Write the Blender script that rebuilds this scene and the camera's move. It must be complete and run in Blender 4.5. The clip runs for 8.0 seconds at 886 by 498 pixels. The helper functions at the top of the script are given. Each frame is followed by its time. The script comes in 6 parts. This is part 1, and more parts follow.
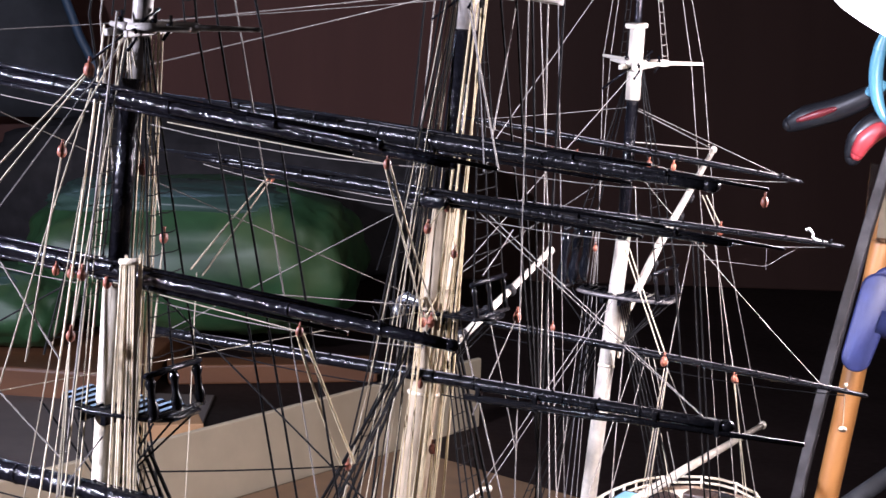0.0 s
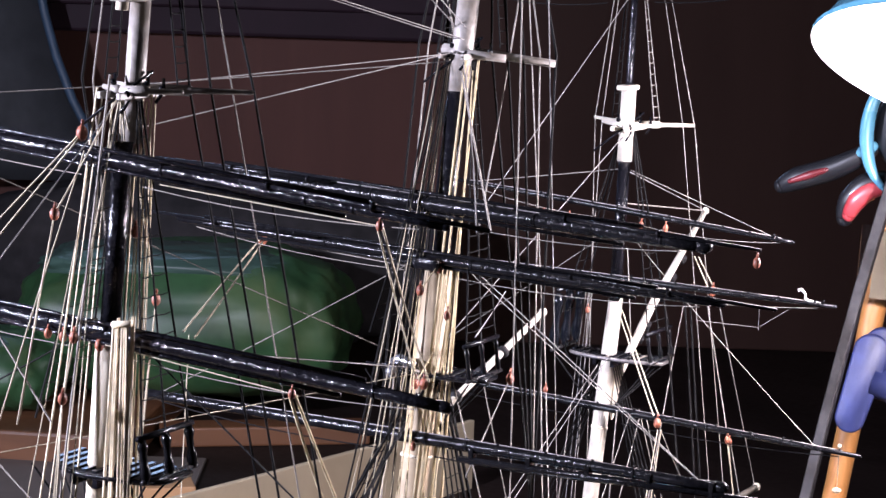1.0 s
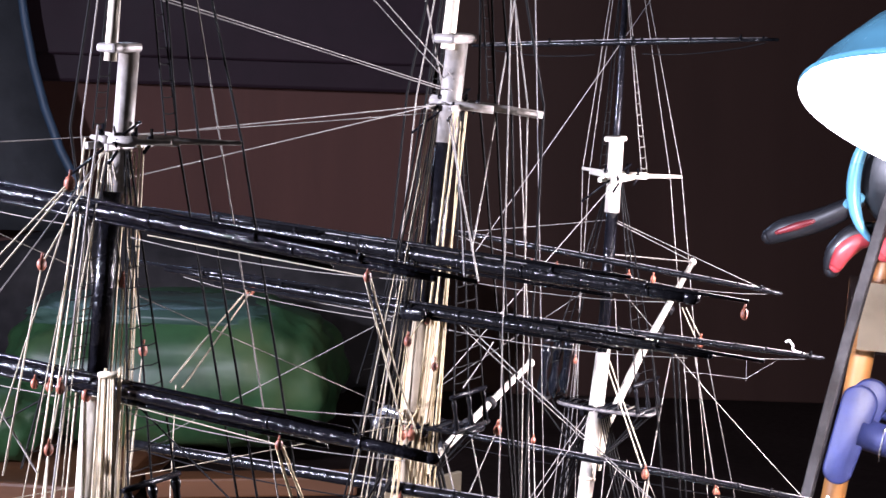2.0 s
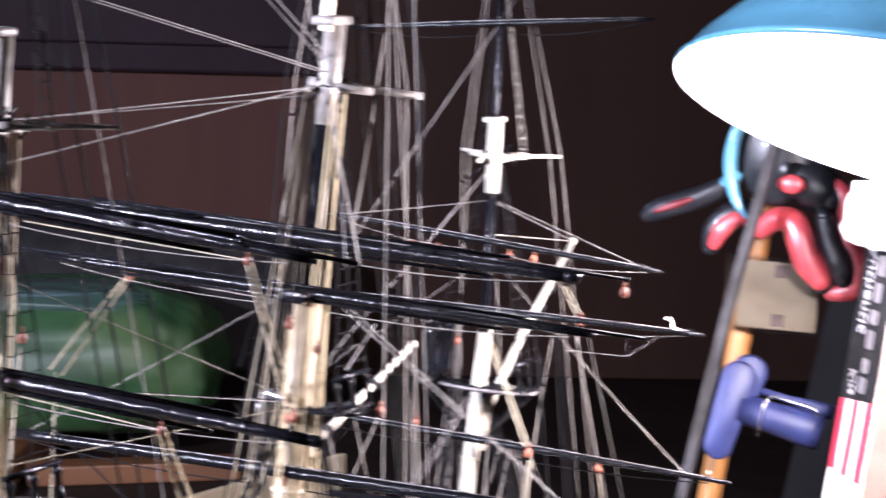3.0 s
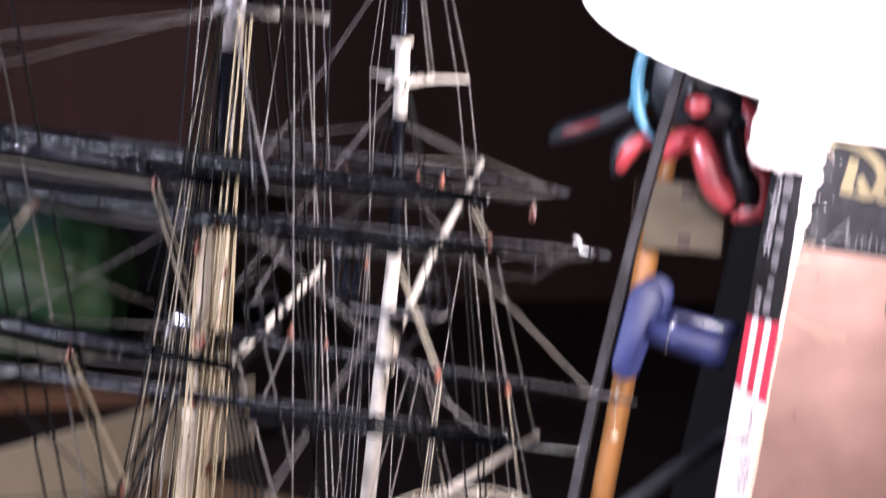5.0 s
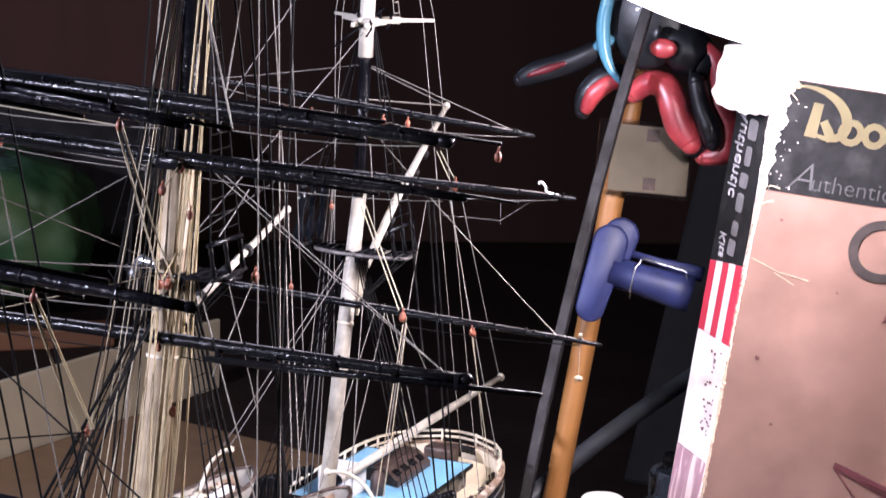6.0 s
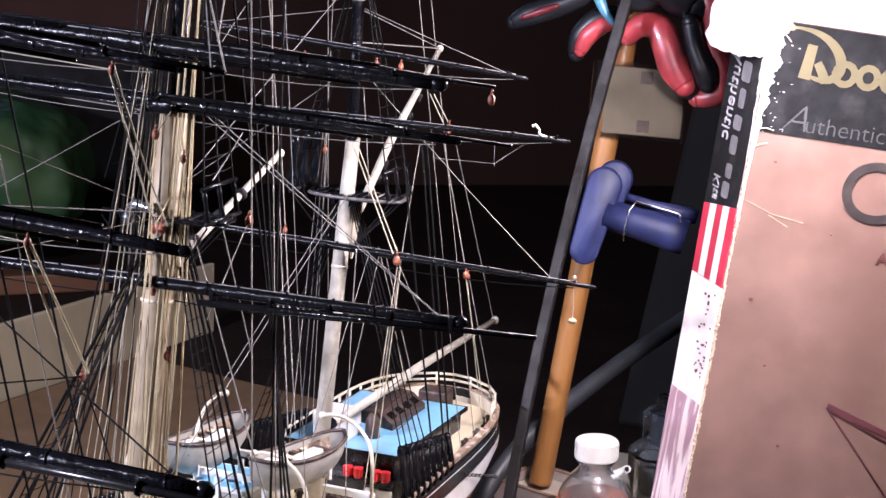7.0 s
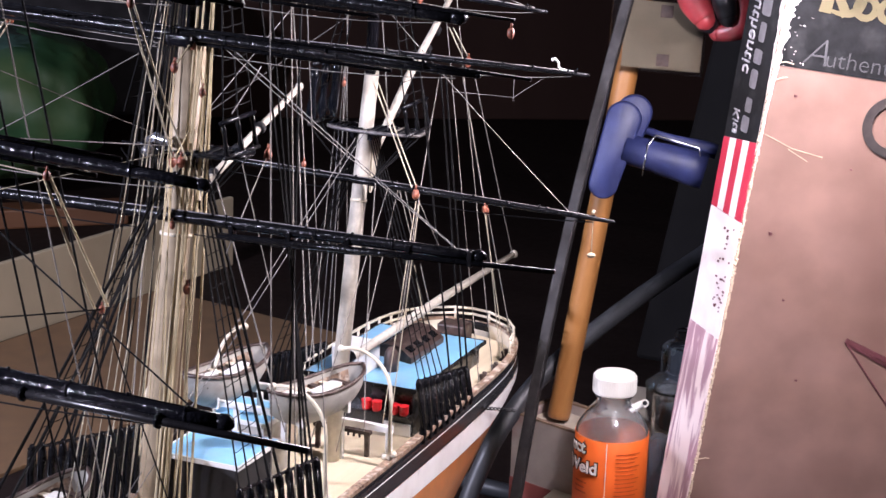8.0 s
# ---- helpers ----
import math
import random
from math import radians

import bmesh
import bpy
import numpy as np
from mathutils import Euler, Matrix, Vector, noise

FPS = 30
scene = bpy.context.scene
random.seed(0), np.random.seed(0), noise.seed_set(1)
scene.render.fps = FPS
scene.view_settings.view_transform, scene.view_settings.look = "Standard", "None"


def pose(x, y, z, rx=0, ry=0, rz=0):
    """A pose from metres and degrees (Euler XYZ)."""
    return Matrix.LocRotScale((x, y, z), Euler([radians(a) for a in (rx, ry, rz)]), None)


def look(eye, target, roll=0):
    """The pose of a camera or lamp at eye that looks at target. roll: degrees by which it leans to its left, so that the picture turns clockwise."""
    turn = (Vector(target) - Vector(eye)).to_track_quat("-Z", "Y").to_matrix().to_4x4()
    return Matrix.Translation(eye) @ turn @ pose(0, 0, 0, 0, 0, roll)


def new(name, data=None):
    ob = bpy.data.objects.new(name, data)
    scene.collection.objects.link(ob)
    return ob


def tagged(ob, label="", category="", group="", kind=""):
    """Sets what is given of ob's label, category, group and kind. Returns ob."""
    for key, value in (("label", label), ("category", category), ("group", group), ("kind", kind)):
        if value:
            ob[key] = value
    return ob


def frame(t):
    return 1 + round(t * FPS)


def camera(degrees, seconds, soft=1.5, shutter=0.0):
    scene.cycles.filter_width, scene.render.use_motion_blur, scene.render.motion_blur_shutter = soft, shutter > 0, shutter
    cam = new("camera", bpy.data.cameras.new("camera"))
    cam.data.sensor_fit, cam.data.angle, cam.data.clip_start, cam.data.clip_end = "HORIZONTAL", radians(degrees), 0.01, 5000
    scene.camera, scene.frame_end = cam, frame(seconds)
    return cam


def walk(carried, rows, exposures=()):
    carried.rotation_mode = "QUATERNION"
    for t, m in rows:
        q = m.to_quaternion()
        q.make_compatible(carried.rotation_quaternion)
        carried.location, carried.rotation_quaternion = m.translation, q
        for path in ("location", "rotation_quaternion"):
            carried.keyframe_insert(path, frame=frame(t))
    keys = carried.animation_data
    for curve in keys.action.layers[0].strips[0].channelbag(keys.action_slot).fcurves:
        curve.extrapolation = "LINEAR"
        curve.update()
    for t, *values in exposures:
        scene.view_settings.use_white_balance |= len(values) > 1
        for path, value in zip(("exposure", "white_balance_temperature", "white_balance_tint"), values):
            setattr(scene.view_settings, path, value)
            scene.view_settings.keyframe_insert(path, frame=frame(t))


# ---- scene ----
cam = camera(24.57, 8.0, soft=1.5, shutter=0.6)
EYE_X, EYE_Y, EYE_Z = 0.397, -0.4866, 0.48
PATH = [
    (0.0, pose(EYE_X, EYE_Y, EYE_Z, 78.887, -1.935, 30.662)),
    (0.5, pose(EYE_X, EYE_Y, EYE_Z, 78.992, -1.943, 30.819)),
    (0.6, pose(EYE_X, EYE_Y, EYE_Z, 79.027, -1.923, 30.727)),
    (0.7, pose(EYE_X, EYE_Y, EYE_Z, 80.005, -1.893, 30.696)),
    (0.8, pose(EYE_X, EYE_Y, EYE_Z, 80.610, -1.907, 30.412)),
    (0.9, pose(EYE_X, EYE_Y, EYE_Z, 80.639, -1.872, 30.404)),
    (1.0, pose(EYE_X, EYE_Y, EYE_Z, 80.632, -1.832, 30.429)),
    (1.5, pose(EYE_X, EYE_Y, EYE_Z, 80.805, -1.837, 30.348)),
    (1.6, pose(EYE_X, EYE_Y, EYE_Z, 82.035, -1.914, 30.120)),
    (1.7, pose(EYE_X, EYE_Y, EYE_Z, 82.088, -1.952, 30.140)),
    (2.8, pose(EYE_X, EYE_Y, EYE_Z, 81.817, -1.648, 28.272)),
    (2.9, pose(EYE_X, EYE_Y, EYE_Z, 81.758, -1.658, 27.582)),
    (3.0, pose(EYE_X, EYE_Y, EYE_Z, 81.668, -1.702, 26.675)),
    (3.1, pose(EYE_X, EYE_Y, EYE_Z, 81.616, -1.717, 25.921)),
    (3.2, pose(EYE_X, EYE_Y, EYE_Z, 81.540, -1.720, 25.252)),
    (3.3, pose(EYE_X, EYE_Y, EYE_Z, 81.505, -1.697, 24.773)),
    (3.4, pose(EYE_X, EYE_Y, EYE_Z, 81.476, -1.635, 24.544)),
    (3.5, pose(EYE_X, EYE_Y, EYE_Z, 81.375, -1.631, 23.935)),
    (4.0, pose(EYE_X, EYE_Y, EYE_Z, 81.239, -1.693, 24.147)),
    (4.5, pose(EYE_X, EYE_Y, EYE_Z, 81.170, -1.708, 24.026)),
    (4.9, pose(EYE_X, EYE_Y, EYE_Z, 80.991, -1.660, 23.829)),
    (5.0, pose(EYE_X, EYE_Y, EYE_Z, 79.581, -1.720, 24.073)),
    (5.1, pose(EYE_X, EYE_Y, EYE_Z, 78.589, -1.836, 23.968)),
    (5.2, pose(EYE_X, EYE_Y, EYE_Z, 78.553, -1.972, 23.753)),
    (6.3, pose(EYE_X, EYE_Y, EYE_Z, 77.119, -1.914, 23.126)),
    (6.4, pose(EYE_X, EYE_Y, EYE_Z, 76.412, -1.879, 23.286)),
    (6.5, pose(EYE_X, EYE_Y, EYE_Z, 76.425, -1.897, 23.217)),
    (7.0, pose(EYE_X, EYE_Y, EYE_Z, 76.387, -1.929, 22.929)),
    (7.1, pose(EYE_X, EYE_Y, EYE_Z, 76.377, -1.937, 23.016)),
    (7.2, pose(EYE_X, EYE_Y, EYE_Z, 76.372, -1.968, 23.014)),
    (7.3, pose(EYE_X, EYE_Y, EYE_Z, 75.505, -1.951, 23.194)),
    (7.4, pose(EYE_X, EYE_Y, EYE_Z, 74.331, -1.922, 23.409)),
    (7.5, pose(EYE_X, EYE_Y, EYE_Z, 74.488, -1.984, 23.289)),
    (8.0, pose(EYE_X, EYE_Y, EYE_Z, 74.509, -1.904, 23.471)),
]
EXPOSURES = [(t, e, 5850, 28) for t, e in ((0.0, -0.32), (1.5, 0.02), (3.0, 0.26), (3.5, -0.10), (4.2, -0.52), (5.2, -0.76), (6.4, -0.82), (8.0, -0.92))]
walk(cam, PATH, EXPOSURES)

# ---- world and large lights ----
world = bpy.data.worlds.new("world")
scene.world = world
world.use_nodes = True
world.node_tree.nodes["Background"].inputs["Color"].default_value = (0.55, 0.62, 0.8, 1)
world.node_tree.nodes["Background"].inputs["Strength"].default_value = 0.02

# where the desk lamp hangs and which way its shade opens
LAMP_AT = Vector((0.2176, 0.3290, 0.4138))
LAMP_DOWN = Vector((-0.098, -0.351, -0.931)).normalized()

bulb_data = bpy.data.lights.new("lamp_bulb_light", "POINT")
bulb_data.energy, bulb_data.color, bulb_data.shadow_soft_size = 9.8, (1.0, 0.93, 0.84), 0.02
bulb_light = new("lamp_bulb_light", bulb_data)
bulb_light.location = LAMP_AT + LAMP_DOWN * 0.026

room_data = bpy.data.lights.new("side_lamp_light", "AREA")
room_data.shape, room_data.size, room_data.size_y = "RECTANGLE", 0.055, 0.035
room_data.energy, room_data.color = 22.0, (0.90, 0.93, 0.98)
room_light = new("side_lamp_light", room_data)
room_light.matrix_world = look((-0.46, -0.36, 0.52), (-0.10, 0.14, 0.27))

# ---- materials ----
def material(name, color, rough=0.5, metal=0.0, vary=0.25, grain=60.0, bump=0.15, spots=None, spot_scale=9.0, coat=0.0, emit=0.0):
    """A painted or natural surface: two scales of colour change, a fine relief and uneven gloss."""
    m = bpy.data.materials.new(name)
    m.use_nodes = True
    nt = m.node_tree
    bsdf = nt.nodes["Principled BSDF"]
    bsdf.inputs["Metallic"].default_value = metal
    bsdf.inputs["Coat Weight"].default_value = coat
    coord = nt.nodes.new("ShaderNodeTexCoord")
    fine = nt.nodes.new("ShaderNodeTexNoise")
    fine.inputs["Scale"].default_value, fine.inputs["Detail"].default_value = grain, 6
    broad = nt.nodes.new("ShaderNodeTexNoise")
    broad.inputs["Scale"].default_value, broad.inputs["Detail"].default_value = spot_scale, 4
    for n in (fine, broad):
        nt.links.new(coord.outputs["Object"], n.inputs["Vector"])
    ramp = nt.nodes.new("ShaderNodeValToRGB")
    ramp.color_ramp.elements[0].position, ramp.color_ramp.elements[1].position = 0.3, 0.72
    ramp.color_ramp.elements[0].color = (*[c * (1 - vary) for c in color], 1)
    ramp.color_ramp.elements[1].color = (*[min(1, c * (1 + vary * 0.6)) for c in color], 1)
    nt.links.new(fine.outputs["Fac"], ramp.inputs["Fac"])
    mix = nt.nodes.new("ShaderNodeMix")
    mix.data_type = "RGBA"
    edge = nt.nodes.new("ShaderNodeMapRange")
    edge.inputs["From Min"].default_value, edge.inputs["From Max"].default_value = 0.52, 0.7
    nt.links.new(broad.outputs["Fac"], edge.inputs["Value"])
    nt.links.new(edge.outputs["Result"], mix.inputs["Factor"])
    nt.links.new(ramp.outputs["Color"], mix.inputs["A"])
    mix.inputs["B"].default_value = (*(spots or [c * (1 - vary * 0.8) for c in color]), 1)
    nt.links.new(mix.outputs["Result"], bsdf.inputs["Base Color"])
    gloss = nt.nodes.new("ShaderNodeMapRange")
    gloss.inputs["To Min"].default_value, gloss.inputs["To Max"].default_value = max(0.03, rough - 0.1), min(1, rough + 0.12)
    nt.links.new(fine.outputs["Fac"], gloss.inputs["Value"])
    nt.links.new(gloss.outputs["Result"], bsdf.inputs["Roughness"])
    if bump:
        rel = nt.nodes.new("ShaderNodeBump")
        rel.inputs["Strength"].default_value, rel.inputs["Distance"].default_value = bump, 0.001
        nt.links.new(fine.outputs["Fac"], rel.inputs["Height"])
        nt.links.new(rel.outputs["Normal"], bsdf.inputs["Normal"])
    if emit:
        bsdf.inputs["Emission Color"].default_value = (1.0, 0.95, 0.88, 1)
        bsdf.inputs["Emission Strength"].default_value = emit
    return m


def cord(name, color, rough=0.75, lay=4600.0, dark=0.85):
    """Twisted cord: strands that wind round the line show as slanted light and dark turns."""
    m = material(name, color, rough, vary=0.2, grain=400, bump=0.0, spot_scale=30)
    nt = m.node_tree
    bsdf = nt.nodes["Principled BSDF"]
    coord = nt.nodes.new("ShaderNodeTexCoord")
    wave = nt.nodes.new("ShaderNodeTexWave")
    wave.bands_direction = "DIAGONAL"
    wave.inputs["Scale"].default_value, wave.inputs["Distortion"].default_value = lay / 6.3, 5.0
    wave.inputs["Detail"].default_value, wave.inputs["Detail Scale"].default_value = 2.0, 0.6
    info = nt.nodes.new("ShaderNodeObjectInfo")
    shift = nt.nodes.new("ShaderNodeVectorMath")
    nt.links.new(coord.outputs["Object"], shift.inputs[0])
    nt.links.new(info.outputs["Random"], shift.inputs[1])
    nt.links.new(shift.outputs["Vector"], wave.inputs["Vector"])
    old = bsdf.inputs["Base Color"].links[0].from_socket
    mul = nt.nodes.new("ShaderNodeMix")
    mul.data_type, mul.blend_type = "RGBA", "MULTIPLY"
    mul.inputs["Factor"].default_value = dark
    nt.links.new(old, mul.inputs["A"])
    nt.links.new(wave.outputs["Color"], mul.inputs["B"])
    nt.links.new(mul.outputs["Result"], bsdf.inputs["Base Color"])
    rel = nt.nodes.new("ShaderNodeBump")
    rel.inputs["Strength"].default_value, rel.inputs["Distance"].default_value = 0.6, 0.0004
    nt.links.new(wave.outputs["Fac"], rel.inputs["Height"])
    nt.links.new(rel.outputs["Normal"], bsdf.inputs["Normal"])
    return m


def wood(name, light, dark, rough=0.5, scale=30.0, stretch=(1, 1, 0.08), coat=0.0):
    m = material(name, light, rough, vary=0.2, grain=140, bump=0.1, coat=coat)
    nt = m.node_tree
    bsdf = nt.nodes["Principled BSDF"]
    coord = nt.nodes.new("ShaderNodeTexCoord")
    mp = nt.nodes.new("ShaderNodeMapping")
    mp.inputs["Scale"].default_value = stretch
    n = nt.nodes.new("ShaderNodeTexNoise")
    n.inputs["Scale"].default_value, n.inputs["Detail"].default_value, n.inputs["Distortion"].default_value = scale, 8, 1.2
    nt.links.new(coord.outputs["Object"], mp.inputs["Vector"])
    nt.links.new(mp.outputs["Vector"], n.inputs["Vector"])
    ramp = nt.nodes.new("ShaderNodeValToRGB")
    ramp.color_ramp.elements[0].position, ramp.color_ramp.elements[1].position = 0.36, 0.64
    ramp.color_ramp.elements[0].color, ramp.color_ramp.elements[1].color = (*dark, 1), (*light, 1)
    nt.links.new(n.outputs["Fac"], ramp.inputs["Fac"])
    nt.links.new(ramp.outputs["Color"], bsdf.inputs["Base Color"])
    return m


IVORY = material("ivory_paint", (0.73, 0.66, 0.52), 0.42, vary=0.14, grain=90, spots=(0.5, 0.42, 0.3), spot_scale=40)
TAN = material("tan_cream_paint", (0.375, 0.295, 0.195), 0.5, vary=0.25, grain=140, spots=(0.28, 0.21, 0.13), spot_scale=60)
WHITE = material("white_paint", (0.76, 0.75, 0.72), 0.3, vary=0.1, grain=120, spots=(0.62, 0.6, 0.55), spot_scale=60)
# white darkened in colour for the fore and main mastheads, shaded by the lamp
SHADED_WHITE = material("shaded_white_paint", (0.29, 0.265, 0.24), 0.45, vary=0.4, grain=240, spots=(0.17, 0.145, 0.12), spot_scale=130)
BLACK = material("black_gloss_paint", (0.006, 0.006, 0.008), 0.13, vary=0.4, grain=360, bump=0.75, spot_scale=80)
BLACK_GLOSS = BLACK
BLACK_SATIN = material("black_worn_paint", (0.006, 0.006, 0.007), 0.15, vary=0.4, grain=450, bump=0.45, spot_scale=80)
BLACK_DULL = material("dull_black_paint", (0.020, 0.019, 0.020), 0.65, vary=0.3, grain=120)
BLACK_MATT = material("black_satin_paint", (0.013, 0.012, 0.013), 0.26, vary=0.4, grain=150, bump=0.2)
for m_, k_ in ((BLACK, 0.30), (BLACK_MATT, 0.4), (BLACK_SATIN, 0.20), (BLACK_DULL, 0.12)):
    m_.node_tree.nodes["Principled BSDF"].inputs["Specular IOR Level"].default_value = k_
SLAT_BLACK = material("black_lacquer", (0.006, 0.007, 0.010), 0.14, vary=0.3, grain=120, bump=0.0)
MIZZEN_WHITE = material("flat_white_paint", (0.53, 0.485, 0.405), 0.45, vary=0.2, grain=240, spots=(0.45, 0.405, 0.33), spot_scale=130)
# grey for jackstay wires and, on the mizzen rim, painted lamp highlights
GLINT_WIRE = material("glint_wire_grey", (0.16, 0.145, 0.14), 0.35, vary=0.6, grain=400, spots=(0.03, 0.028, 0.028), spot_scale=120)
CREAM_CORD = cord("cream_cord", (0.68, 0.59, 0.42), dark=0.5)
PALE_CORD = cord("pale_golden_cord", (0.86, 0.74, 0.53), dark=0.12)
GOLD_CORD = cord("golden_cream_cord", (0.66, 0.53, 0.31), dark=0.3)
WHITE_CORD = cord("white_cord", (0.44, 0.395, 0.345), dark=0.85)
DULL_CORD = cord("dull_white_cord", (0.30, 0.28, 0.27), dark=0.6)
BLACK_CORD = cord("black_cord", (0.007, 0.0066, 0.007), 0.85)
for m_, level in ((BLACK_SATIN, 0.16), (BLACK_CORD, 0.14)):
    m_.node_tree.nodes["Principled BSDF"].inputs["Specular IOR Level"].default_value = level
BLACK_CORD.node_tree.nodes["Principled BSDF"].inputs["Specular IOR Level"].default_value = 0.2
BLOCK_WOOD = material("varnished_block", (0.30, 0.095, 0.052), 0.45, vary=0.5, grain=500, bump=0.5, spots=(0.10, 0.03, 0.02), spot_scale=300)
DECK = wood("deck_planking", (0.80, 0.70, 0.50), (0.66, 0.55, 0.38), 0.6, 60, (1, 0.06, 1))
ROOF_BLUE = material("pale_blue_paint", (0.22, 0.49, 0.72), 0.32, vary=0.12, grain=120, spots=(0.27, 0.46, 0.62), spot_scale=45)
HULL_BLACK = material("hull_black", (0.018, 0.018, 0.02), 0.22, vary=0.3, grain=120)
COPPER = material("copper_bottom_paint", (0.46, 0.17, 0.05), 0.4, vary=0.25, grain=90)
BROWN = material("brown_stain", (0.055, 0.032, 0.025), 0.5, vary=0.5, grain=260, bump=0.4, spots=(0.10, 0.075, 0.06), spot_scale=220)
RAIL_BROWN = material("teak_rail", (0.30, 0.20, 0.135), 0.30, vary=0.6, grain=420, bump=0.5, spots=(0.70, 0.60, 0.50), spot_scale=260)
RED = material("red_enamel", (0.72, 0.02, 0.025), 0.3, vary=0.15, grain=200)

# ---- building tools ----
def link_mesh(name, me, mat, parent=None, label=""):
    me.materials.append(mat)
    ob = new(name, me)
    if parent is not None:
        ob.parent = parent
    if label:
        ob["label"] = label
    return ob


def part(name, bm, mat, parent=None, label="", smooth=False):
    me = bpy.data.meshes.new(name)
    bm.to_mesh(me)
    bm.free()
    if smooth:
        me.polygons.foreach_set("use_smooth", [True] * len(me.polygons))
    return link_mesh(name, me, mat, parent, label)


def thing(name, at, label, category, group="", kind="", turn=0.0):
    ob = new(name)
    ob.empty_display_size = 0.02
    ob.matrix_world = pose(*at, 0, 0, turn)
    bpy.context.view_layer.update()
    return tagged(ob, label, category, group, kind)


def add_box(bm, size, m=None, bevel=0.0):
    m = m or Matrix()
    made = bmesh.ops.create_cube(bm, size=1.0, matrix=m @ Matrix.Diagonal((*size, 1)))
    if bevel:
        edges = list({e for v in made["verts"] for e in v.link_edges})
        bmesh.ops.bevel(bm, geom=edges, offset=bevel, segments=2, affect="EDGES", profile=0.5)
    return bm


def add_tube(bm, pts, radii, sides=8, caps=True):
    """A round bar through points, with a radius at each."""
    pts = [Vector(p) for p in pts]
    if not isinstance(radii, (list, tuple)):
        radii = [radii] * len(pts)
    rings = []
    up = Vector((0.13, 0.21, 0.97))
    for i, p in enumerate(pts):
        d = (pts[min(i + 1, len(pts) - 1)] - pts[max(i - 1, 0)]).normalized()
        a = d.cross(up)
        if a.length < 0.05:
            a = d.cross(Vector((1, 0, 0)))
        a.normalize()
        b = d.cross(a)
        rings.append([bm.verts.new(p + (a * math.cos(k * math.tau / sides) + b * math.sin(k * math.tau / sides)) * radii[i]) for k in range(sides)])
    for r, s in zip(rings, rings[1:]):
        for k in range(sides):
            bm.faces.new((r[k], r[(k + 1) % sides], s[(k + 1) % sides], s[k]))
    if caps:
        bm.faces.new(rings[0][::-1])
        bm.faces.new(rings[-1])
    return bm


def add_lathe(bm, profile, sides=24, m=None, caps=(True, True)):
    """A body turned about z from (radius, height) pairs."""
    m = m or Matrix()
    rings = [[bm.verts.new(m @ Vector((r * math.cos(k * math.tau / sides), r * math.sin(k * math.tau / sides), z))) for k in range(sides)] for r, z in profile]
    for r, s in zip(rings, rings[1:]):
        for k in range(sides):
            bm.faces.new((r[k], r[(k + 1) % sides], s[(k + 1) % sides], s[k]))
    if caps[0]:
        bm.faces.new(rings[0][::-1])
    if caps[1]:
        bm.faces.new(rings[-1])
    return bm


def add_ball(bm, at, r, seg=8, stretch=(1, 1, 1)):
    bmesh.ops.create_uvsphere(bm, u_segments=seg, v_segments=max(4, seg // 2 + 1), radius=r, matrix=Matrix.Translation(at) @ Matrix.Diagonal((*stretch, 1)))
    return bm


def tube(name, pts, radii, mat, parent, label="", sides=8):
    return part(name, add_tube(bmesh.new(), pts, radii, sides), mat, parent, label, smooth=True)


def mixed(a, b, k):
    return Vector(a) * (1 - k) + Vector(b) * k

# ---- the model ship: keel along y with the stern at +y, port side at +x ----
ship = thing("model_ship", (0, 0.16, 0.0), "clipper ship model with black yards and cream rigging", "model ship")
BASE = Matrix.Translation((0, -0.16, 0))


def sp(name, bm, mat, parent=None, label="", smooth=False):
    """A part of the ship, given in room coordinates."""
    ob = part(name, bm, mat, parent or ship, label, smooth)
    if parent is None:
        ob.matrix_parent_inverse = BASE
    return ob


SLACK_LINES = ("halyard", "brace", "brace_fall", "tackle_fall", "tackle_pendant", "clewline", "lift", "boom_sheet", "spencer_vang", "topping_lift", "jib_sheet")
ROPE_RNG = random.Random(31)


def rope(name, a, b, mat=None, r=0.00032, sag=0.0, parent=None):
    a, b = Vector(a), Vector(b)
    slack = Vector((0, 0, 0))
    if name in SLACK_LINES:
        slack = Vector((ROPE_RNG.uniform(-1, 1), ROPE_RNG.uniform(-1, 1), -0.7)) * (b - a).length * ROPE_RNG.uniform(0.0, 0.011)
    n = 6 if sag or slack.length else 1
    r = r * (0.68 if mat is not BLACK_CORD else 1.1)
    pts = [mixed(a, b, i / n) - (Vector((0, 0, sag)) - slack) * 4 * (i / n) * (1 - i / n) for i in range(n + 1)]
    ob = sp(name, add_tube(bmesh.new(), pts, r, 5, caps=False), mat or CREAM_CORD, parent, smooth=True)
    return ob


def block(at, r=0.0016, parent=None):
    """A small wooden pulley block with its strop."""
    bm = bmesh.new()
    r *= 0.82
    add_ball(bm, at, r, 8, (0.8, 0.95, 1.2))
    add_tube(bm, [Vector(at) + Vector((0, 0, r * 1.1)), Vector(at) + Vector((0.0003, 0, r * 2.0))], r * 0.25, 5)
    return sp("pulley_block", bm, BLOCK_WOOD, parent, "reddish brown pulley block", smooth=True)


# hull form
Y_BOW, Y_STERN = -0.175, 0.497
DECK_Z = 0.1250


def sheer(y):
    return 0.1385 + 0.030 * ((y - 0.2) / 0.33) ** 2 * (0.34 if y > 0.2 else 1.0)


def half_beam(y):
    if y > 0.40:
        k = min(1.0, (y - 0.40) / (Y_STERN - 0.40))
        return 0.0425 * math.sqrt(max(0.0, 1 - k ** 4.2)) + 0.0002
    if y < 0.02:
        k = (0.02 - y) / (0.02 - Y_BOW)
        return 0.0425 * max(0.0, 1 - k ** 1.9) + 0.0008
    return 0.0425


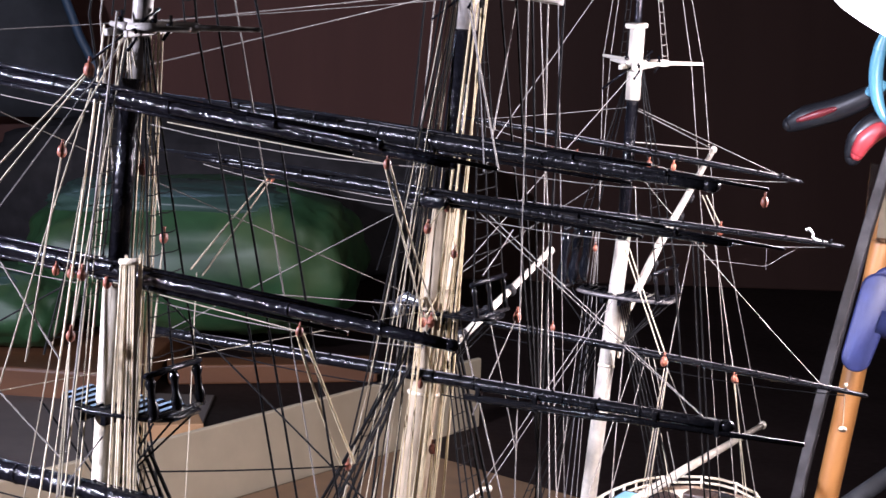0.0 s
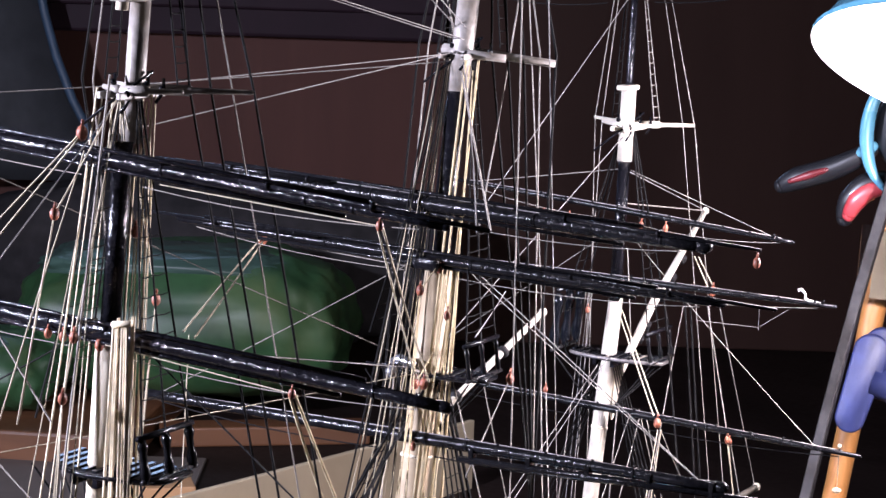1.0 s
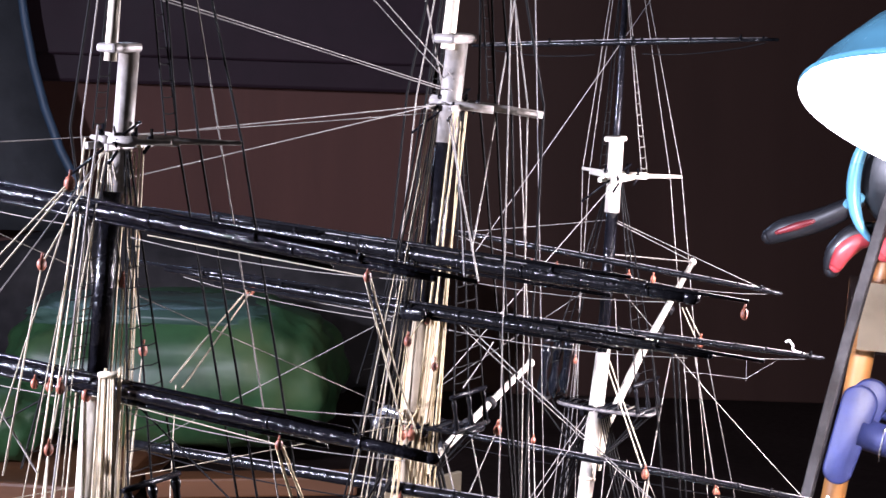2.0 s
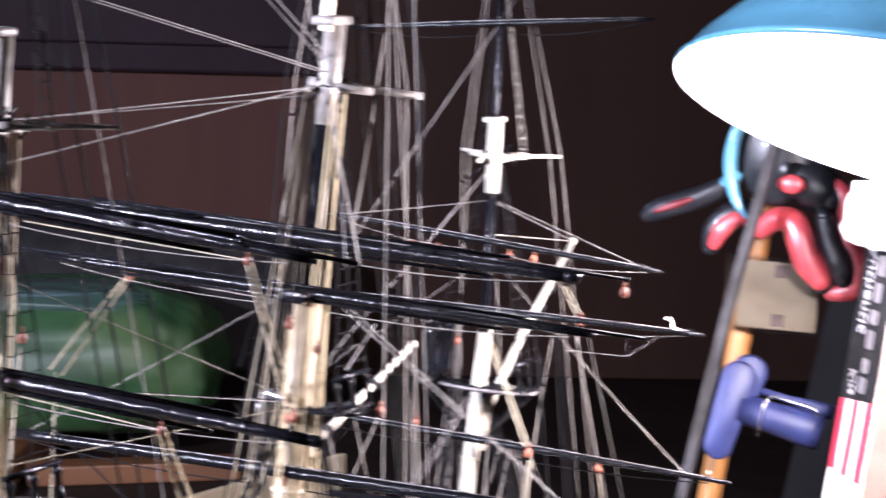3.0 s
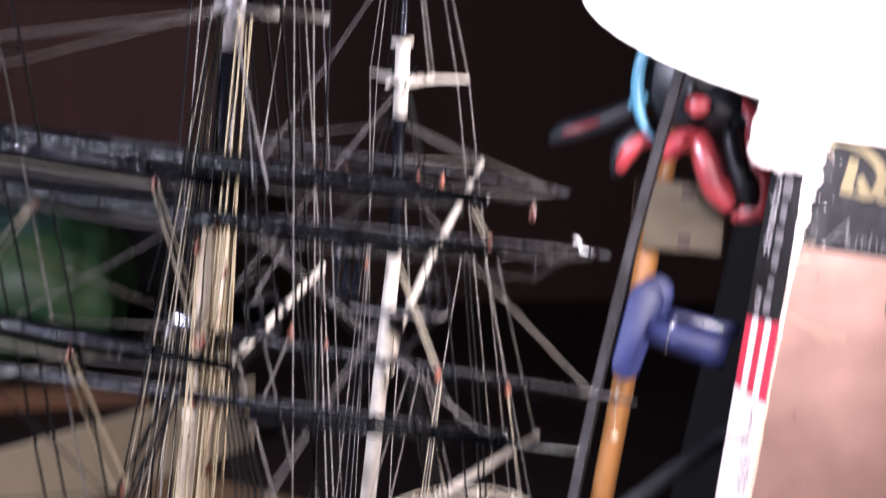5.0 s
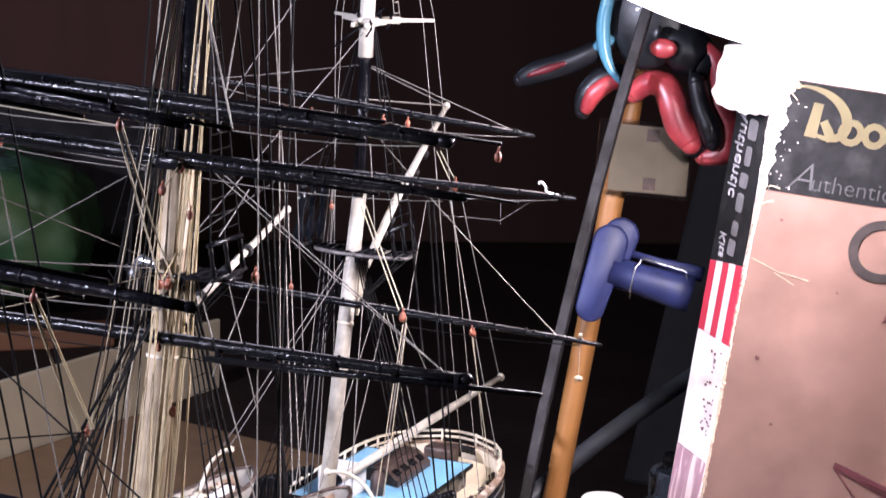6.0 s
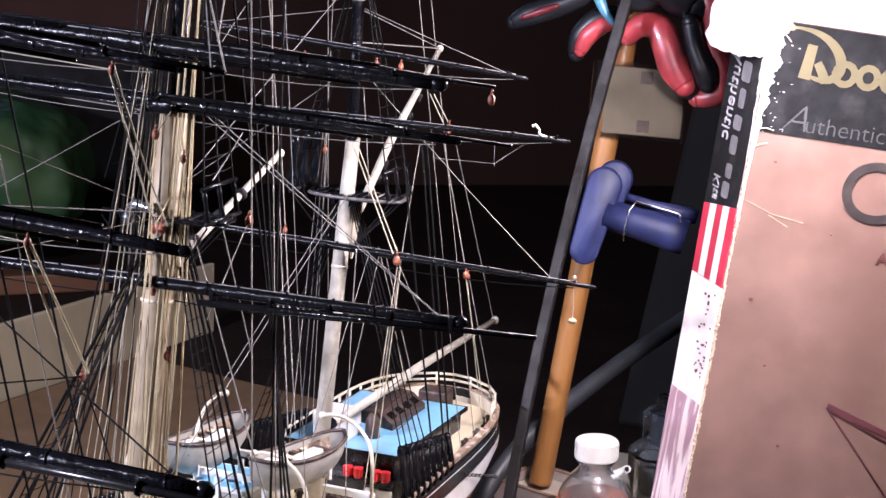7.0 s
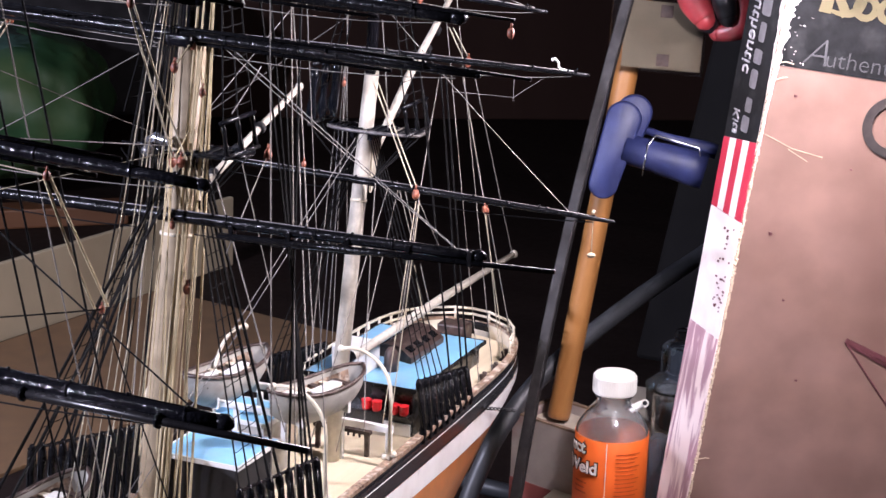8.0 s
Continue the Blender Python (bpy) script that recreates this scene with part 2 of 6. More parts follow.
def hull_point(y, k, side, inset=0.0):
    """k: 0 at the keel, 1 at the rail."""
    top = sheer(y)
    end = max(0.0, (y - 0.36) / (Y_STERN - 0.36))
    keel = 0.034 + 0.075 * end ** 2.4
    z = keel + (top - keel) * k
    full = min(1.0, 0.10 + 1.10 * (k ** (0.42 + 0.75 * end)))
    tumble = 1.0 - 0.04 * max(0, k - 0.85) / 0.15
    return Vector((side * max(0.0004, half_beam(y) * min(1, full) * tumble - inset), y, z))


def strake(name, k0, k1, mat, label="", proud=0.0, rows=5):
    bm = bmesh.new()
    ys = [Y_BOW + (Y_STERN - Y_BOW) * (1 - math.cos(math.pi * i / 72)) / 2 for i in range(73)]
    for side in (-1, 1):
        grid = [[bm.verts.new(hull_point(y, k0 + (k1 - k0) * j / rows, side, -proud)) for j in range(rows + 1)] for y in ys]
        for a, b in zip(grid, grid[1:]):
            for j in range(rows):
                f = (a[j], b[j], b[j + 1], a[j + 1])
                bm.faces.new(f if side > 0 else f[::-1])
        edge = [g[-1] for g in (grid[0], grid[-1])]
    return sp(name, bm, mat, None, label, smooth=True)


strake("hull_bottom", 0.0, 0.765, COPPER, "orange-brown painted underwater hull", rows=8)
strake("boot_stripe", 0.760, 0.868, WHITE, "white waterline stripe", proud=0.0006, rows=2)
strake("topside_band", 0.866, 0.984, HULL_BLACK, "black painted topsides")
strake("sheer_stripe", 0.934, 0.939, WHITE, "thin pale sheer line", proud=0.0006, rows=1)
strake("sheer_moulding", 0.952, 0.964, HULL_BLACK, "glossy black moulding", proud=0.0009, rows=2)
strake("wale", 0.982, 0.998, RAIL_BROWN, "worn brown wale", proud=0.0007, rows=2)

# bulwark inside and the cap rail
bm = bmesh.new()
ys = [Y_BOW + 0.004 + (Y_STERN - Y_BOW - 0.006) * (1 - math.cos(math.pi * i / 60)) / 2 for i in range(61)]
for side in (-1, 1):
    rows_ = [(hull_point(y, 0.995, side, 0.002), Vector((max(0.0004, half_beam(y) - 0.0025) * side, y, DECK_Z - 0.001))) for y in ys]
    vs = [(bm.verts.new(a), bm.verts.new(b)) for a, b in rows_]
    for a, b in zip(vs, vs[1:]):
        bm.faces.new((a[0], a[1], b[1], b[0]) if side > 0 else (a[0], b[0], b[1], a[1]))
sp("bulwark", bm, IVORY, None, "cream inner bulwark")
for side in (-1, 1):
    bm = bmesh.new()
    prof = [(-0.0022, -0.0006), (0.0016, -0.0006), (0.0016, 0.0009), (-0.0022, 0.0009)]
    rings = []
    for y in ys:
        c = hull_point(y, 1.0, side)
        rings.append([bm.verts.new(c + Vector((side * dx if abs(c.x) > 0.004 else 0, 0, dz))) for dx, dz in prof])
    for a, b in zip(rings, rings[1:]):
        for k in range(4):
            bm.faces.new((a[k], b[k], b[(k + 1) % 4], a[(k + 1) % 4]))
    sp("cap_rail", bm, RAIL_BROWN, None, "scuffed brown cap rail")
bm = bmesh.new()
vs = [(bm.verts.new((-max(0.0003, half_beam(y) - 0.002), y, DECK_Z)), bm.verts.new((max(0.0003, half_beam(y) - 0.002), y, DECK_Z))) for y in ys]
for a, b in zip(vs, vs[1:]):
    bm.faces.new((a[0], a[1], b[1], b[0]))
sp("deck", bm, DECK, None, "tan planked deck")
bm = bmesh.new()
vs = [(bm.verts.new((-max(0.0003, half_beam(y) - 0.0022), y, DECK_Z + 0.0138)), bm.verts.new((max(0.0003, half_beam(y) - 0.0022), y, DECK_Z + 0.0138))) for y in [0.385 + 0.0056 * i for i in range(21)]]
for a, b in zip(vs, vs[1:]):
    bm.faces.new((a[0], a[1], b[1], b[0]))
sp("poop_deck", bm, DECK, None, "tan planked poop deck")

# masts: (y, z) along each and the radii
MASTS = {
    "foremast": dict(foot=(-0.0226, 0.125), cap=(-0.0045, 0.351), head=(0.0058, 0.452), top_z=0.3072, xt_z=0.4235, r=0.0036, rt=0.0033, white_from=0.407),
    "mainmast": dict(foot=(0.1565, 0.125), cap=(0.1955, 0.3455), head=(0.2130, 0.452), top_z=0.3025, xt_z=0.4265, r=0.0058, rt=0.0044, white_from=0.411),
    "mizzenmast": dict(foot=(0.3240, 0.125), cap=(0.3600, 0.309), head=(0.3640, 0.404), top_z=0.2800, xt_z=0.3865, r=0.0036, rt=0.0029, white_from=0.370),
}


def mast_at(m, z):
    s = MASTS[m]
    (y0, z0), (y1, z1), (y2, z2) = s["foot"], s["cap"], s["head"]
    if z <= z1:
        return Vector((0, y0 + (y1 - y0) * (z - z0) / (z1 - z0), z))
    return Vector((0, y1 + (y2 - y1) * (z - z1) / (z2 - z1), z))


for name, s in MASTS.items():
    lower = sp(name, add_tube(bmesh.new(), [mast_at(name, z) - Vector((0.0012 if name == "foremast" else 0, 0, 0)) for z in (0.12, s["top_z"], s["cap"][1])], [s["r"] * k * (1.2 if name == "foremast" else 1) for k in (1.06, 1.0, 0.92)], 16), TAN if name == "mainmast" else MIZZEN_WHITE if name == "mizzenmast" else IVORY, None, "cream painted lower mast", smooth=True)
    s["ob"] = lower
    off = Vector((0, -0.001, 0))
    tube("topmast", [mast_at(name, z) + off for z in (s["cap"][1] - 0.004, s["white_from"] + 0.001)], [s["rt"], s["rt"] * 0.95], BLACK, lower, "black topmast", 14)
    head_r = s["rt"] * (1.2 if name == "mizzenmast" else 0.98)
    tube("topmast_head", [mast_at(name, z) + off + Vector((0, 0.0035 if name == "foremast" else 0, 0)) for z in (s["white_from"], s["head"][1])], [head_r, head_r], MIZZEN_WHITE if name == "mizzenmast" else SHADED_WHITE, lower, "white topmast head", 14)
    tube("topgallant_mast", [mast_at(name, z) - Vector((0, s["rt"] * (0.4 if name == "mizzenmast" else 1.9), 0)) for z in (s["head"][1] - 0.004, s["head"][1] + 0.004, s["head"][1] + 0.12)], [s["rt"] * 0.62, s["rt"] * 0.6, s["rt"] * 0.4], BLACK if name == "mizzenmast" else IVORY, lower, "", 10)
    # cap blocks at both mastheads
    for z, r, mt in ((s["cap"][1], s["r"], BLACK), (s["head"][1], s["rt"], MIZZEN_WHITE if name == "mizzenmast" else SHADED_WHITE)):
        bm = bmesh.new()
        long = 3.4 if mt is BLACK else 4.2
        add_box(bm, (r * 2.3, r * long, r * 0.85), Matrix.Translation(mast_at(name, z) - Vector((0, r * 0.7, 0))), r * 0.3)
        part("mast_cap", bm, mt, lower)
    # iron bands and wooldings on the lower mast
    for z in (s["top_z"] - 0.034,):
        tube("mast_band", [mast_at(name, z), mast_at(name, z + 0.0012)], s["r"] * 1.12, IVORY, lower, "", 16)
    # the top: D-shaped platform of slats on a black frame
    c = mast_at(name, s["top_z"])
    hw, fa, ba = {"foremast": (0.0255, 0.010, 0.011), "mainmast": (0.0265, 0.006, 0.009), "mizzenmast": (0.0275, 0.006, 0.008)}[name]
    slat_paint = SLAT_BLACK
    s["hw"] = hw
    hs = hw * 0.72
    outline = [Vector((x if x > 0 else x * hs / hw, -fa * math.sqrt(max(0, 1 - (x / hw) ** 2)), 0)) for x in [hw * math.sin(a * math.pi / 20) for a in range(-10, 11)]] + [Vector((hw, ba, 0)), Vector((-hs, ba, 0))]
    bm = bmesh.new()
    vs = [bm.verts.new(c + p) for p in outline]
    f = bm.faces.new(vs)
    ex = bmesh.ops.extrude_face_region(bm, geom=[f])
    bmesh.ops.translate(bm, vec=(0, 0, -0.0016), verts=[v for v in ex["geom"] if isinstance(v, bmesh.types.BMVert)])
    bmesh.ops.recalc_face_normals(bm, faces=bm.faces)
    top = part("top_platform", bm, BLACK_DULL, lower, "black platform with raised slats")
    # the black mizzen rim is greyed to hold the lamp's highlights
    part("top_rim", add_tube(bmesh.new(), [c + p + Vector((0, 0, -0.0006)) for p in outline] + [c + outline[0] + Vector((0, 0, -0.0006))], 0.0008, 7), GLINT_WIRE if name == "mizzenmast" else BLACK_GLOSS, top, "rim greyed for its lamp highlights" if name == "mizzenmast" else "glossy black rim", True)
    n = 11
    for i in range(n):
        x = -hs * 0.92 + (hw + hs) * 0.92 * i / (n - 1)
        front = -fa * math.sqrt(max(0.02, 1 - (x / (hw if x > 0 else hs)) ** 2)) * 0.96
        bm = add_box(bmesh.new(), (0.0016, ba - front - 0.001, 0.0008), Matrix.Translation(c + Vector((x, (ba + front) / 2, 0.0004))))
        part("slat", bm, slat_paint, top)
    # trestle trees and cheek bracket under the top
    for sx in (-1, 1):
        part("trestle_tree", add_box(bmesh.new(), (0.0018, fa + ba, 0.0028), Matrix.Translation(c + Vector((sx * s["r"] * 1.25, (ba - fa) / 2, -0.003)))), BLACK, lower)
        bm = bmesh.new()
        prof = [(0, 0), (0.011, 0), (0.002, -0.024), (0, -0.026)]
        a = [bm.verts.new(c + Vector((sx * s["r"] * 0.9 - 0.0006, dy - 0.001, dz - 0.0045))) for dy, dz in prof]
        b = [bm.verts.new(c + Vector((sx * s["r"] * 0.9 + 0.0006, dy - 0.001, dz - 0.0045))) for dy, dz in prof]
        bm.faces.new(a), bm.faces.new(b[::-1])
        for k in range(4):
            bm.faces.new((a[k], b[k], b[(k + 1) % 4], a[(k + 1) % 4]))
        bmesh.ops.recalc_face_normals(bm, faces=bm.faces)
        part("cheek_bracket", bm, IVORY, lower)
        if sx < 0 and name != "mizzenmast":
            continue
        # deadeye frame standing on the edge of the top
        for i in range(3):
            y = -0.008 + 0.0115 * i
            p = c + Vector((sx * (hw - 0.0025), y, 0))
            bm = bmesh.new()
            w = 0.0015 if name == "foremast" else 0.0010
            tall = 0.0137
            if name == "mizzenmast" and sx < 0:
                w, tall = 0.0021, 0.0290
            add_tube(bm, [p + Vector((-sx * 0.0021 * k, 0, tall * k)) for k in (0.0, 0.14, 0.30, 0.42, 0.66, 0.80, 0.94)], [w * 0.7, w * 1.15, w * 1.2, w * 0.8, w * 0.8, w * 1.2, w * 0.8], 9)
            part("topmast_deadeye", bm, SLAT_BLACK if sx < 0 else BLACK_SATIN, lower, smooth=True)
        tube("rail_foot", [c + Vector((sx * (hw - 0.0025), -0.010, 0.0004)), c + Vector((sx * (hw - 0.0025), 0.0170, 0.0004))], 0.0009, BLACK_MATT, lower, "", 6)
        tube("sheer_batten", [c + Vector((sx * (hw - 0.0045), -0.010, tall)), c + Vector((sx * (hw - 0.0045), 0.0170, tall))], 0.0010, BLACK, lower, "", 6)
    # crosstrees with spreading arms
    x = mast_at(name, s["xt_z"])
    span = {"foremast": 0.0340, "mainmast": 0.0315, "mizzenmast": 0.0255}[name]
    s["span"] = span
    for sx in (-1, 1):
        for dy, reach in ((-0.004, 0.55), (0.006, 1.0)):
            if sx < 0 and name != "mizzenmast":
                reach *= 0.5
            droop_ = 0.004 if name == "mainmast" and sx > 0 else 0.0
            end = x + Vector((sx * span * reach, dy + 0.012 * reach, 0.0006 - droop_ * reach))
            tube("crosstree_arm", [x + Vector((0, dy, 0)), mixed(x + Vector((0, dy, 0)), end, 0.42), mixed(x + Vector((0, dy, 0)), end, 0.46), end], [0.0018, 0.0019, 0.0018, 0.0017] if name == "mainmast" else [0.0018, 0.0019, 0.0011, 0.0008], MIZZEN_WHITE if name == "mizzenmast" else SHADED_WHITE, lower, "white crosstree arm", 6)
        part("crosstree_rail", add_box(bmesh.new(), (0.0016, 0.022, 0.0022), Matrix.Translation(x + Vector((sx * s["rt"] * 1.15, 0.001, -0.0012))), 0.0003), MIZZEN_WHITE if name == "mizzenmast" else SHADED_WHITE, lower)
    # black seizings and a deadeye strapped under the crosstrees
    bm = bmesh.new()
    for k, (dx_, dy_, dz_) in enumerate(((0.004, 0.002, 0.002), (0.0085, 0.004, 0.0), (-0.004, -0.004, 0.001), (0.003, -0.006, -0.003))):
        p = x + Vector((dx_, dy_, dz_))
        add_tube(bm, [p + Vector((0, -0.002, -0.0035)), p + Vector((0.0012, 0.0008, 0)), p + Vector((0, 0.002, 0.0038))], 0.0006, 6)
        add_ball(bm, p + Vector((0.001, 0, 0.0008 * k)), 0.0011, 8)
    add_tube(bm, [x + Vector((-0.012, -0.010, -0.012)), x + Vector((0.0, -0.004, -0.001)), x + Vector((0.006, 0.004, 0.006))], 0.0005, 6)
    part("seizing", bm, BLACK, lower, "black lashing", True)
    s["arm"] = [x + Vector((sx * span, 0.018, 0.0006)) for sx in (-1, 1)]

# halyards belayed side by side down the foremast
rng = random.Random(31)
for k in range(9):
    a = Vector((0.0108 + 0.0008 * k, -0.0160 + rng.uniform(-0.001, 0.001), 0.3560 + rng.uniform(-0.002, 0.002)))
    b = Vector((0.0016 + 0.0018 * k + rng.uniform(-0.0004, 0.0004), -0.0180 + rng.uniform(-0.001, 0.001), 0.1500))
    rope("halyard", a, b, PALE_CORD, 0.00072)
sp("halyard_knot", add_tube(bmesh.new(), [(0.0106, -0.0172, 0.3548), (0.0176, -0.0172, 0.3560)], 0.0010, 8), PALE_CORD, None, "pale cord knot", smooth=True)

# yards
YARDS = {}


def yard(mast, key, z, half, r, boom=0.0, droop=0.0, rb=0.0008, thick=0.45, under=False):
    c = mast_at(mast, z) + Vector((0, -MASTS[mast]["r"] - r, 0))
    ends = [c + Vector((-half, 0, droop)), c + Vector((half, 0, -droop))]
    bm = bmesh.new()
    ks = [0, 0.06, 0.25, 0.42, 0.5, 0.58, 0.75, 0.94, 1]
    add_tube(bm, [mixed(*ends, k) for k in ks], [r * (thick + (1 - thick) * math.sin(math.pi * min(max(k, 0.03), 0.97)) ** 0.6) for k in ks], 12)
    BLACK = BLACK_GLOSS if mast == "foremast" else BLACK_SATIN
    y = sp(key, bm, BLACK, None, "glossy black wooden yard", smooth=True)
    YARDS[key] = (ends, r)
    # jackstay with its eyes along the upper side
    up = Vector((0, -0.0002, r * 1.02))
    # greyed aft of the foremast to draw the thin bright line
    tube("jackstay", [mixed(*ends, k) + up * (0.62 + 0.45 * math.sin(math.pi * k)) for k in (0.03, 0.2, 0.35, 0.5, 0.65, 0.8, 0.97)], 0.00028, BLACK if mast == "foremast" else GLINT_WIRE, y, "", 5)
    for i in range(13):
        k = 0.04 + 0.92 * i / 12 + random.uniform(-0.006, 0.006)
        part("jackstay_eye", add_ball(bmesh.new(), mixed(*ends, k) + up * (0.66 + 0.45 * math.sin(math.pi * k)), 0.0007, 6), BLACK, y, smooth=True)
    for i in range(6):
        k = 0.08 + 0.84 * i / 5 + random.uniform(-0.06, 0.06)
        w = r * (thick + (1 - thick) * math.sin(math.pi * k) ** 0.6)
        p = mixed(*ends, k)
        bm = add_tube(bmesh.new(), [p - Vector((0.0006, 0, 0)), p + Vector((0.0006, 0, 0))], w * 1.06, 10)
        if i % 2:
            add_tube(bm, [p + Vector((0, -w * 0.7, w * 0.8)), p + Vector((0.0005, -w * 0.9, w * 0.8 + 0.0017))], 0.0005, 5)
        part("yard_band", bm, BLACK, y, smooth=True)
    for sx, k in ((-1, 0.0), (1, 1.0)):
        part("yard_cap", add_ball(bmesh.new(), mixed(*ends, k), r * thick * 1.3, 8, (1.4, 1, 1)), BLACK, y, smooth=True)
    if boom:
        for sx in (-1, 1):
            o = Vector((0, -r * 0.9, -r * 0.62 if under else r))
            a = c + Vector((sx * half * 0.42, 0, -sx * droop * 0.42)) + o
            b = c + Vector((sx * boom, 0, -sx * droop * boom / half)) + o * (1.0 if under else 0.7)
            tube("studding_boom", [a, mixed(a, b, 0.5), b], [rb * 1.3, rb * 1.2, rb * 0.8], BLACK_MATT if under else BLACK, y, "thin black studding sail boom", 8)
            for k in (0.12, 0.55):
                p = mixed(a, b, k)
                tube("boom_iron", [p - Vector((0.0005, 0, 0)), p + Vector((0.0005, 0, 0))], rb * 2.0, BLACK, y, "", 8)
    # a second spar lashed along the fore side of the larger topsail yards
    if r > 0.0019 and "topsail" in key:
        for dz, dy, k0, k1 in ((r * 1.5, 0.0012, 0.06, 0.90), (-r * 1.3, -0.0012, 0.10, 0.86)):
            o = Vector((0, -r * 0.5 - dy, dz))
            tube("lashed_spar", [mixed(*ends, k0) + o, mixed(*ends, (k0 + k1) / 2) + o, mixed(*ends, k1) + o], 0.00075, BLACK, y, "thin black lashed spar", 7)
    # truss that holds the yard to its mast
    tube("yard_truss", [c, mast_at(mast, z)], 0.0011, BLACK, y, "", 6)
    return y


def on_yard(key, x):
    (a, b), r = YARDS[key]
    return mixed(a, b, (x - a.x) / (b.x - a.x))


yard("foremast", "fore_course_yard", 0.2803, 0.1335, 0.0034, 0.1618, 0.0010, rb=0.0012, thick=0.6, under=True)
yard("foremast", "fore_lower_topsail_yard", 0.3500, 0.1228, 0.0024, 0, 0.005, thick=0.6)
yard("foremast", "fore_upper_topsail_yard", 0.4025, 0.1180, 0.0022, 0.1330, 0.008)
main_yard = yard("mainmast", "main_course_yard", 0.2782, 0.1310, 0.0024, 0, -0.0020, thick=0.8)
# the doubled spar under the main course yard, held by iron straps
low_a, low_b = Vector((0.0240, 0.1735, 0.2735)), Vector((0.1613, 0.1735, 0.2790))
tube("lower_spar", [low_a, mixed(low_a, low_b, 0.5), low_b], [0.0014, 0.0014, 0.0009], BLACK_SATIN, main_yard, "thin black doubled spar", 10)
for k in (0.04, 0.22, 0.40, 0.58, 0.76):
    q = mixed(low_a, low_b, k)
    part("iron_strap", add_box(bmesh.new(), (0.0022, 0.0034, 0.0062), Matrix.Translation(q + Vector((0, 0.0006, 0.0016))), 0.0004), BLACK_SATIN, main_yard)
yard("mainmast", "main_lower_topsail_yard", 0.3470, 0.1225, 0.0021, 0.1440, 0.003)
yard("mainmast", "main_upper_topsail_yard", 0.3680, 0.1130, 0.0030, 0.1360, 0.004, thick=0.75)
yard("mizzenmast", "crossjack_yard", 0.2570, 0.1260, 0.0017, 0, 0.003)
yard("mizzenmast", "mizzen_lower_topsail_yard", 0.3160, 0.1070, 0.0015, 0, 0.0)
yard("mizzenmast", "mizzen_upper_topsail_yard", 0.3480, 0.0855, 0.0014, 0, 0.006)
yard("mizzenmast", "mizzen_topgallant_yard", 0.4480, 0.0760, 0.0013, 0, -0.005)

# ---- gaffs and boom ----
def spar(name, pts, radii, label):
    ob = sp(name, add_tube(bmesh.new(), pts, radii, 10), MIZZEN_WHITE, None, label, smooth=True)
    part("spar_knob", add_ball(bmesh.new(), pts[-1], radii[-1] * 1.5, 8), MIZZEN_WHITE, ob, smooth=True)
    part("jaw", add_tube(bmesh.new(), [Vector(pts[0]) + Vector((0, -0.006, 0)), Vector(pts[0]) + Vector((0, 0.006, 0.001))], radii[0] * 1.5, 8), BLACK if "boom" in name else MIZZEN_WHITE, ob)
    return ob


GAFF_PEAK = Vector((0.0, 0.4606, 0.336))
BOOM_END = Vector((0.0, 0.5545, 0.170))
SPENCER_PEAK = Vector((0.0, 0.2857, 0.3107))
spanker = spar("spanker_gaff", [mast_at("mizzenmast", 0.258) + Vector((0, 0.004, 0)), Vector((0, 0.400, 0.296)), GAFF_PEAK], [0.0020, 0.0021, 0.0013], "white spanker gaff")
spar("spanker_boom", [mast_at("mizzenmast", 0.170) + Vector((0, 0.004, 0.0)), Vector((0, 0.45, 0.171)), BOOM_END], [0.0021, 0.0023, 0.0016], "white spanker boom")
spencer = spar("spencer_gaff", [mast_at("mainmast", 0.279) + Vector((0, 0.005, 0)), SPENCER_PEAK], [0.0018, 0.0013], "white spencer gaff")

for ob_, a_, b_, ks_ in ((spanker, mast_at("mizzenmast", 0.258), GAFF_PEAK, (0.30, 0.37, 0.52, 0.62, 0.72)), (spencer, mast_at("mainmast", 0.279), SPENCER_PEAK, (0.24, 0.44, 0.62))):
    for k in ks_:
        q = mixed(a_, b_, k) + Vector((0, 0.002, 0))
        q2 = mixed(a_, b_, k + 0.022) + Vector((0, 0.002, 0))
        tube("lashing", [q, q2], 0.00265, BLACK_DULL, ob_, "black lashing round the gaff", 10)

# ---- standing rigging: shrouds with deadeyes and ratlines, backstays, stays ----
def rail_at(y, side, lift=0.0):
    p = hull_point(y, 1.0, side)
    return p + Vector((0, 0, lift))


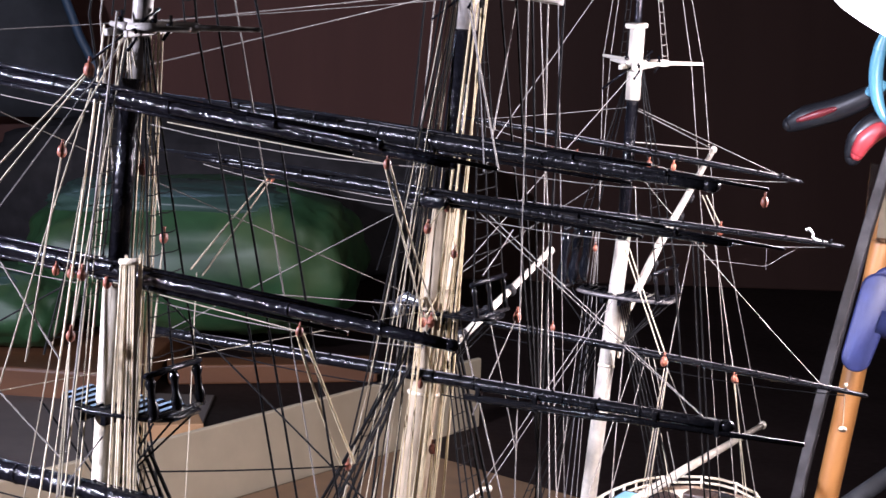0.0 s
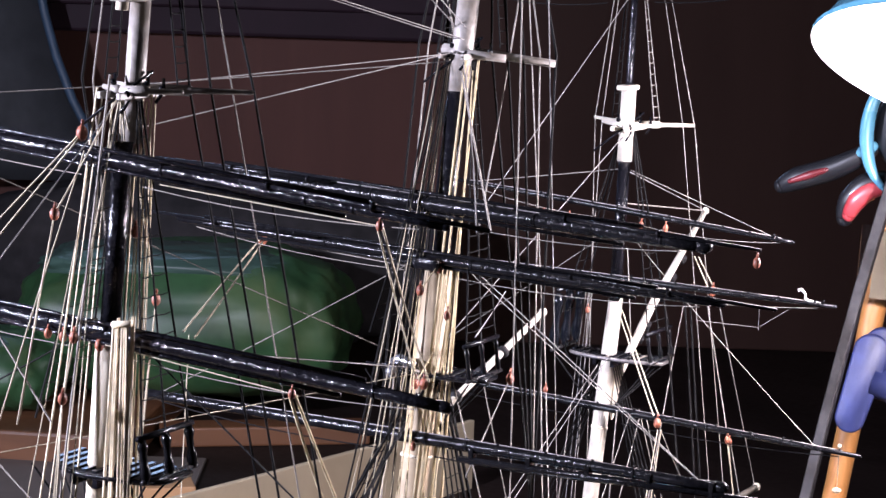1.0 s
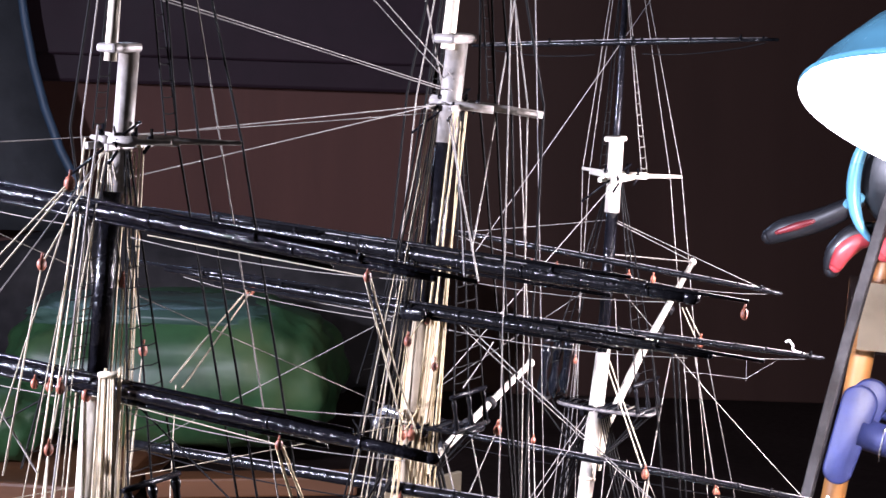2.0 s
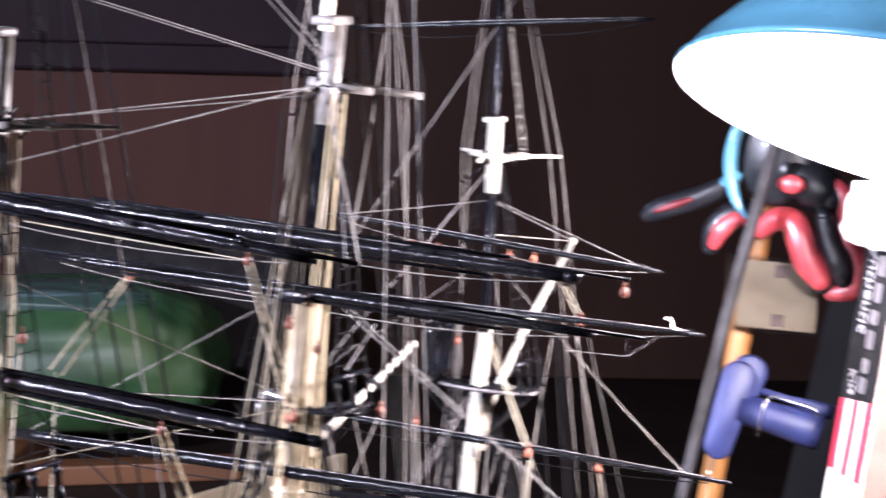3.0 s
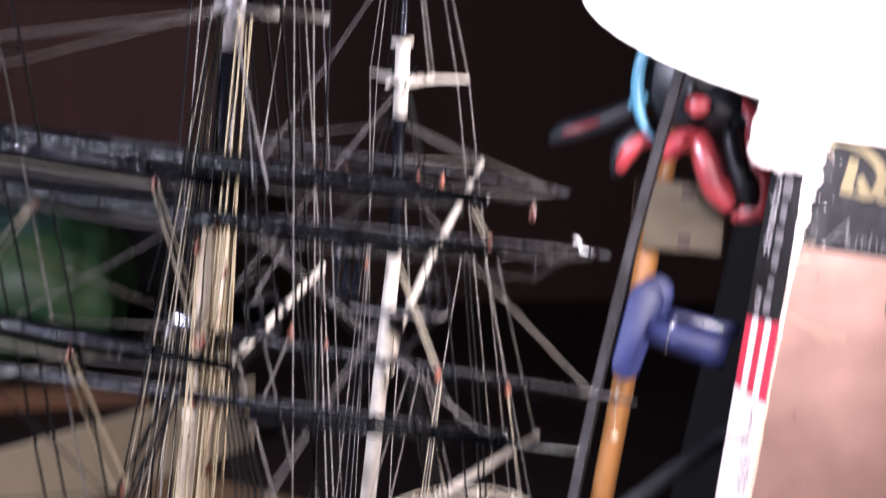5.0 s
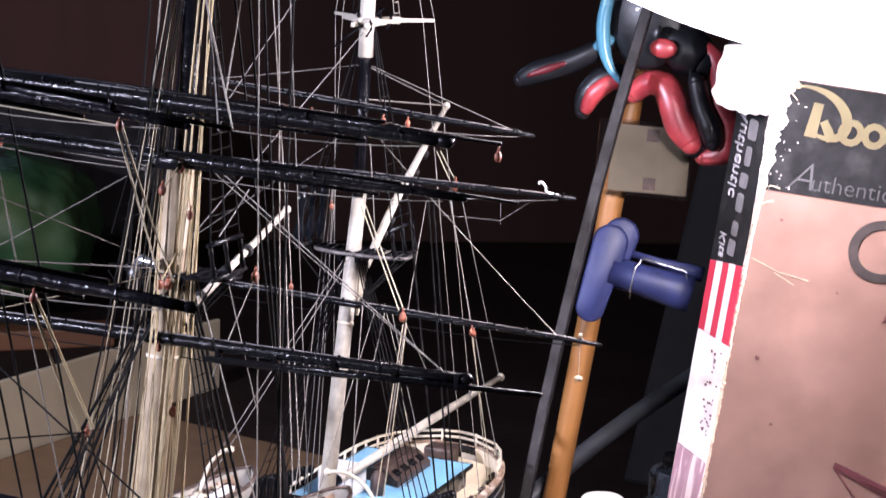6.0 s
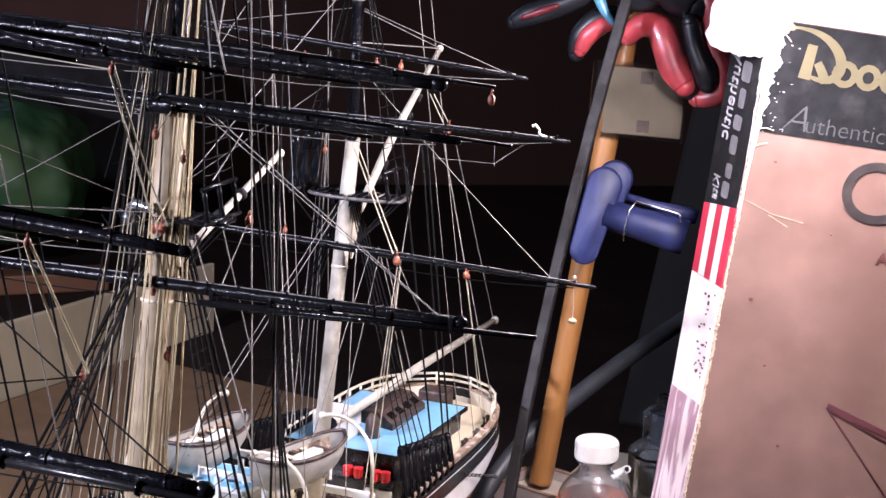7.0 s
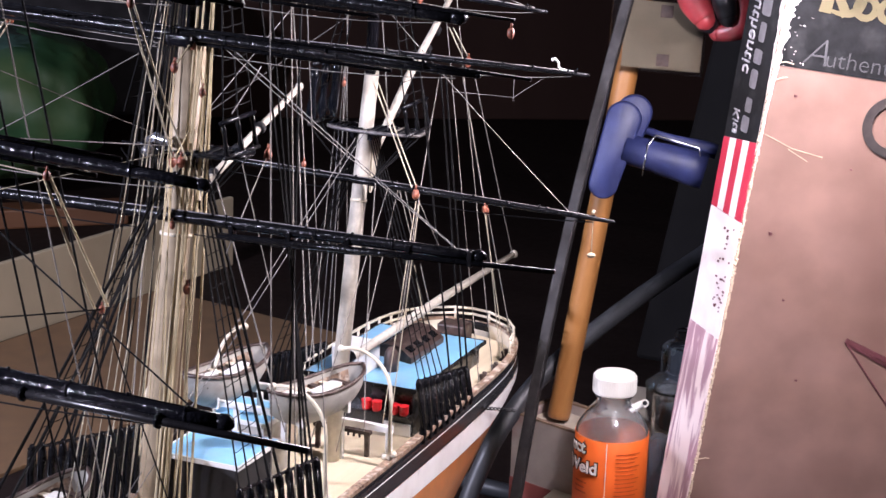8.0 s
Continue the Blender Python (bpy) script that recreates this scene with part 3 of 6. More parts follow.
def deadeye_rack(y0, y1, n, side, h0, h1):
    """A row of upper and lower deadeyes with lanyards, standing on the rail."""
    ends = []
    for i in range(n):
        y = y0 + (y1 - y0) * i / (n - 1)
        foot = rail_at(y, side, -0.004) + Vector((side * 0.0012, 0, 0))
        lean = Vector((-side * 0.0035, -0.0006, h0 + (h1 - h0) * i / (n - 1)))
        bm = bmesh.new()
        ks = (0.0, 0.08, 0.14, 0.20, 0.27, 0.50, 0.74, 0.81, 0.88, 0.95)
        ws = (0.0008, 0.0010, 0.0019, 0.0019, 0.0012, 0.0014, 0.0012, 0.0019, 0.0018, 0.0008)
        add_tube(bm, [foot + lean * k for k in ks], ws, 8)
        for k in (0.17, 0.84):
            add_ball(bm, foot + lean * k, 0.0021, 8, (0.75, 1, 1))
        for dy in (-0.0012, 0.0012):
            add_tube(bm, [foot + lean * 0.2 + Vector((side * 0.0008, dy, 0)), foot + lean * 0.82 + Vector((side * 0.0008, dy, 0))], 0.0005, 5)
        sp("shroud_deadeye", bm, BLACK_SATIN, None, "black deadeye pair with lanyard", smooth=True)
        ends.append(foot + lean * 0.92)
    a, b = ends[0], ends[-1]
    over = (b - a).normalized() * 0.002
    sp("sheer_pole", add_tube(bmesh.new(), [a - over, b + over], 0.0007, 6), BLACK)
    return ends


def ratlines(lines, z0, z1, step, mat=None):
    """Rungs knotted across a set of shrouds, each a cord of its own."""
    z = z0
    while z < z1:
        bm = bmesh.new()
        pts = [mixed(a, b, (z - a.z) / (b.z - a.z)) for a, b in lines]
        run = [pts[0]]
        for p, q in zip(pts, pts[1:]):
            run += [mixed(p, q, 0.5) - Vector((0, 0, 0.0004)), q]
        add_tube(bm, run, 0.00022, 4, caps=False)
        sp("ratline", bm, mat or BLACK_CORD)
        z += step


for m, y0, y1, n, h0, h1 in (("foremast", 0.012, 0.060, 7, 0.024, 0.024), ("mainmast", 0.165, 0.231, 9, 0.043, 0.033), ("mizzenmast", 0.337, 0.394, 9, 0.0335, 0.0205)):
    s = MASTS[m]
    for side in (-1, 1):
        ends = deadeye_rack(0.138, y1, 14, side, 0.056, 0.036) if m == "mainmast" and side < 0 else deadeye_rack(y0, y1, n, side, h0, h1)
        lines = []
        for i, e in enumerate(ends[:5]):
            head = mast_at(m, s["top_z"] - 0.004) + Vector((side * s["r"], 0.002 * (i - 1), 0))
            lines.append((e, head))
            rope("lower_shroud", e, head, BLACK_CORD, (0.00028 if m == "mizzenmast" else 0.00062 if i > 2 else 0.00034))
        ratlines(lines[:4], ends[0].z + 0.008, s["top_z"] - 0.012, 0.0062)
        # topmast shrouds from the top to the crosstrees
        c = mast_at(m, s["top_z"])
        tl = []
        for i in range(3):
            a = c + Vector((side * (s["hw"] - 0.0045), -0.008 + 0.0115 * i, 0.0136))
            b = mast_at(m, s["xt_z"] - 0.003) + Vector((side * s["rt"], 0.001 * i, 0))
            tl.append((a, b))
            rope("topmast_shroud", a, b, BLACK_CORD, 0.00034)
        ratlines(tl, a.z + 0.005, s["xt_z"] - 0.010, 0.0060)
        for i in range(3):
            a = c + Vector((side * (s["hw"] - 0.003), -0.008 + 0.0115 * i, -0.0012))
            rope("futtock_shroud", a, mast_at(m, s["top_z"] - 0.026) + Vector((side * s["r"], 0, 0)), BLACK_CORD, 0.00034)
        # topgallant shrouds as a narrow ladder above the crosstrees
        up = mast_at(m, s["head"][1] + 0.085) - Vector((0, s["rt"] * 1.9, 0))
        tl = []
        for i in range(2):
            a = s["arm"][0 if side < 0 else 1] * 1.0
            a = mixed(mast_at(m, s["xt_z"]), a, 0.42) + Vector((0, 0.006 * i - 0.002, 0.002))
            tl.append((a, up))
            rope("topgallant_shroud", a, up, WHITE_CORD if m == "mizzenmast" and side > 0 else BLACK_CORD, 0.00030)
        ratlines(tl, s["xt_z"] + 0.004, s["head"][1] + 0.07, 0.0050, WHITE_CORD if m == "mizzenmast" and side > 0 else None)
        # backstays led over the crosstree arms to the rail
        arm = s["arm"][0 if side < 0 else 1]
        head = mast_at(m, s["head"][1] + 0.115) - Vector((0, s["rt"] * 1.9, 0))
        for i, dy in enumerate((((0.036, 0.024, 0.012, 0.002) if side > 0 else (0.030, 0.010)) if m == "foremast" else (-0.030, -0.022, -0.014, -0.008, -0.002)) if m != "mizzenmast" else (0.030, 0.012)):
            foot = rail_at(y1 + dy, side, 0.004)
            via = mixed(mast_at(m, s["xt_z"]) + Vector((0, 0.006, 0)), arm, 1.0 - 0.19 * i)
            cordm = (BLACK_CORD, WHITE_CORD, BLACK_CORD, BLACK_CORD, BLACK_CORD)[i] if m != "mizzenmast" else WHITE_CORD
            thin = {"foremast": 0.0004, "mainmast": 0.0005, "mizzenmast": 0.0003}[m]
            rope("backstay", head, via, cordm, thin)
            rope("backstay", via, foot, cordm, thin)

# fore-and-aft stays


def stay(a, b, mat=None, r=0.00034):
    return rope("stay", a, b, mat or DULL_CORD, r)


fm, mm, zm = "foremast", "mainmast", "mizzenmast"
for sx in (-1, 1):
    o = Vector((sx * 0.0022, 0, 0))
    stay(mast_at(mm, 0.431) + o, mast_at(fm, 0.470) + o)
    stay(mast_at(mm, 0.434) + o, mast_at(fm, 0.545) + o)
    stay(mast_at(mm, 0.300) + o, Vector((sx * 0.004, -0.012, 0.140)), BLACK_CORD, 0.0006)
stay(mast_at(mm, 0.4275), mast_at(fm, 0.411))
stay(mast_at(mm, 0.4265), mast_at(fm, 0.4245))
stay(mast_at(mm, 0.303), mast_at(fm, 0.345))
stay(mast_at(zm, 0.3835), mast_at(mm, 0.3065))
for z in (0.425, 0.300):
    stay(mast_at(fm, z), Vector((0, -0.19 - (z - 0.3) * 0.9, 0.180)), DULL_CORD)
stay(mast_at(zm, 0.366), GAFF_PEAK)
stay(mast_at(zm, 0.350) + Vector((0, 0.003, 0)), GAFF_PEAK, WHITE_CORD, 0.0005)

# ---- running rigging ----
# halyards and buntlines that drop along each mast to the fife rail, and a fan of lines led forward
def fan(m, z, n, foot_y, foot_x, spread, mat, zfoot=0.142, dy=0.0, dx=0.0, r=0.00034):
    for i in range(n):
        k = i / max(1, n - 1) - 0.5
        a = mast_at(m, z - 0.002 * (i % 3)) + Vector((dx + 0.004 * k, dy + 0.003 * k, 0))
        rope("halyard", a, Vector((foot_x + spread[0] * k, foot_y + spread[1] * k, zfoot)), mat, r * (0.8 + 0.4 * (i % 3 == 0)))


fan(mm, 0.424, 8, 0.125, -0.004, (0.021, 0.026), CREAM_CORD, dy=-0.005, dx=-0.005, r=0.0003)
fan(mm, 0.424, 3, 0.118, -0.010, (0.016, 0.020), BLACK_CORD, dy=-0.007, dx=-0.006, r=0.0003)
fan(mm, 0.424, 4, 0.1545, 0.010, (0.008, 0.006), GOLD_CORD, dy=-0.004, dx=0.0065, r=0.0007)
fan(mm, 0.345, 4, 0.1565, 0.012, (0.010, 0.008), GOLD_CORD, dy=-0.004, dx=0.0078, r=0.0007)
fan(mm, 0.345, 3, 0.138, 0.000, (0.016, 0.022), CREAM_CORD, dy=-0.004, dx=0.000)
fan(fm, 0.424, 4, -0.046, -0.012, (0.018, 0.014), PALE_CORD, dy=-0.004, dx=-0.006, r=0.00045)
fan(fm, 0.405, 3, -0.085, -0.004, (0.05, 0.030), CREAM_CORD, dy=-0.008, dx=-0.006)
fan(fm, 0.424, 5, -0.016, 0.008, (0.006, 0.008), PALE_CORD, dy=0.004, dx=0.004, r=0.00055)
fan(fm, 0.345, 6, -0.018, 0.006, (0.008, 0.008), GOLD_CORD, dy=0.002, dx=0.004, r=0.00075)

# lifts, braces and sheets, each pair of falls led from a block
def purchase(a, b, r=0.00055, mat=None, gap=0.0024, sz=0.0017):
    a, b = Vector(a), Vector(b)
    block(a, sz)
    side = (b - a).cross(Vector((0.5, -0.8, 0.2))).normalized() * gap
    for s in (-1, 1):
        rope("brace", a + side * 0.3 * s, b + side * s, mat or CREAM_CORD, r)


P_ = on_yard
BRACE_FOOT = Vector((0.0040, 0.1790, 0.2990))
# braces of the fore yards, led aft to the main mast and the rail
rope("brace", P_("fore_upper_topsail_yard", -0.116), mast_at(mm, 0.3035), WHITE_CORD, 0.0003)
rope("brace", P_("fore_course_yard", -0.121), mast_at(mm, 0.3020), CREAM_CORD, 0.0003)
purchase((0.0727, -0.012, 0.3416), (0.0053, 0.120, 0.2563), 0.0008, GOLD_CORD)
rope("brace_pendant", (0.0727, -0.012, 0.3416), P_("fore_lower_topsail_yard", 0.004) - Vector((0, 0.002, 0.003)), CREAM_CORD, 0.0003)
block((0.0053, 0.120, 0.2555), 0.0018)
rope("brace_fall", (0.0053, 0.120, 0.2555), (0.012, 0.170, 0.140), BLACK_CORD, 0.0003)
rope("brace_fall", (0.0053, 0.120, 0.2555), mast_at(fm, 0.285), BLACK_CORD, 0.0003)
purchase((0.0973, -0.006, 0.3926), BRACE_FOOT)
block(BRACE_FOOT, 0.0025)
rope("brace_pendant", (0.0973, -0.006, 0.3926), P_("fore_upper_topsail_yard", 0.02) - Vector((0, 0.002, 0.004)), CREAM_CORD, 0.0003)
purchase((-0.0872, 0.198, 0.3440), (-0.055, 0.1065, 0.3227), sz=0.003)
rope("brace_pendant", (-0.0872, 0.198, 0.3440), P_("main_lower_topsail_yard", -0.01) - Vector((0, 0.002, 0.004)), WHITE_CORD, 0.0003)
rope("brace_fall", (-0.055, 0.1065, 0.3227), rail_at(0.075, -1, 0.0), CREAM_CORD, 0.0003)
for sx in (-1, 1):
    for key, m, z, k in (("fore_course_yard", fm, 0.352, 0.95), ("main_course_yard", mm, 0.349, 0.95), ("crossjack_yard", zm, 0.338, 0.85), ("mizzen_upper_topsail_yard", zm, 0.366, 0.93)):
        half = YARDS[key][0][1].x
        rope("lift", P_(key, sx * half * k), mast_at(m, z) + Vector((sx * 0.003, 0, 0)), BLACK_CORD if m == fm else WHITE_CORD, 0.00028)
    rope("lift", P_("fore_upper_topsail_yard", sx * 0.128), mast_at(mm, 0.4235), DULL_CORD, 0.0003)
    # foot ropes below the yards
    for key in YARDS:
        (a, b), r = YARDS[key]
        half = b.x
        rope("foot_rope", P_(key, sx * half * 0.93) - Vector((0, 0, r)), P_(key, sx * 0.012) - Vector((0, 0, r + 0.004)), WHITE_CORD if "topsail" in key else BLACK_CORD, 0.00026, sag=0.002)
# jib sheets and downhauls forward of the foremast
rope("jib_sheet", (-0.0470, -0.030, 0.3766), (-0.0024, -0.030, 0.3253), WHITE_CORD, 0.0005)
rope("jib_sheet", (-0.0514, -0.030, 0.3292), (-0.0014, -0.030, 0.2940), WHITE_CORD, 0.0005)
for d in (0.0, 0.0095):
    rope("downhaul", (-0.008, -0.0097, 0.411 - d * 0.1), (-0.032, -0.0625, 0.3562 - d), CREAM_CORD, 0.0005)
block((-0.008, -0.0097, 0.4105), 0.0026)
# tackles beside the foremast: a block with its falls
for at, fall, n in (((0.0, -0.0313, 0.3889), 0.060, 3), ((0.004, 0.0014, 0.3802), 0.115, 2), ((0.004, 0.0119, 0.3572), 0.10, 2), ((0.0, -0.0276, 0.3322), 0.12, 3), ((0.004, -0.0057, 0.3271), 0.10, 2), ((0.0, -0.0106, 0.3459), 0.0, 0), ((0.0, -0.0225, 0.3502), 0.0, 0)):
    block(at, 0.0021)
    for i in range(n):
        rope("tackle_fall", at, Vector(at) + Vector((0.003 * (i - n / 2), -0.010 - 0.004 * i, -fall)), CREAM_CORD, 0.00036)
    if fall:
        rope("tackle_pendant", at, mast_at(fm, 0.4235) + Vector((0, -0.004, 0)), CREAM_CORD, 0.0004)
# a rope ladder with short rungs beside the fore topmast
la, lb = Vector((0.0114, -0.02, 0.4303)), Vector((-0.0083, -0.02, 0.2925))
rope("ladder_rope", la, lb, WHITE_CORD, 0.0006)
for i in range(13):
    p = mixed(la, lb, 0.30 + 0.028 * i)
    rope("ladder_rung", p, p + Vector((0.0042, 0.003, 0.0016)), WHITE_CORD, 0.0003)
# tackles beside the mainmast and the mizzen
for at, to, n in (((0.008, 0.1675, 0.3383), (0.012, 0.152, 0.200), 2), ((0.008, 0.1889, 0.3251), (0.012, 0.165, 0.190), 2), ((0.008, 0.1660, 0.3021), (0.010, 0.150, 0.190), 2), ((0.008, 0.1766, 0.2489), (0.012, 0.170, 0.150), 2)):
    block(at, 0.0023)
    for i in range(n):
        rope("tackle_fall", at, Vector(to) + Vector((0.004 * i - 0.004, 0.006 * i - 0.006, 0)), GOLD_CORD, 0.0004)
    rope("tackle_pendant", at, mast_at(mm, at[2] + 0.012) + Vector((0.004, 0, 0)), GOLD_CORD, 0.0004)
for x in (-0.0229, -0.0363, 0.0139, 0.0261):
    block((x, 0.353, 0.3425), 0.0019)
# running rigging between the main and mizzen masts
rope("buntline", (0.0400, 0.1794, 0.5050), (0.0400, 0.1894, 0.1430), WHITE_CORD, 0.00042)
rope("peak_halyard", (0.0034, 0.2458, 0.5050), (0.0000, 0.2845, 0.3123), WHITE_CORD, 0.0004)
rope("vang", (0.0010, 0.2813, 0.3100), (0.0300, 0.2379, 0.2045), WHITE_CORD, 0.00045)
rope("vang", (0.0010, 0.2850, 0.3094), (0.0360, 0.2328, 0.2070), WHITE_CORD, 0.0004)
rope("backstay", (0.0265, 0.2212, 0.5050), (0.0421, 0.2358, 0.1430), DULL_CORD, 0.00034)
rope("halyard", (-0.0032, 0.2733, 0.5050), (0.0200, 0.1904, 0.3620), WHITE_CORD, 0.0005)
rope("halyard", (-0.0643, 0.2777, 0.5050), (0.0450, 0.1541, 0.3667), WHITE_CORD, 0.0006)
rope("brace", (0.0200, 0.1938, 0.3414), (0.1235, 0.1720, 0.2829), WHITE_CORD, 0.00036)
rope("lift", (0.0100, 0.2323, 0.3288), (0.0260, 0.1794, 0.3205), DULL_CORD, 0.0004)
rope("buntline", (0.0300, 0.1805, 0.3014), (0.0340, 0.1969, 0.2492), WHITE_CORD, 0.00036)
rope("buntline", (0.0300, 0.2009, 0.3006), (0.0300, 0.1685, 0.2683), WHITE_CORD, 0.0004)
rope("brace_fall", (0.0120, 0.1867, 0.3021), (0.0450, 0.1904, 0.1914), WHITE_CORD, 0.00048)
rope("stay", (0.0030, 0.3492, 0.2811), (0.0030, 0.1034, 0.1500), DULL_CORD, 0.0003)
rope("stay", (-0.0030, 0.3546, 0.2785), (-0.0030, 0.1111, 0.1500), DULL_CORD, 0.0003)
rope("backstay", (-0.0200, 0.3690, 0.3087), (-0.0077, 0.3087, 0.1430), WHITE_CORD, 0.00036)
rope("backstay", (-0.0200, 0.3715, 0.3070), (-0.0101, 0.3253, 0.1430), DULL_CORD, 0.00034)
rope("backstay", (-0.0200, 0.3752, 0.3065), (-0.0100, 0.3322, 0.1430), DULL_CORD, 0.00034)
rope("halyard", (0.0080, 0.3520, 0.3317), (0.0100, 0.3570, 0.2807), WHITE_CORD, 0.0004)
rope("tackle_fall", (0.0100, 0.3403, 0.3047), (0.0360, 0.3279, 0.2614), CREAM_CORD, 0.0005)
rope("tackle_fall", (0.0100, 0.3451, 0.3039), (0.0360, 0.3335, 0.2603), CREAM_CORD, 0.0005)
rope("tackle_fall", (0.0360, 0.3331, 0.2541), (0.0239, 0.3288, 0.1430), CREAM_CORD, 0.0004)
rope("tackle_fall", (0.0360, 0.3369, 0.2533), (0.0240, 0.3377, 0.1430), CREAM_CORD, 0.0004)
rope("tackle_fall", (0.0360, 0.3370, 0.2525), (0.0360, 0.3621, 0.2256), WHITE_CORD, 0.0003)
rope("clewline", (0.0120, 0.3404, 0.2578), (0.0179, 0.3223, 0.1430), WHITE_CORD, 0.00042)
rope("clewline", (0.0140, 0.3510, 0.2550), (0.0140, 0.2671, 0.1430), WHITE_CORD, 0.00036)
rope("clewline", (0.0180, 0.3536, 0.2551), (0.0180, 0.2925, 0.1430), WHITE_CORD, 0.00036)
rope("clewline", (0.0200, 0.3470, 0.2586), (0.0220, 0.3609, 0.2276), WHITE_CORD, 0.00036)
rope("clewline", (0.0220, 0.3497, 0.2570), (0.0220, 0.3655, 0.2266), WHITE_CORD, 0.0004)
rope("boom_tackle", (0.0160, 0.3784, 0.2095), (0.0160, 0.3904, 0.1840), CREAM_CORD, 0.00042)
rope("boom_tackle", (0.0160, 0.3859, 0.2082), (0.0160, 0.4019, 0.1785), WHITE_CORD, 0.00042)
rope("backstay", (0.0280, 0.3522, 0.3078), (0.0370, 0.3823, 0.1430), BLACK_CORD, 0.00045)
rope("backstay", (0.0280, 0.3745, 0.3072), (0.0369, 0.3961, 0.1430), BLACK_CORD, 0.00045)
rope("backstay", (0.0280, 0.3805, 0.3063), (0.0368, 0.4034, 0.1430), BLACK_CORD, 0.00045)
rope("halyard", (0.0200, 0.3917, 0.2995), (0.0300, 0.3321, 0.1920), WHITE_CORD, 0.0004)
rope("vang", (0.0120, 0.4396, 0.2942), (0.0300, 0.4330, 0.2280), WHITE_CORD, 0.0005)
rope("vang", (0.0120, 0.4560, 0.2903), (0.0000, 0.5510, 0.1724), WHITE_CORD, 0.00042)
rope("vang_fall", (0.0300, 0.4327, 0.2252), (0.0343, 0.4574, 0.1430), CREAM_CORD, 0.0004)
rope("vang_fall", (0.0300, 0.4372, 0.2242), (0.0300, 0.4794, 0.1430), WHITE_CORD, 0.0004)
rope("vang_fall", (0.0300, 0.4342, 0.2249), (0.0321, 0.4571, 0.1430), CREAM_CORD, 0.0004)
rope("vang_pendant", (0.0020, 0.4449, 0.3149), (0.0120, 0.4416, 0.2999), CREAM_CORD, 0.00045)
rope("vang_pendant", (0.0020, 0.4499, 0.3142), (0.0120, 0.4481, 0.2995), CREAM_CORD, 0.00045)
rope("stay", (0.0000, 0.4529, 0.5050), (0.0000, 0.2259, 0.3608), DULL_CORD, 0.0003)
for at, size in (((0.036, 0.3321, 0.2574), 0.0026), ((0.012, 0.4469, 0.2980), 0.0028), ((0.030, 0.4347, 0.2259), 0.0022), ((0.015, 0.2618, 0.2831), 0.0016), ((0.030, 0.2014, 0.3007), 0.0026), ((-0.010, 0.3503, 0.3006), 0.0017)):
    block(at, size)
# a thread hanging in a loop under the lower topsail yardarm
rope("loose_thread", (0.0600, 0.3129, 0.3106), (0.0600, 0.3875, 0.2954), DULL_CORD, 0.00012)
rope("loose_thread", (0.0600, 0.3875, 0.2954), (0.0600, 0.4268, 0.2980), DULL_CORD, 0.00012)
rope("loose_thread", (0.0600, 0.3869, 0.3067), (0.0600, 0.3878, 0.2938), DULL_CORD, 0.00012)
# a coil and shackle hung at the fore side of the main top
tq = Vector((-0.010, 0.1771, 0.3065))
sp("steel_shackle", add_ball(add_tube(bmesh.new(), [tq, tq + Vector((0.004, 0, 0.0015)), tq + Vector((0.009, 0, 0.0005)), tq + Vector((0.012, -0.002, 0.001))], [0.0012, 0.0022, 0.0020, 0.0010], 8), tq + Vector((0.001, -0.001, -0.004)), 0.0028, 8), material("bright_tin", (0.6, 0.62, 0.66), 0.25, metal=0.9), None, "bright tin shackle", smooth=True)
block(P_("main_upper_topsail_yard", 0.134) - Vector((0, 0, 0.003)), 0.0022)
for key, x in (("main_course_yard", 0.004), ("mizzen_lower_topsail_yard", -0.004), ("crossjack_yard", 0.066), ("fore_lower_topsail_yard", -0.012), ("fore_lower_topsail_yard", -0.018), ("main_lower_topsail_yard", 0.006)):
    block(P_(key, x) + Vector((0, -0.003, -0.003)), 0.0018)
# a loose end knotted round the crossjack and the lower topsail yardarm
p = P_("crossjack_yard", 0.117)
rope("loose_thread", p + Vector((0, 0, 0.004)), p - Vector((0, 0, 0.016)), CREAM_CORD, 0.0003)
sp("thread_knot", add_ball(add_ball(bmesh.new(), p - Vector((0, 0, 0.017)), 0.0014, 6, (1.6, 1, 1)), p + Vector((0, 0, 0.003)), 0.001, 6), CREAM_CORD)
p = P_("mizzen_lower_topsail_yard", 0.096)
sp("thread_knot", add_tube(bmesh.new(), [p + Vector((0.003, 0, 0.001)), p + Vector((-0.0008, 0, 0.0012)), p + Vector((-0.0026, 0, 0.0022)), p + Vector((-0.0022, -0.001, 0.0042)), p + Vector((-0.0045, 0, 0.0058)), p + Vector((-0.0058, 0, 0.0052))], [0.0004, 0.0007, 0.0006, 0.0006, 0.0007, 0.0008], 6), WHITE)

# ---- deck houses, boats and deck fittings ----
BOAT_GREY = material("greyish_white_paint", (0.40, 0.385, 0.345), 0.5, vary=0.15, grain=120, spots=(0.30, 0.28, 0.24), spot_scale=90)
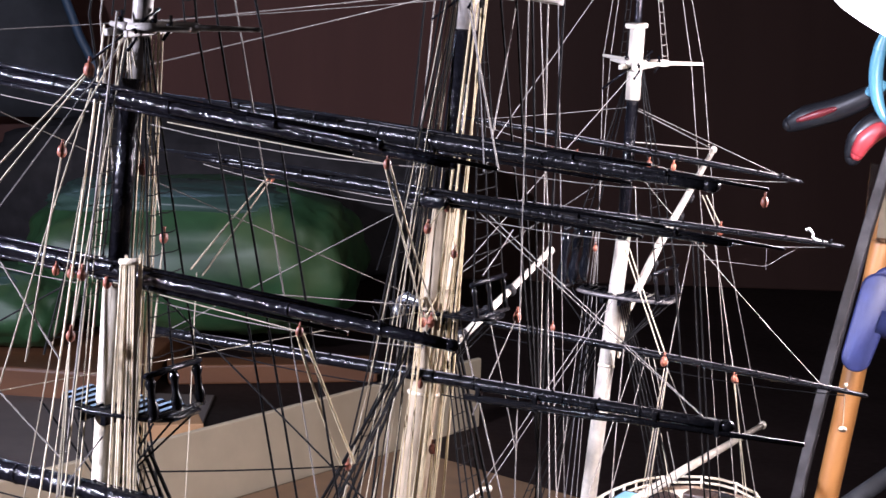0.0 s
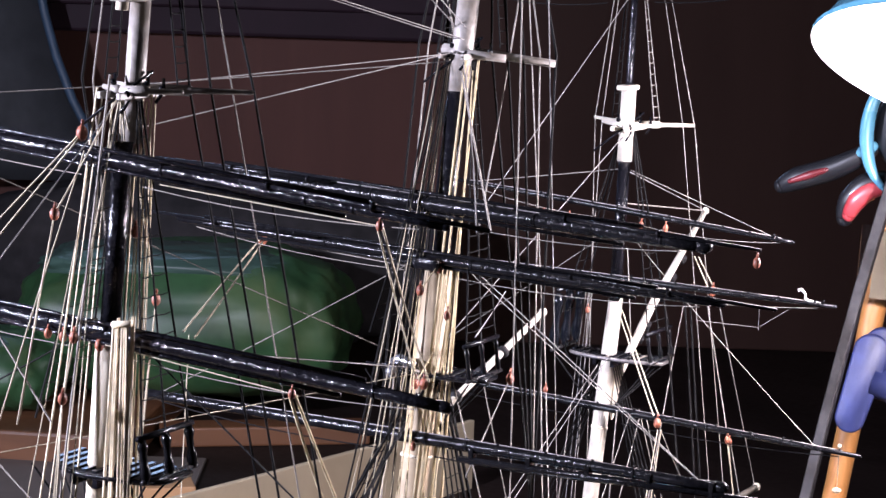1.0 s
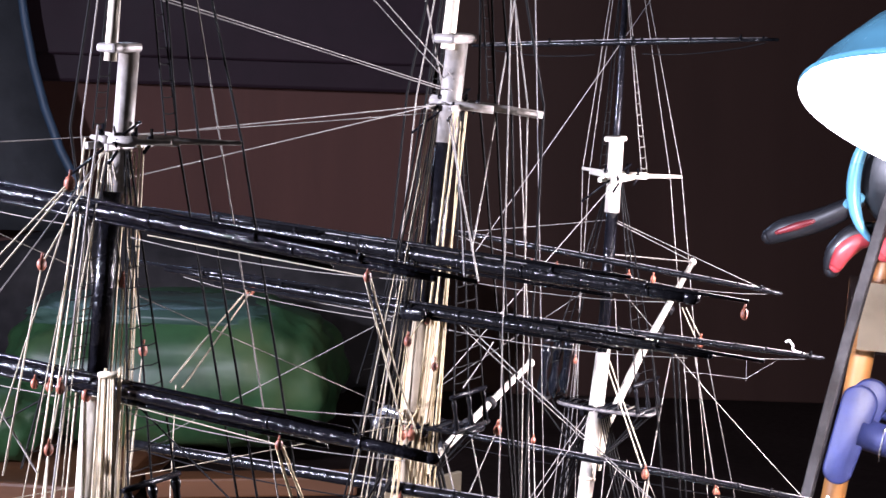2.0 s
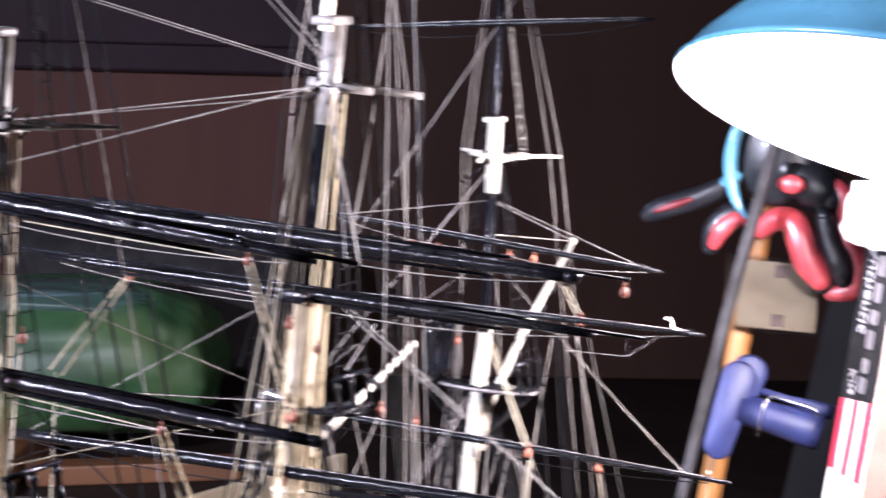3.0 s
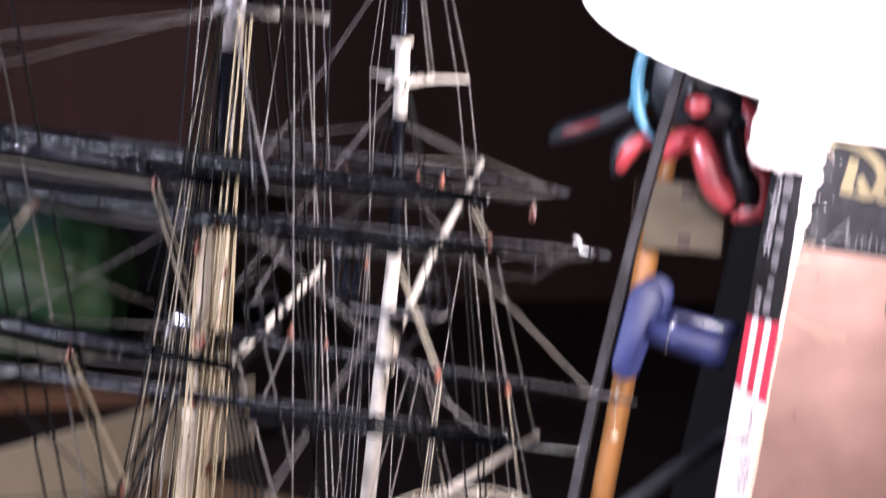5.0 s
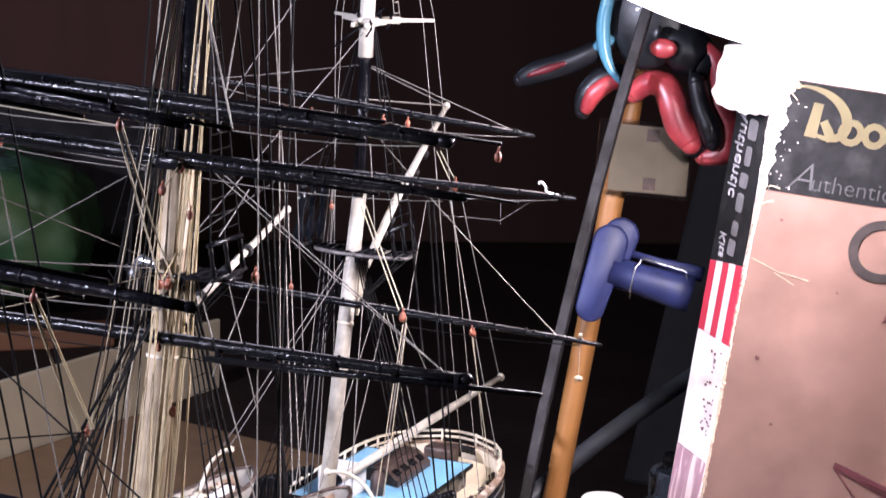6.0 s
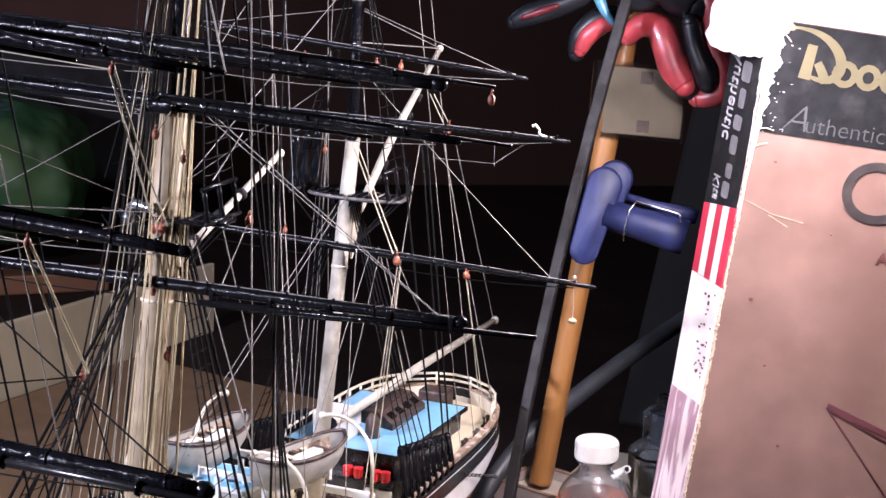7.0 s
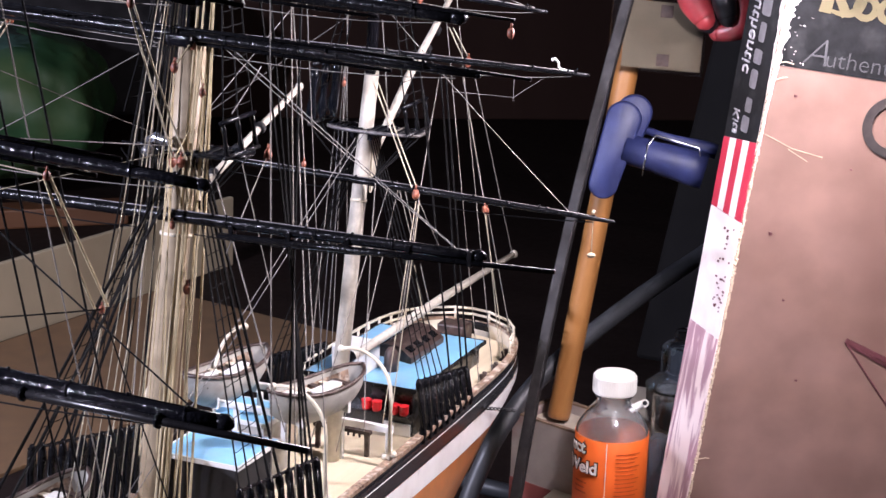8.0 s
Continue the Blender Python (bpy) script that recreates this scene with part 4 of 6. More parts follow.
def house(name, x0, x1, y0, y1, z0, z1, wall, roof, label, over=0.0022):
    bm = add_box(bmesh.new(), (x1 - x0, y1 - y0, z1 - z0), Matrix.Translation(((x0 + x1) / 2, (y0 + y1) / 2, (z0 + z1) / 2)), 0.0006)
    h = sp(name, bm, wall, None, label)
    part("roof", add_box(bmesh.new(), (x1 - x0 + over * 2, y1 - y0 + over * 2, 0.0016), Matrix.Translation(((x0 + x1) / 2, (y0 + y1) / 2, z1 + 0.0008)), 0.0005), roof, h, "pale blue painted roof")
    for dy, dx, sx, sy in ((y0 - over, 0, x1 - x0 + over * 2 + 0.0008, 0.0007), (y1 + over, 0, x1 - x0 + over * 2 + 0.0008, 0.0007)):
        part("roof_edge", add_box(bmesh.new(), (sx, sy, 0.0021), Matrix.Translation(((x0 + x1) / 2, dy, z1 + 0.0007))), WHITE if wall is not BLACK_MATT else BLACK_MATT, h)
    for xx in (x0 - over, x1 + over):
        part("roof_edge", add_box(bmesh.new(), (0.0007, y1 - y0 + over * 2, 0.0021), Matrix.Translation((xx, (y0 + y1) / 2, z1 + 0.0007))), WHITE if wall is not BLACK_MATT else BLACK_MATT, h)
    return h


aft = house("aft_deckhouse", -0.0345, 0.0220, 0.3690, 0.4530, DECK_Z, 0.1490, BLACK_MATT, ROOF_BLUE, "black aft deckhouse with a pale blue roof")
for i, x in enumerate((-0.001, 0.0045, 0.0140, 0.0190)):
    bm = bmesh.new()
    add_lathe(bm, [(0.0024, 0), (0.0030, 0.0012), (0.0031, 0.0046), (0.0034, 0.005), (0.0028, 0.0052)], 14, Matrix.Translation((x, 0.3645, DECK_Z + 0.0125)) @ Matrix.Diagonal((0.8, 0.8, 1, 1)))
    part("fire_bucket", bm, RED, aft, "red fire bucket", smooth=True)
part("bucket_shelf", add_box(bmesh.new(), (0.034, 0.006, 0.001), Matrix.Translation((0.005, 0.3660, DECK_Z + 0.0118))), BLACK_MATT, aft)
part("grating", add_box(bmesh.new(), (0.014, 0.0012, 0.006), Matrix.Translation((0.014, 0.3682, DECK_Z + 0.0035))), WHITE, aft)
# skylight with sloping sides and portholes
bm = bmesh.new()
prof = [(-0.0120, 0), (-0.0120, 0.0030), (-0.0040, 0.0076), (0.0040, 0.0076), (0.0120, 0.0030), (0.0120, 0)]
a = [bm.verts.new((x - 0.006, 0.404 - 0.25 * x, 0.1506 + z)) for x, z in prof]
b = [bm.verts.new((x - 0.006, 0.445 - 0.25 * x, 0.1506 + z)) for x, z in prof]
bm.faces.new(a[::-1]), bm.faces.new(b)
for k in range(len(prof)):
    bm.faces.new((a[k], b[k], b[(k + 1) % 6], a[(k + 1) % 6]))
bmesh.ops.recalc_face_normals(bm, faces=bm.faces)
sky = sp("skylight", bm, BROWN, None, "dark brown skylight with small panes")
for i in range(4):
    for side in (-1, 1):
        m = Matrix.Translation((-0.006 + side * 0.0080, 0.4105 - side * 0.0020 + 0.0095 * i, 0.1560)) @ Matrix.Rotation(side * 0.52, 4, "Y")
        part("pane", add_box(bmesh.new(), (0.0042, 0.0056, 0.0008), m, 0.0003), BLACK, sky)
# companion box, binnacle
sp("companion_hatch", add_box(bmesh.new(), (0.0185, 0.018, 0.014), Matrix.Translation((-0.0157, 0.3820, 0.1576)), 0.001), WHITE, None, "white companion hatch")
bm = bmesh.new()
add_lathe(bm, [(0.0037, 0), (0.0037, 0.007), (0.0032, 0.0098), (0.0017, 0.0120), (0.0004, 0.0124)], 14, Matrix.Translation((0.0010, 0.3880, 0.1506)))
sp("binnacle", bm, BROWN, None, "brown domed binnacle", smooth=True)
sp("wheel_box", add_box(bmesh.new(), (0.016, 0.012, 0.0110), Matrix.Translation((-0.003, 0.4780, 0.1446)), 0.001), BROWN, None, "brown wheel box")
# its walls are blackened in colour for the shade they lie in
house("midship_deckhouse", -0.0345, 0.0005, 0.2310, 0.2640, DECK_Z, 0.1535, BLACK_DULL, ROOF_BLUE, "midship deckhouse, sides blackened for their shade, with a pale blue roof")
house("galley_house", -0.0385, -0.0135, 0.2820, 0.3060, DECK_Z, 0.1535, BOAT_GREY, ROOF_BLUE, "grey galley house with a pale blue roof")
house("forward_deckhouse", -0.022, 0.022, 0.04, 0.11, DECK_Z, 0.1505, BLACK_DULL, ROOF_BLUE, "black-sided forward deckhouse with a pale blue roof")

# railing round the poop: two rails on turned stanchions
for side in (-1, 1):
    tops, mids = [], []
    for i in range(11):
        y = 0.372 + (0.4955 - 0.372) * (i / 10) ** 0.75
        p = rail_at(y, side, 0.0) * 1.0
        p.x *= 0.965
        high = 0.1530 - p.z
        bm = bmesh.new()
        add_tube(bm, [p, p + Vector((0, 0, high))], 0.0007, 6)
        add_ball(bm, p + Vector((0, 0, high * 0.5)), 0.0009, 6)
        add_ball(bm, p + Vector((0, 0, high)), 0.0009, 6)
        if side < 0 or y > 0.455:
            sp("stanchion", bm, IVORY, None, smooth=True)
        else:
            bm.free()
        tops.append(p + Vector((0, 0, high)))
        mids.append(p + Vector((0, 0, high * 0.5)))
    for pts in (tops, mids):
        use = (pts if side < 0 else [p for p in pts if p.y > 0.45]) + [Vector((0, 0.4975, pts[-1].z))]
        sp("poop_rail", add_tube(bmesh.new(), use, 0.00075, 6), IVORY, None, "thin cream poop rail", smooth=True)
# bollards, belaying pins and coils along the port waterway
for y in (0.30, 0.33, 0.425, 0.442, 0.465):
    for side in (-1, 1):
        p = Vector((side * (half_beam(y) - 0.007), y, DECK_Z + (0.0138 if y > 0.4 else 0)))
        bm = bmesh.new()
        for dy in (-0.002, 0.002):
            add_lathe(bm, [(0.0012, 0), (0.0009, 0.003), (0.0014, 0.0042), (0.001, 0.005)], 8, Matrix.Translation(p + Vector((0, dy, 0))))
        add_box(bm, (0.003, 0.008, 0.0008), Matrix.Translation(p + Vector((0, 0, 0.0004))))
        sp("bollard", bm, BROWN if y > 0.4 else WHITE, None, smooth=True)




def boat(at, turn, name="ships_boat"):
    """An open clinker boat with thwarts and oars, on white skids."""
    L, B, D = 0.0285, 0.0102, 0.0165
    m = Matrix.Translation(at) @ Matrix.Rotation(turn, 4, "Z")
    bm = bmesh.new()
    ns, nr = 17, 7

    def pt(i, j, side, shrink=0.0):
        k = -1 + 2 * i / (ns - 1)
        w = (B - shrink) * (1 - abs(k) ** 2.6) ** 0.62 + 0.0003
        keel = D * 0.62 * abs(k) ** 2.6
        h = j / (nr - 1)
        sheer_ = 0.004 * k * k
        return m @ Vector((side * w * (0.06 + 0.94 * math.sin(h * math.pi / 2) ** 0.62), k * (L - shrink), keel + shrink + h * (D + sheer_ - shrink - keel)))

    for side in (-1, 1):
        for shrink, flip in ((0.0, False), (0.0008, True)):
            g = [[bm.verts.new(pt(i, j, side, shrink)) for j in range(nr)] for i in range(ns)]
            for i in range(ns - 1):
                for j in range(nr - 1):
                    f = (g[i][j], g[i + 1][j], g[i + 1][j + 1], g[i][j + 1])
                    bm.faces.new(f if (side > 0) != flip else f[::-1])
    bt = sp(name, bm, BOAT_GREY, None, "greyish white open boat with brown gunwale", smooth=True)
    for side in (-1, 1):
        pts = [pt(i, nr - 1, side) for i in range(ns)]
        part("gunwale", add_tube(bmesh.new(), pts, 0.0010, 6), BROWN, bt, "dark brown gunwale", smooth=True)
    for k in (-0.72, -0.50, -0.28, -0.06, 0.16, 0.38, 0.60):
        w = B * (1 - abs(k) ** 2.6) ** 0.62 * 1.78
        part("thwart", add_box(bmesh.new(), (w, 0.0030, 0.0006), m @ Matrix.Translation((0, k * L, D * 0.84))), IVORY if k in (-0.50, -0.06, 0.38) else BROWN, bt)
    part("sail_cover", add_box(add_box(bmesh.new(), (0.006, 0.017, 0.0018), m @ Matrix.Translation((0.001, 0.005, D * 0.90)) @ Matrix.Rotation(0.2, 4, 'Z'), 0.0007), (0.004, 0.011, 0.0014), m @ Matrix.Translation((-0.004, -0.010, D * 0.89)) @ Matrix.Rotation(-0.3, 4, 'Z'), 0.0006), WHITE, bt, "white folded canvas")
    bm = bmesh.new()
    for side in (-1, 1):
        g = [[bm.verts.new(pt(i, j, side, 0.0011)) for j in range(nr - 1)] for i in range(1, ns - 1)]
        for i in range(ns - 3):
            for j in range(nr - 2):
                f = (g[i][j], g[i][j + 1], g[i + 1][j + 1], g[i + 1][j])
                bm.faces.new(f if side > 0 else f[::-1])
    part("boat_lining", bm, RAIL_BROWN, bt, "brown inside planking")
    for k in (-0.5, 0.5):
        part("boat_chock", add_box(bmesh.new(), (0.013, 0.0016, 0.008), m @ Matrix.Translation((0, k * L, 0.0060))), WHITE, bt)
    return bt


boat((0.0140, 0.2800, 0.1615), -0.33)
boat((-0.0324, 0.2815, 0.1620), -0.16)
boat((-0.0250, 0.1220, 0.1570), -0.10)
# skids that carry the boats, and davits
for y in (0.268, 0.297):
    bm = add_box(bmesh.new(), (0.053, 0.0022, 0.0030), Matrix.Translation((-0.0145, y, 0.1665)), 0.0004)
    for x in (-0.020, 0.004):
        add_box(bm, (0.0022, 0.0022, 0.0120), Matrix.Translation((x, y if y < 0.28 else 0.290, 0.1600)))
    sp("boat_skid", bm, WHITE, None, "white boat skid on posts")
bm = add_box(bmesh.new(), (0.052, 0.0024, 0.0036), Matrix.Translation((0.004, 0.328, 0.1440)), 0.0004)
for x in (-0.018, 0.003, 0.028):
    add_box(bm, (0.0026, 0.0024, 0.0180), Matrix.Translation((x, 0.328, 0.1340)))
sp("bitt_beam", bm, WHITE, None, "white beam on short posts")
for foot, way in ((Vector((0.0402, 0.302, DECK_Z)), Vector((-1, -0.1, 0))), (Vector((0.0375, 0.242, DECK_Z)), Vector((-1, -0.1, 0))), (Vector((-0.0400, 0.283, DECK_Z)), Vector((0.1, 1, 0))), (Vector((-0.0400, 0.220, DECK_Z)), Vector((0.1, 1, 0)))):
    pts = [foot, foot + Vector((0, 0, 0.046))]
    for k in range(1, 10):
        a = k / 9 * math.pi * 0.60
        pts.append(foot + way * 0.0185 * (1 - math.cos(a)) + Vector((0, 0, 0.046 + 0.0200 * math.sin(a))))
    d = sp("davit", add_tube(bmesh.new(), pts, 0.00085, 8), IVORY, None, "cream curved davit", smooth=True)
    part("davit_ball", add_ball(bmesh.new(), pts[-1], 0.0018, 8), IVORY, d, smooth=True)
    part("davit_block", add_ball(add_ball(bmesh.new(), foot + Vector((0.002, 0, 0.018)), 0.0017, 8), foot + Vector((-0.002, 0, 0.0165)), 0.0017, 8), IVORY, d, smooth=True)
# fife rails with pins round the masts
for m in MASTS:
    y = mast_at(m, DECK_Z).y
    bm = add_box(bmesh.new(), (0.03, 0.003, 0.0018), Matrix.Translation((0, y + 0.012, DECK_Z + 0.012)))
    for x in (-0.013, 0.013):
        add_box(bm, (0.002, 0.002, 0.012), Matrix.Translation((x, y + 0.012, DECK_Z + 0.006)))
    for i in range(9):
        add_tube(bm, [Vector((-0.012 + 0.003 * i, y + 0.012, DECK_Z + 0.009)), Vector((-0.012 + 0.003 * i, y + 0.012, DECK_Z + 0.017))], 0.0006, 5)
    sp("fife_rail", bm, BROWN, None, "brown fife rail with pins")
# bowsprit, rudder and the chain at the quarter
sp("bowsprit", add_tube(bmesh.new(), [(0, -0.165, 0.150), (0, -0.30, 0.187)], [0.004, 0.0022], 12), IVORY, None, "cream bowsprit", smooth=True)
sp("rudder", add_box(bmesh.new(), (0.002, 0.014, 0.06), Matrix.Translation((0, 0.470, 0.075))), COPPER)
q = Vector((0.0445, 0.4060, 0.1325))
for i in range(9):
    c = q + Vector((0.0006 * i, 0.0036 * i, -0.0012 * i))
    bm = add_tube(bmesh.new(), [c + Vector((-0.0014, 0, 0)), c + Vector((0, 0, 0.0008)), c + Vector((0.0014, 0, 0)), c + Vector((0, 0, -0.0008)), c + Vector((-0.0014, 0, 0))], 0.0004, 5)
    sp("chain_link", bm, BLACK)
# stand
for y in (0.04, 0.34):
    bm = add_box(bmesh.new(), (0.05, 0.012, 0.036), Matrix.Translation((0, y, 0.025)), 0.003)
    sp("stand_cradle", bm, BROWN, None, "brown wooden cradle")
sp("stand_base", add_box(bmesh.new(), (0.10, 0.42, 0.012), Matrix.Translation((0, 0.19, 0.006)), 0.002), BROWN, None, "brown wooden stand")

# ---- the bench and the things beside the ship ----
TABLE = wood("black_stained_bench", (0.022, 0.0145, 0.0125), (0.016, 0.0105, 0.009), 0.6, 14, (0.15, 1, 1))
PINE = wood("honey_dowel_wood", (0.39, 0.18, 0.053), (0.30, 0.127, 0.031), 0.5, 50, (1, 1, 0.05), coat=0.2)
STEEL = material("dull_steel", (0.042, 0.039, 0.039), 0.6, metal=0.6, vary=0.5, grain=160, bump=0.4, spots=(0.024, 0.022, 0.022), spot_scale=60)
BLUE_PLASTIC = material("blue_plastic", (0.0165, 0.0235, 0.094), 0.55, vary=0.35, grain=90, bump=0.1, spots=(0.024, 0.031, 0.104), spot_scale=50)
CREAM_PLASTIC = material("cream_plastic", (0.215, 0.175, 0.115), 0.5, vary=0.1, grain=90)
BLACK_GRIP = material("black_rubber_grip", (0.009, 0.010, 0.013), 0.4, vary=0.3, grain=140, coat=0.3)
RED_GRIP = material("red_rubber_grip", (0.50, 0.055, 0.062), 0.40, vary=0.3, grain=140, coat=0.8, spots=(0.36, 0.03, 0.04), spot_scale=60)
RED_GRIP.node_tree.nodes["Principled BSDF"].inputs["Specular IOR Level"].default_value = 0.9
DARK_INLAY = material("dull_red_inlay", (0.13, 0.014, 0.018), 0.4, vary=0.3, grain=140, coat=0.3)
TEAL = material("teal_enamel", (0.10, 0.30, 0.42), 0.25, vary=0.1, grain=60, coat=0.4)
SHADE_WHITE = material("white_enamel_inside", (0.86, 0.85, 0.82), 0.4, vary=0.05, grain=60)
PINK_CARD = material("faded_pink_card", (0.180, 0.104, 0.082), 0.55, vary=0.2, grain=45, spots=(0.126, 0.069, 0.053), spot_scale=9)
DARK_PRINT = material("black_print", (0.011, 0.011, 0.012), 0.65, vary=0.4, grain=160, spots=(0.026, 0.026, 0.027), spot_scale=70)
DARK_PRINT.node_tree.nodes["Principled BSDF"].inputs["Specular IOR Level"].default_value = 0.08
CARD_EDGE = material("torn_grey_card", (0.55, 0.43, 0.31), 0.9, vary=0.3, grain=240)
SCUFFED_BLACK = material("scuffed_black_print", (0.024, 0.018, 0.017), 0.6, vary=0.4, grain=160, spots=(0.05, 0.036, 0.032), spot_scale=60)
GOLD_PRINT = material("cream_gold_print", (0.20, 0.172, 0.10), 0.6, vary=0.1, grain=120)
GREY_PRINT = material("pale_grey_print", (0.062, 0.062, 0.065), 0.6, vary=0.1, grain=120)
for m_ in (GOLD_PRINT, GREY_PRINT):
    m_.node_tree.nodes["Principled BSDF"].inputs["Specular IOR Level"].default_value = 0.08
GREY_SPINE = material("dulled_white_print", (0.24, 0.235, 0.25), 0.5, vary=0.3, grain=200)
MAROON_PRINT = material("maroon_print", (0.10, 0.03, 0.035), 0.5, vary=0.15, grain=120)
RED_PRINT = material("red_print", (0.42, 0.028, 0.055), 0.5, vary=0.12, grain=120)
WHITE_PRINT = material("worn_white_print", (0.78, 0.72, 0.70), 0.5, vary=0.12, grain=120, spots=(0.6, 0.5, 0.5), spot_scale=30)
WORN_SPINE = wood("rubbed_lilac_card", (0.82, 0.68, 0.65), (0.40, 0.23, 0.27), 0.4, 130, (1, 1.2, 0.14))
for node_ in WORN_SPINE.node_tree.nodes:
    if node_.type == "VALTORGB" and abs(node_.color_ramp.elements[0].position - 0.36) < 0.01:
        node_.color_ramp.elements[0].position, node_.color_ramp.elements[1].position = 0.45, 0.55
WHITE_PLASTIC = material("white_cap_plastic", (0.82, 0.80, 0.74), 0.35, vary=0.05, grain=90)
ORANGE_LABEL = material("orange_paper_label", (0.80, 0.14, 0.015), 0.5, vary=0.08, grain=90)
GREY_HOSE = material("grey_hose", (0.038, 0.040, 0.044), 0.45, vary=0.25, grain=120)
PALE_CARD = material("pale_grey_card", (0.36, 0.31, 0.28), 0.7, vary=0.2, grain=60, spots=(0.24, 0.075, 0.065), spot_scale=22)
CREAM_BOARD = material("cream_board", (0.44, 0.38, 0.30), 0.7, vary=0.12, grain=60)


def glass(name, color=(0.95, 0.96, 0.95), rough=0.04):
    m = bpy.data.materials.new(name)
    m.use_nodes = True
    b = m.node_tree.nodes["Principled BSDF"]
    b.inputs["Base Color"].default_value = (*color, 1)
    b.inputs["Transmission Weight"].default_value = 1.0
    b.inputs["Roughness"].default_value = rough
    b.inputs["IOR"].default_value = 1.45
    return m


CLEAR = glass("clear_glass")
HAZY = glass("hazy_glass", (0.70, 0.76, 0.86), 0.06)
HAZY.node_tree.nodes["Principled BSDF"].inputs["Transmission Weight"].default_value = 0.85
FILM = glass("thin_clear_film", (0.9, 0.9, 0.9), 0.15)

table = part("workbench", add_box(bmesh.new(), (3.6, 3.2, 0.04), Matrix.Translation((-0.2, 0.75, -0.02)), 0.004), TABLE)
tagged(table, "black stained wooden workbench top", "workbench", kind="structure")


# leaning steel bar and wooden dowel
# the bar is a strip that bows a little towards its foot
BAR_X = [(0.0395 + 0.015 * z + 0.225 * z * z, z) for z in [0.467 * i / 16 for i in range(17)]]
bm = bmesh.new()
rings = []
for x, z in BAR_X:
    y = 0.4511 + 0.2338 * z
    rings.append([bm.verts.new((x + dx * 0.0029, y + dy * 0.0026, z)) for dx, dy in ((-1, -0.8), (-0.8, -1), (0.8, -1), (1, -0.8), (1, 0.8), (0.8, 1), (-0.8, 1), (-1, 0.8))])
for a, b in zip(rings, rings[1:]):
    for k in range(8):
        bm.faces.new((a[k], a[(k + 1) % 8], b[(k + 1) % 8], b[k]))
bm.faces.new(rings[0][::-1]), bm.faces.new(rings[-1])
steel_bar = part("steel_bar", bm, STEEL)
tagged(steel_bar, "dull grey square steel bar bowed slightly, leaning over the bench", "metal bar")
a, b = Vector((0.0361, 0.5419, 0.0815)), Vector((0.0685, 0.6139, 0.46))
L = (b - a).length
dowel = part("wooden_dowel", add_lathe(bmesh.new(), [(0.0058, 0), (0.0065, 0.002), (0.0065, L - 0.002), (0.0058, L)], 24), PINE, None, smooth=True)
dowel.matrix_world = Matrix.Translation(a) @ (b - a).to_track_quat("Z", "Y").to_matrix().to_4x4()
tagged(dowel, "honey-coloured wooden dowel standing at a slant", "dowel")


# ---- desk lamp: a wide enamel shade on a jointed arm ----
lamp = thing("desk_lamp", (0.40, 0.74, 0.0), "lit desk lamp with a wide teal shade, white inside", "lamp")
lamp_inv = Matrix.Translation((-0.40, -0.74, 0))
shade_m = Matrix.Translation(LAMP_AT) @ (-LAMP_DOWN).to_track_quat("Z", "Y").to_matrix().to_4x4()


def lp(name, bm, mat, label="", smooth=True, parent=None):
    ob = part(name, bm, mat, parent or lamp, label, smooth)
    if parent is None:
        ob.matrix_parent_inverse = lamp_inv
    return ob


R_SH = 0.1134
outer = [(R_SH, 0.0), (R_SH * 1.012, 0.001), (R_SH * 0.99, 0.0032), (R_SH * 0.953, 0.0116), (R_SH * 0.834, 0.029), (R_SH * 0.647, 0.048), (R_SH * 0.4255, 0.0637), (0.031, 0.0736), (0.029, 0.104), (0.0214, 0.1134), (0.003, 0.1156)]
inner = [(R_SH * 1.009, -0.0008), (R_SH - 0.001, -0.0003), (R_SH * 0.940, 0.0116), (R_SH * 0.821, 0.029), (R_SH * 0.634, 0.0473), (R_SH * 0.4085, 0.0617), (0.004, 0.0674)]
shade = lp("shade", add_lathe(bmesh.new(), outer, 64, shade_m, (False, True)), TEAL, "teal enamel outside of the shade")
bm = add_lathe(bmesh.new(), inner, 64, shade_m, (False, True))
bmesh.ops.reverse_faces(bm, faces=bm.faces)
lp("shade_lining", bm, SHADE_WHITE, "white lining, brightly lit", parent=shade)
BULB = material("lit_bulb", (1, 1, 1), 0.3, bump=0, emit=60.0)
bulb = lp("bulb", add_lathe(bmesh.new(), [(0.011, 0.052), (0.012, 0.034), (0.016, 0.018), (0.021, 0.002), (0.022, -0.008), (0.019, -0.018), (0.011, -0.026), (0.001, -0.029)], 24, shade_m), BULB, "glowing bulb")
bulb.visible_shadow = False
tip = shade_m @ Vector((0, 0, 0.100))
lp("arm", add_tube(bmesh.new(), [tip, tip + Vector((0.03, 0.06, 0.05)), Vector((0.39, 0.66, 0.70)), Vector((0.40, 0.74, 0.62)), Vector((0.40, 0.74, 0.02))], 0.007, 12), TEAL, "teal arm")
lp("base", add_lathe(bmesh.new(), [(0.075, 0), (0.078, 0.006), (0.07, 0.016), (0.02, 0.024), (0.012, 0.03)], 32, Matrix.Translation((0.40, 0.74, 0))), TEAL, "teal base")

# ---- kit box standing on its end ----
box = thing("kit_box", (0.1312, 0.4449, 0.0), "worn pink and black model kit box standing on end", "cardboard box")
up = Vector((0.1150, 0.0160, 0.991)).normalized()
across = Vector((math.cos(math.radians(20)), math.sin(math.radians(20)), 0))
across = (across - up * across.dot(up)).normalized()
away = up.cross(across)
DROP = 0.0303
BOX_M = Matrix((across, away, up)).transposed().to_4x4() @ Matrix.Translation((0, 0, -DROP))
BOX_H, BOX_D, BOX_W = 0.399, 0.0385, 0.30
